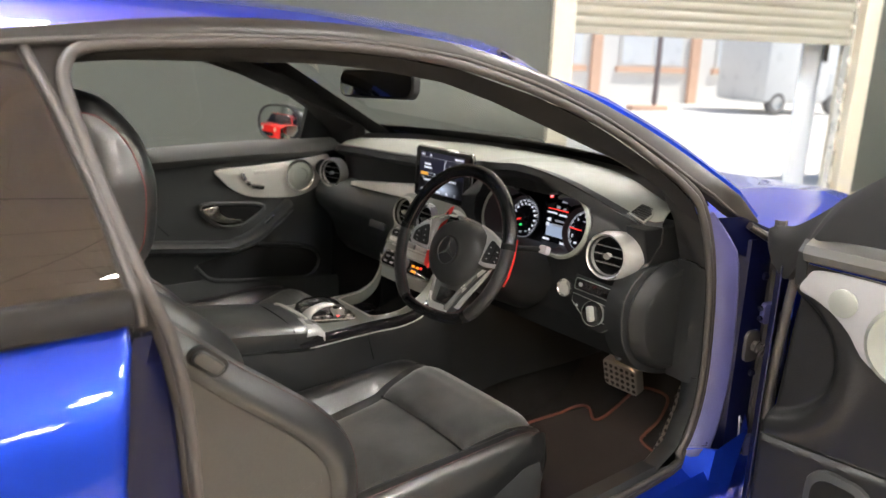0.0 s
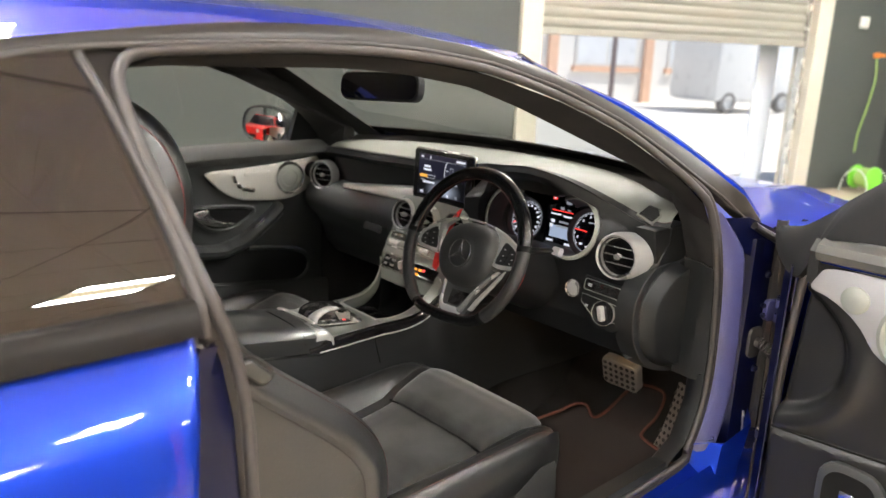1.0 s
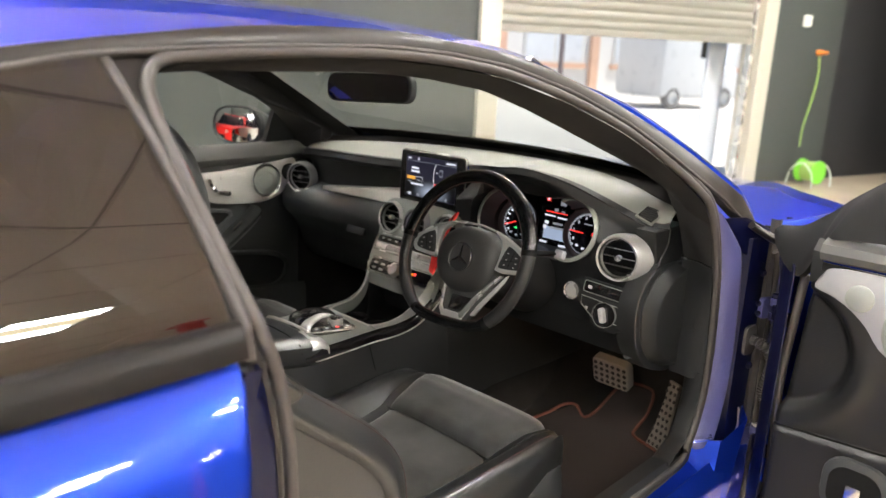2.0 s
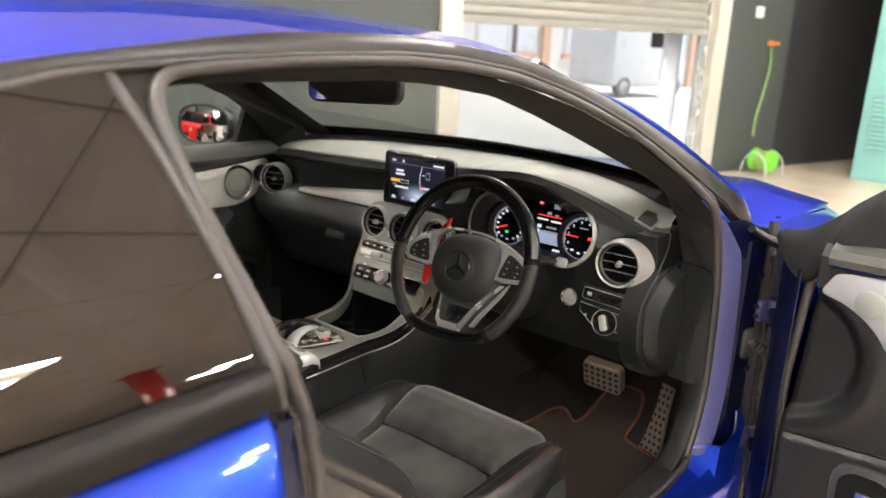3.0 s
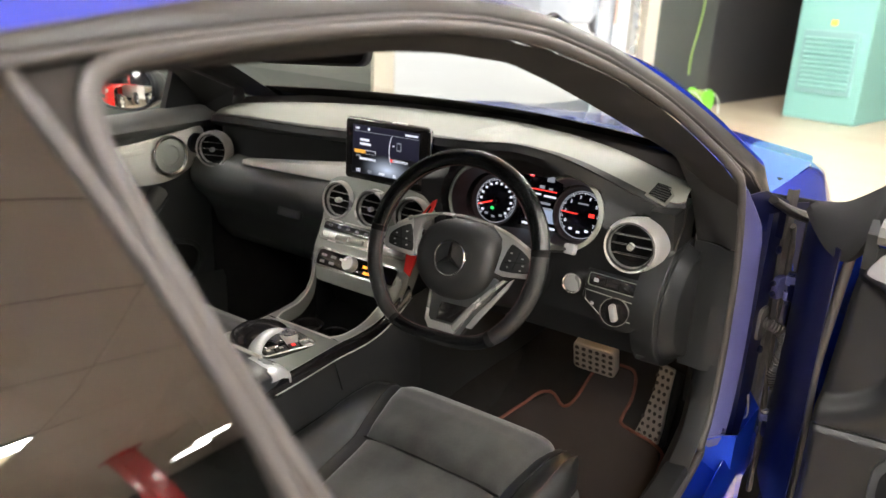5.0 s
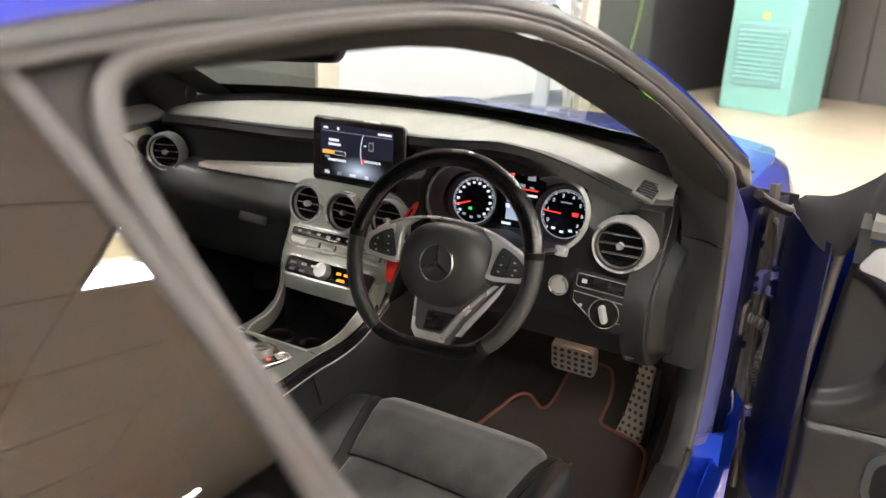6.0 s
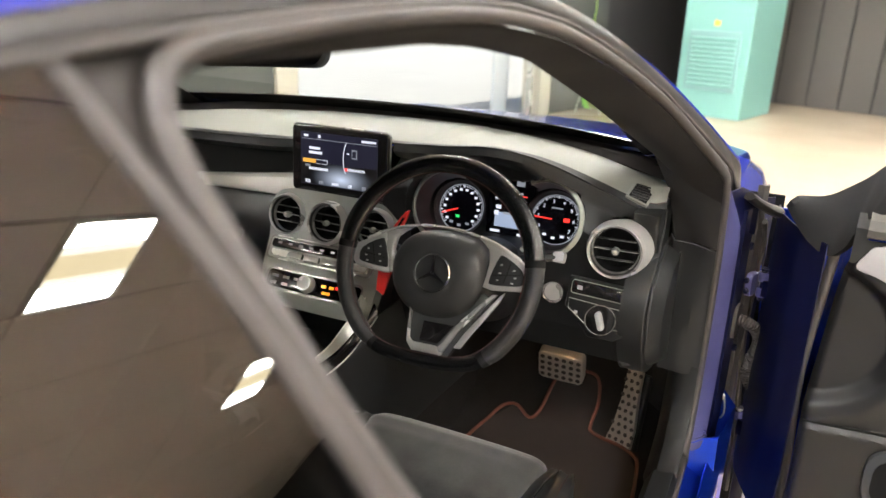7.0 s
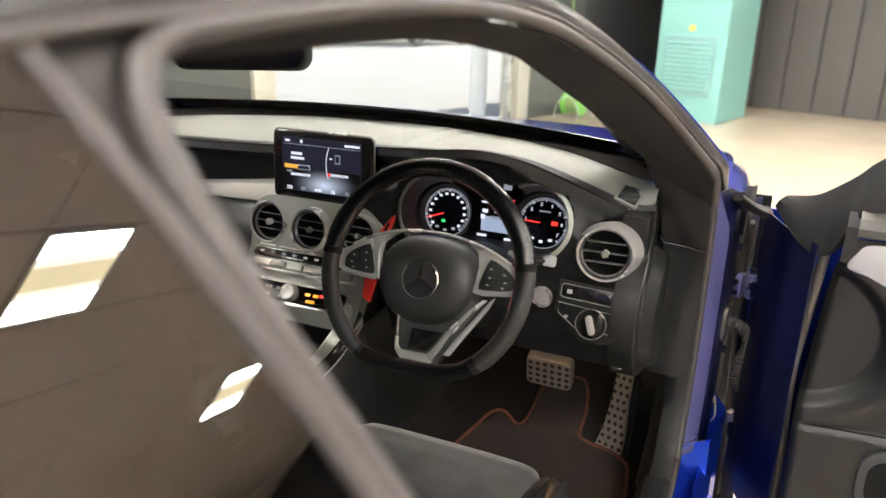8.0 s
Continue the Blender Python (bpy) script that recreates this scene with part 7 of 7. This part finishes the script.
wm = axes(D(0.3, 1.1, -0.16), DA, (0, 0, 1))
P("mirror_housing", merge(slab(hs, 0.02, wm, 0.004), grid([[wm @ Vector((x * k, y * k, -d)) for x, y in hs] for k, d in ((1, 0), (0.96, 0.03), (0.8, 0.07), (0.4, 0.1), (0.02, 0.11))], closed=True)), BLUE, "", dd)
pane = P("door_glass", grid([[D(s, z, -0.075) for s in (0.0, 0.5, 1.1)] for z in (0.8, 0.985)]), PANE, "", dd)

# hinge post, hinges, cable bellows
DUSTY = mat("dusty_rubber", (0.05, 0.043, 0.036), 0.75, 0, 0.35, 14, 260, 0.2)
# Made-up dark backing, closes the bright gap past the hinges
P("gap_backing", box((0.105, 0.012, 0.9), pose(0.848, 1.735, 0.5), 0.003), DARKVOID, "near-black backing added behind the hinges")
P("hinge_post_top", grid([[Vector(q) for q in ((0.8, 1.5 - 0.6 * (z - 0.93), z), (0.822, 1.535, z - 0.003), (0.84, 1.575, z - 0.02), (0.855, 1.61, z - 0.035))] for z in (0.92, 0.95, 0.98, 1.005)], thick=0.003), BLUE_SHADE, "top of the hinge post in shaded blue")
# Shade behind the hinges is coloured in with the darker blue
P("hinge_post", grid([[Vector((x, y, z)) for x, y in ((0.8, 1.54), (0.835, 1.56), (0.845, 1.6), (0.85, 1.68), (0.88, 1.71))] for z in np.linspace(0.3, 0.95, 10)], thick=0.003), BLUE_SHADE, "hinge post in shaded blue")
P("post_gasket", tube(curve([(0.87, 1.622, 0.915), (0.874, 1.635, 0.87), (0.872, 1.645, 0.77), (0.87, 1.65, 0.62), (0.882, 1.63, 0.48), (0.888, 1.612, 0.38), (0.89, 1.604, 0.26)], 6), lambda t: 0.011 + 0.002 * math.sin(40 * t), 10, flat=0.5), DUSTY, "dusty rubber strip down the hinge post")
for z in (0.43, 0.772):
    low_h = z < 0.6
    h = P("door_hinge", slab(rounded(0.05, 0.052, 0.01), 0.014, axes((0.862, 1.632, z), (0.35, 1, 0), (0, 0, 1)), 0.004), JAMB, "blue painted door hinge")
    for dz in (-0.024, 0.012):
        P("knuckle", lathe([(0.0, 0.0), (0.011, 0.0), (0.0115, 0.002), (0.0115, 0.018), (0.011, 0.02), (0.0, 0.02)], pose(0.888, 1.622, z + dz), 16), JAMB, "", h)
    P("hinge_pin", lathe([(0.0, -0.034), (0.006, -0.034), (0.006, 0.034), (0.009, 0.036), (0.009, 0.041), (0, 0.042)], pose(0.888, 1.622, z), 14), STEEL if low_h else BLUE_SHADE, "", h)
    P("hinge_leaf", slab([(-0.03, -0.02), (0.0, -0.024), (0.034, -0.017), (0.038, 0.014), (0.0, 0.02), (-0.03, 0.016)], 0.007, axes((0.915, 1.598, z), (0.8, -0.6, 0), (0, 0, 1)), 0.002), BLUE_SHADE, "", h)
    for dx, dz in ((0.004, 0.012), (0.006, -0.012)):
        P("hinge_bolt", lathe([(0.0065, -0.003), (0.0065, 0.004), (0.004, 0.006), (0, 0.006)], axes((0.852 + dx, 1.606, z + dz), (1, -0.3, 0), (0, 0, 1)), 8), BLUE_SHADE, "", h)
bp = curve([(0.85, 1.603, 0.692), (0.87, 1.6, 0.69), (0.894, 1.608, 0.672), (0.902, 1.62, 0.635), (0.892, 1.632, 0.59), (0.888, 1.635, 0.555), (0.9, 1.63, 0.528), (0.922, 1.615, 0.528), (0.938, 1.6, 0.55)], 14)
P("cable_bellows", tube(bp, lambda t: 0.0125 + 0.0022 * math.sin(t * 250), 14), RUBBER, "ribbed black cable bellows")
P("bellows_plate", slab(rounded(0.05, 0.078, 0.018), 0.008, axes((0.846, 1.6, 0.69), (0.15, 1, 0), (0, 0, 1)), 0.003), RUBBER, "")
P("post_wire", tube(curve([(0.85, 1.6, 0.44), (0.858, 1.585, 0.47), (0.852, 1.59, 0.51), (0.85, 1.605, 0.49)], 8), 0.0022, 6), STEEL, "")
for q in ((0.853, 1.612, 0.62), (0.85, 1.6, 0.36), (0.852, 1.612, 0.86)):
    P("post_bolt", lathe([(0.009, -0.002), (0.009, 0.003), (0.006, 0.006), (0, 0.006)], axes(q, (0.3, 1, 0), (0, 0, 1)), 12), BLUE_SHADE, "")
P("wing_gasket", grid([[Vector((x, y, z)) for x, y in ((0.846, 1.63), (0.858, 1.628), (0.868, 1.636), (0.866, 1.65))] for z, y0 in ((0.4, 0), (0.6, 0), (0.8, 0), (0.99, 0))], thick=0.003), RUBBER, "dark gasket along the wing's edge")
# Extra dark plate added to block the bright floor beside the wing
P("gap_plate", box((0.03, 0.012, 0.46), pose(0.915, 1.735, 0.29), 0.003), BLUE_SHADE, "")
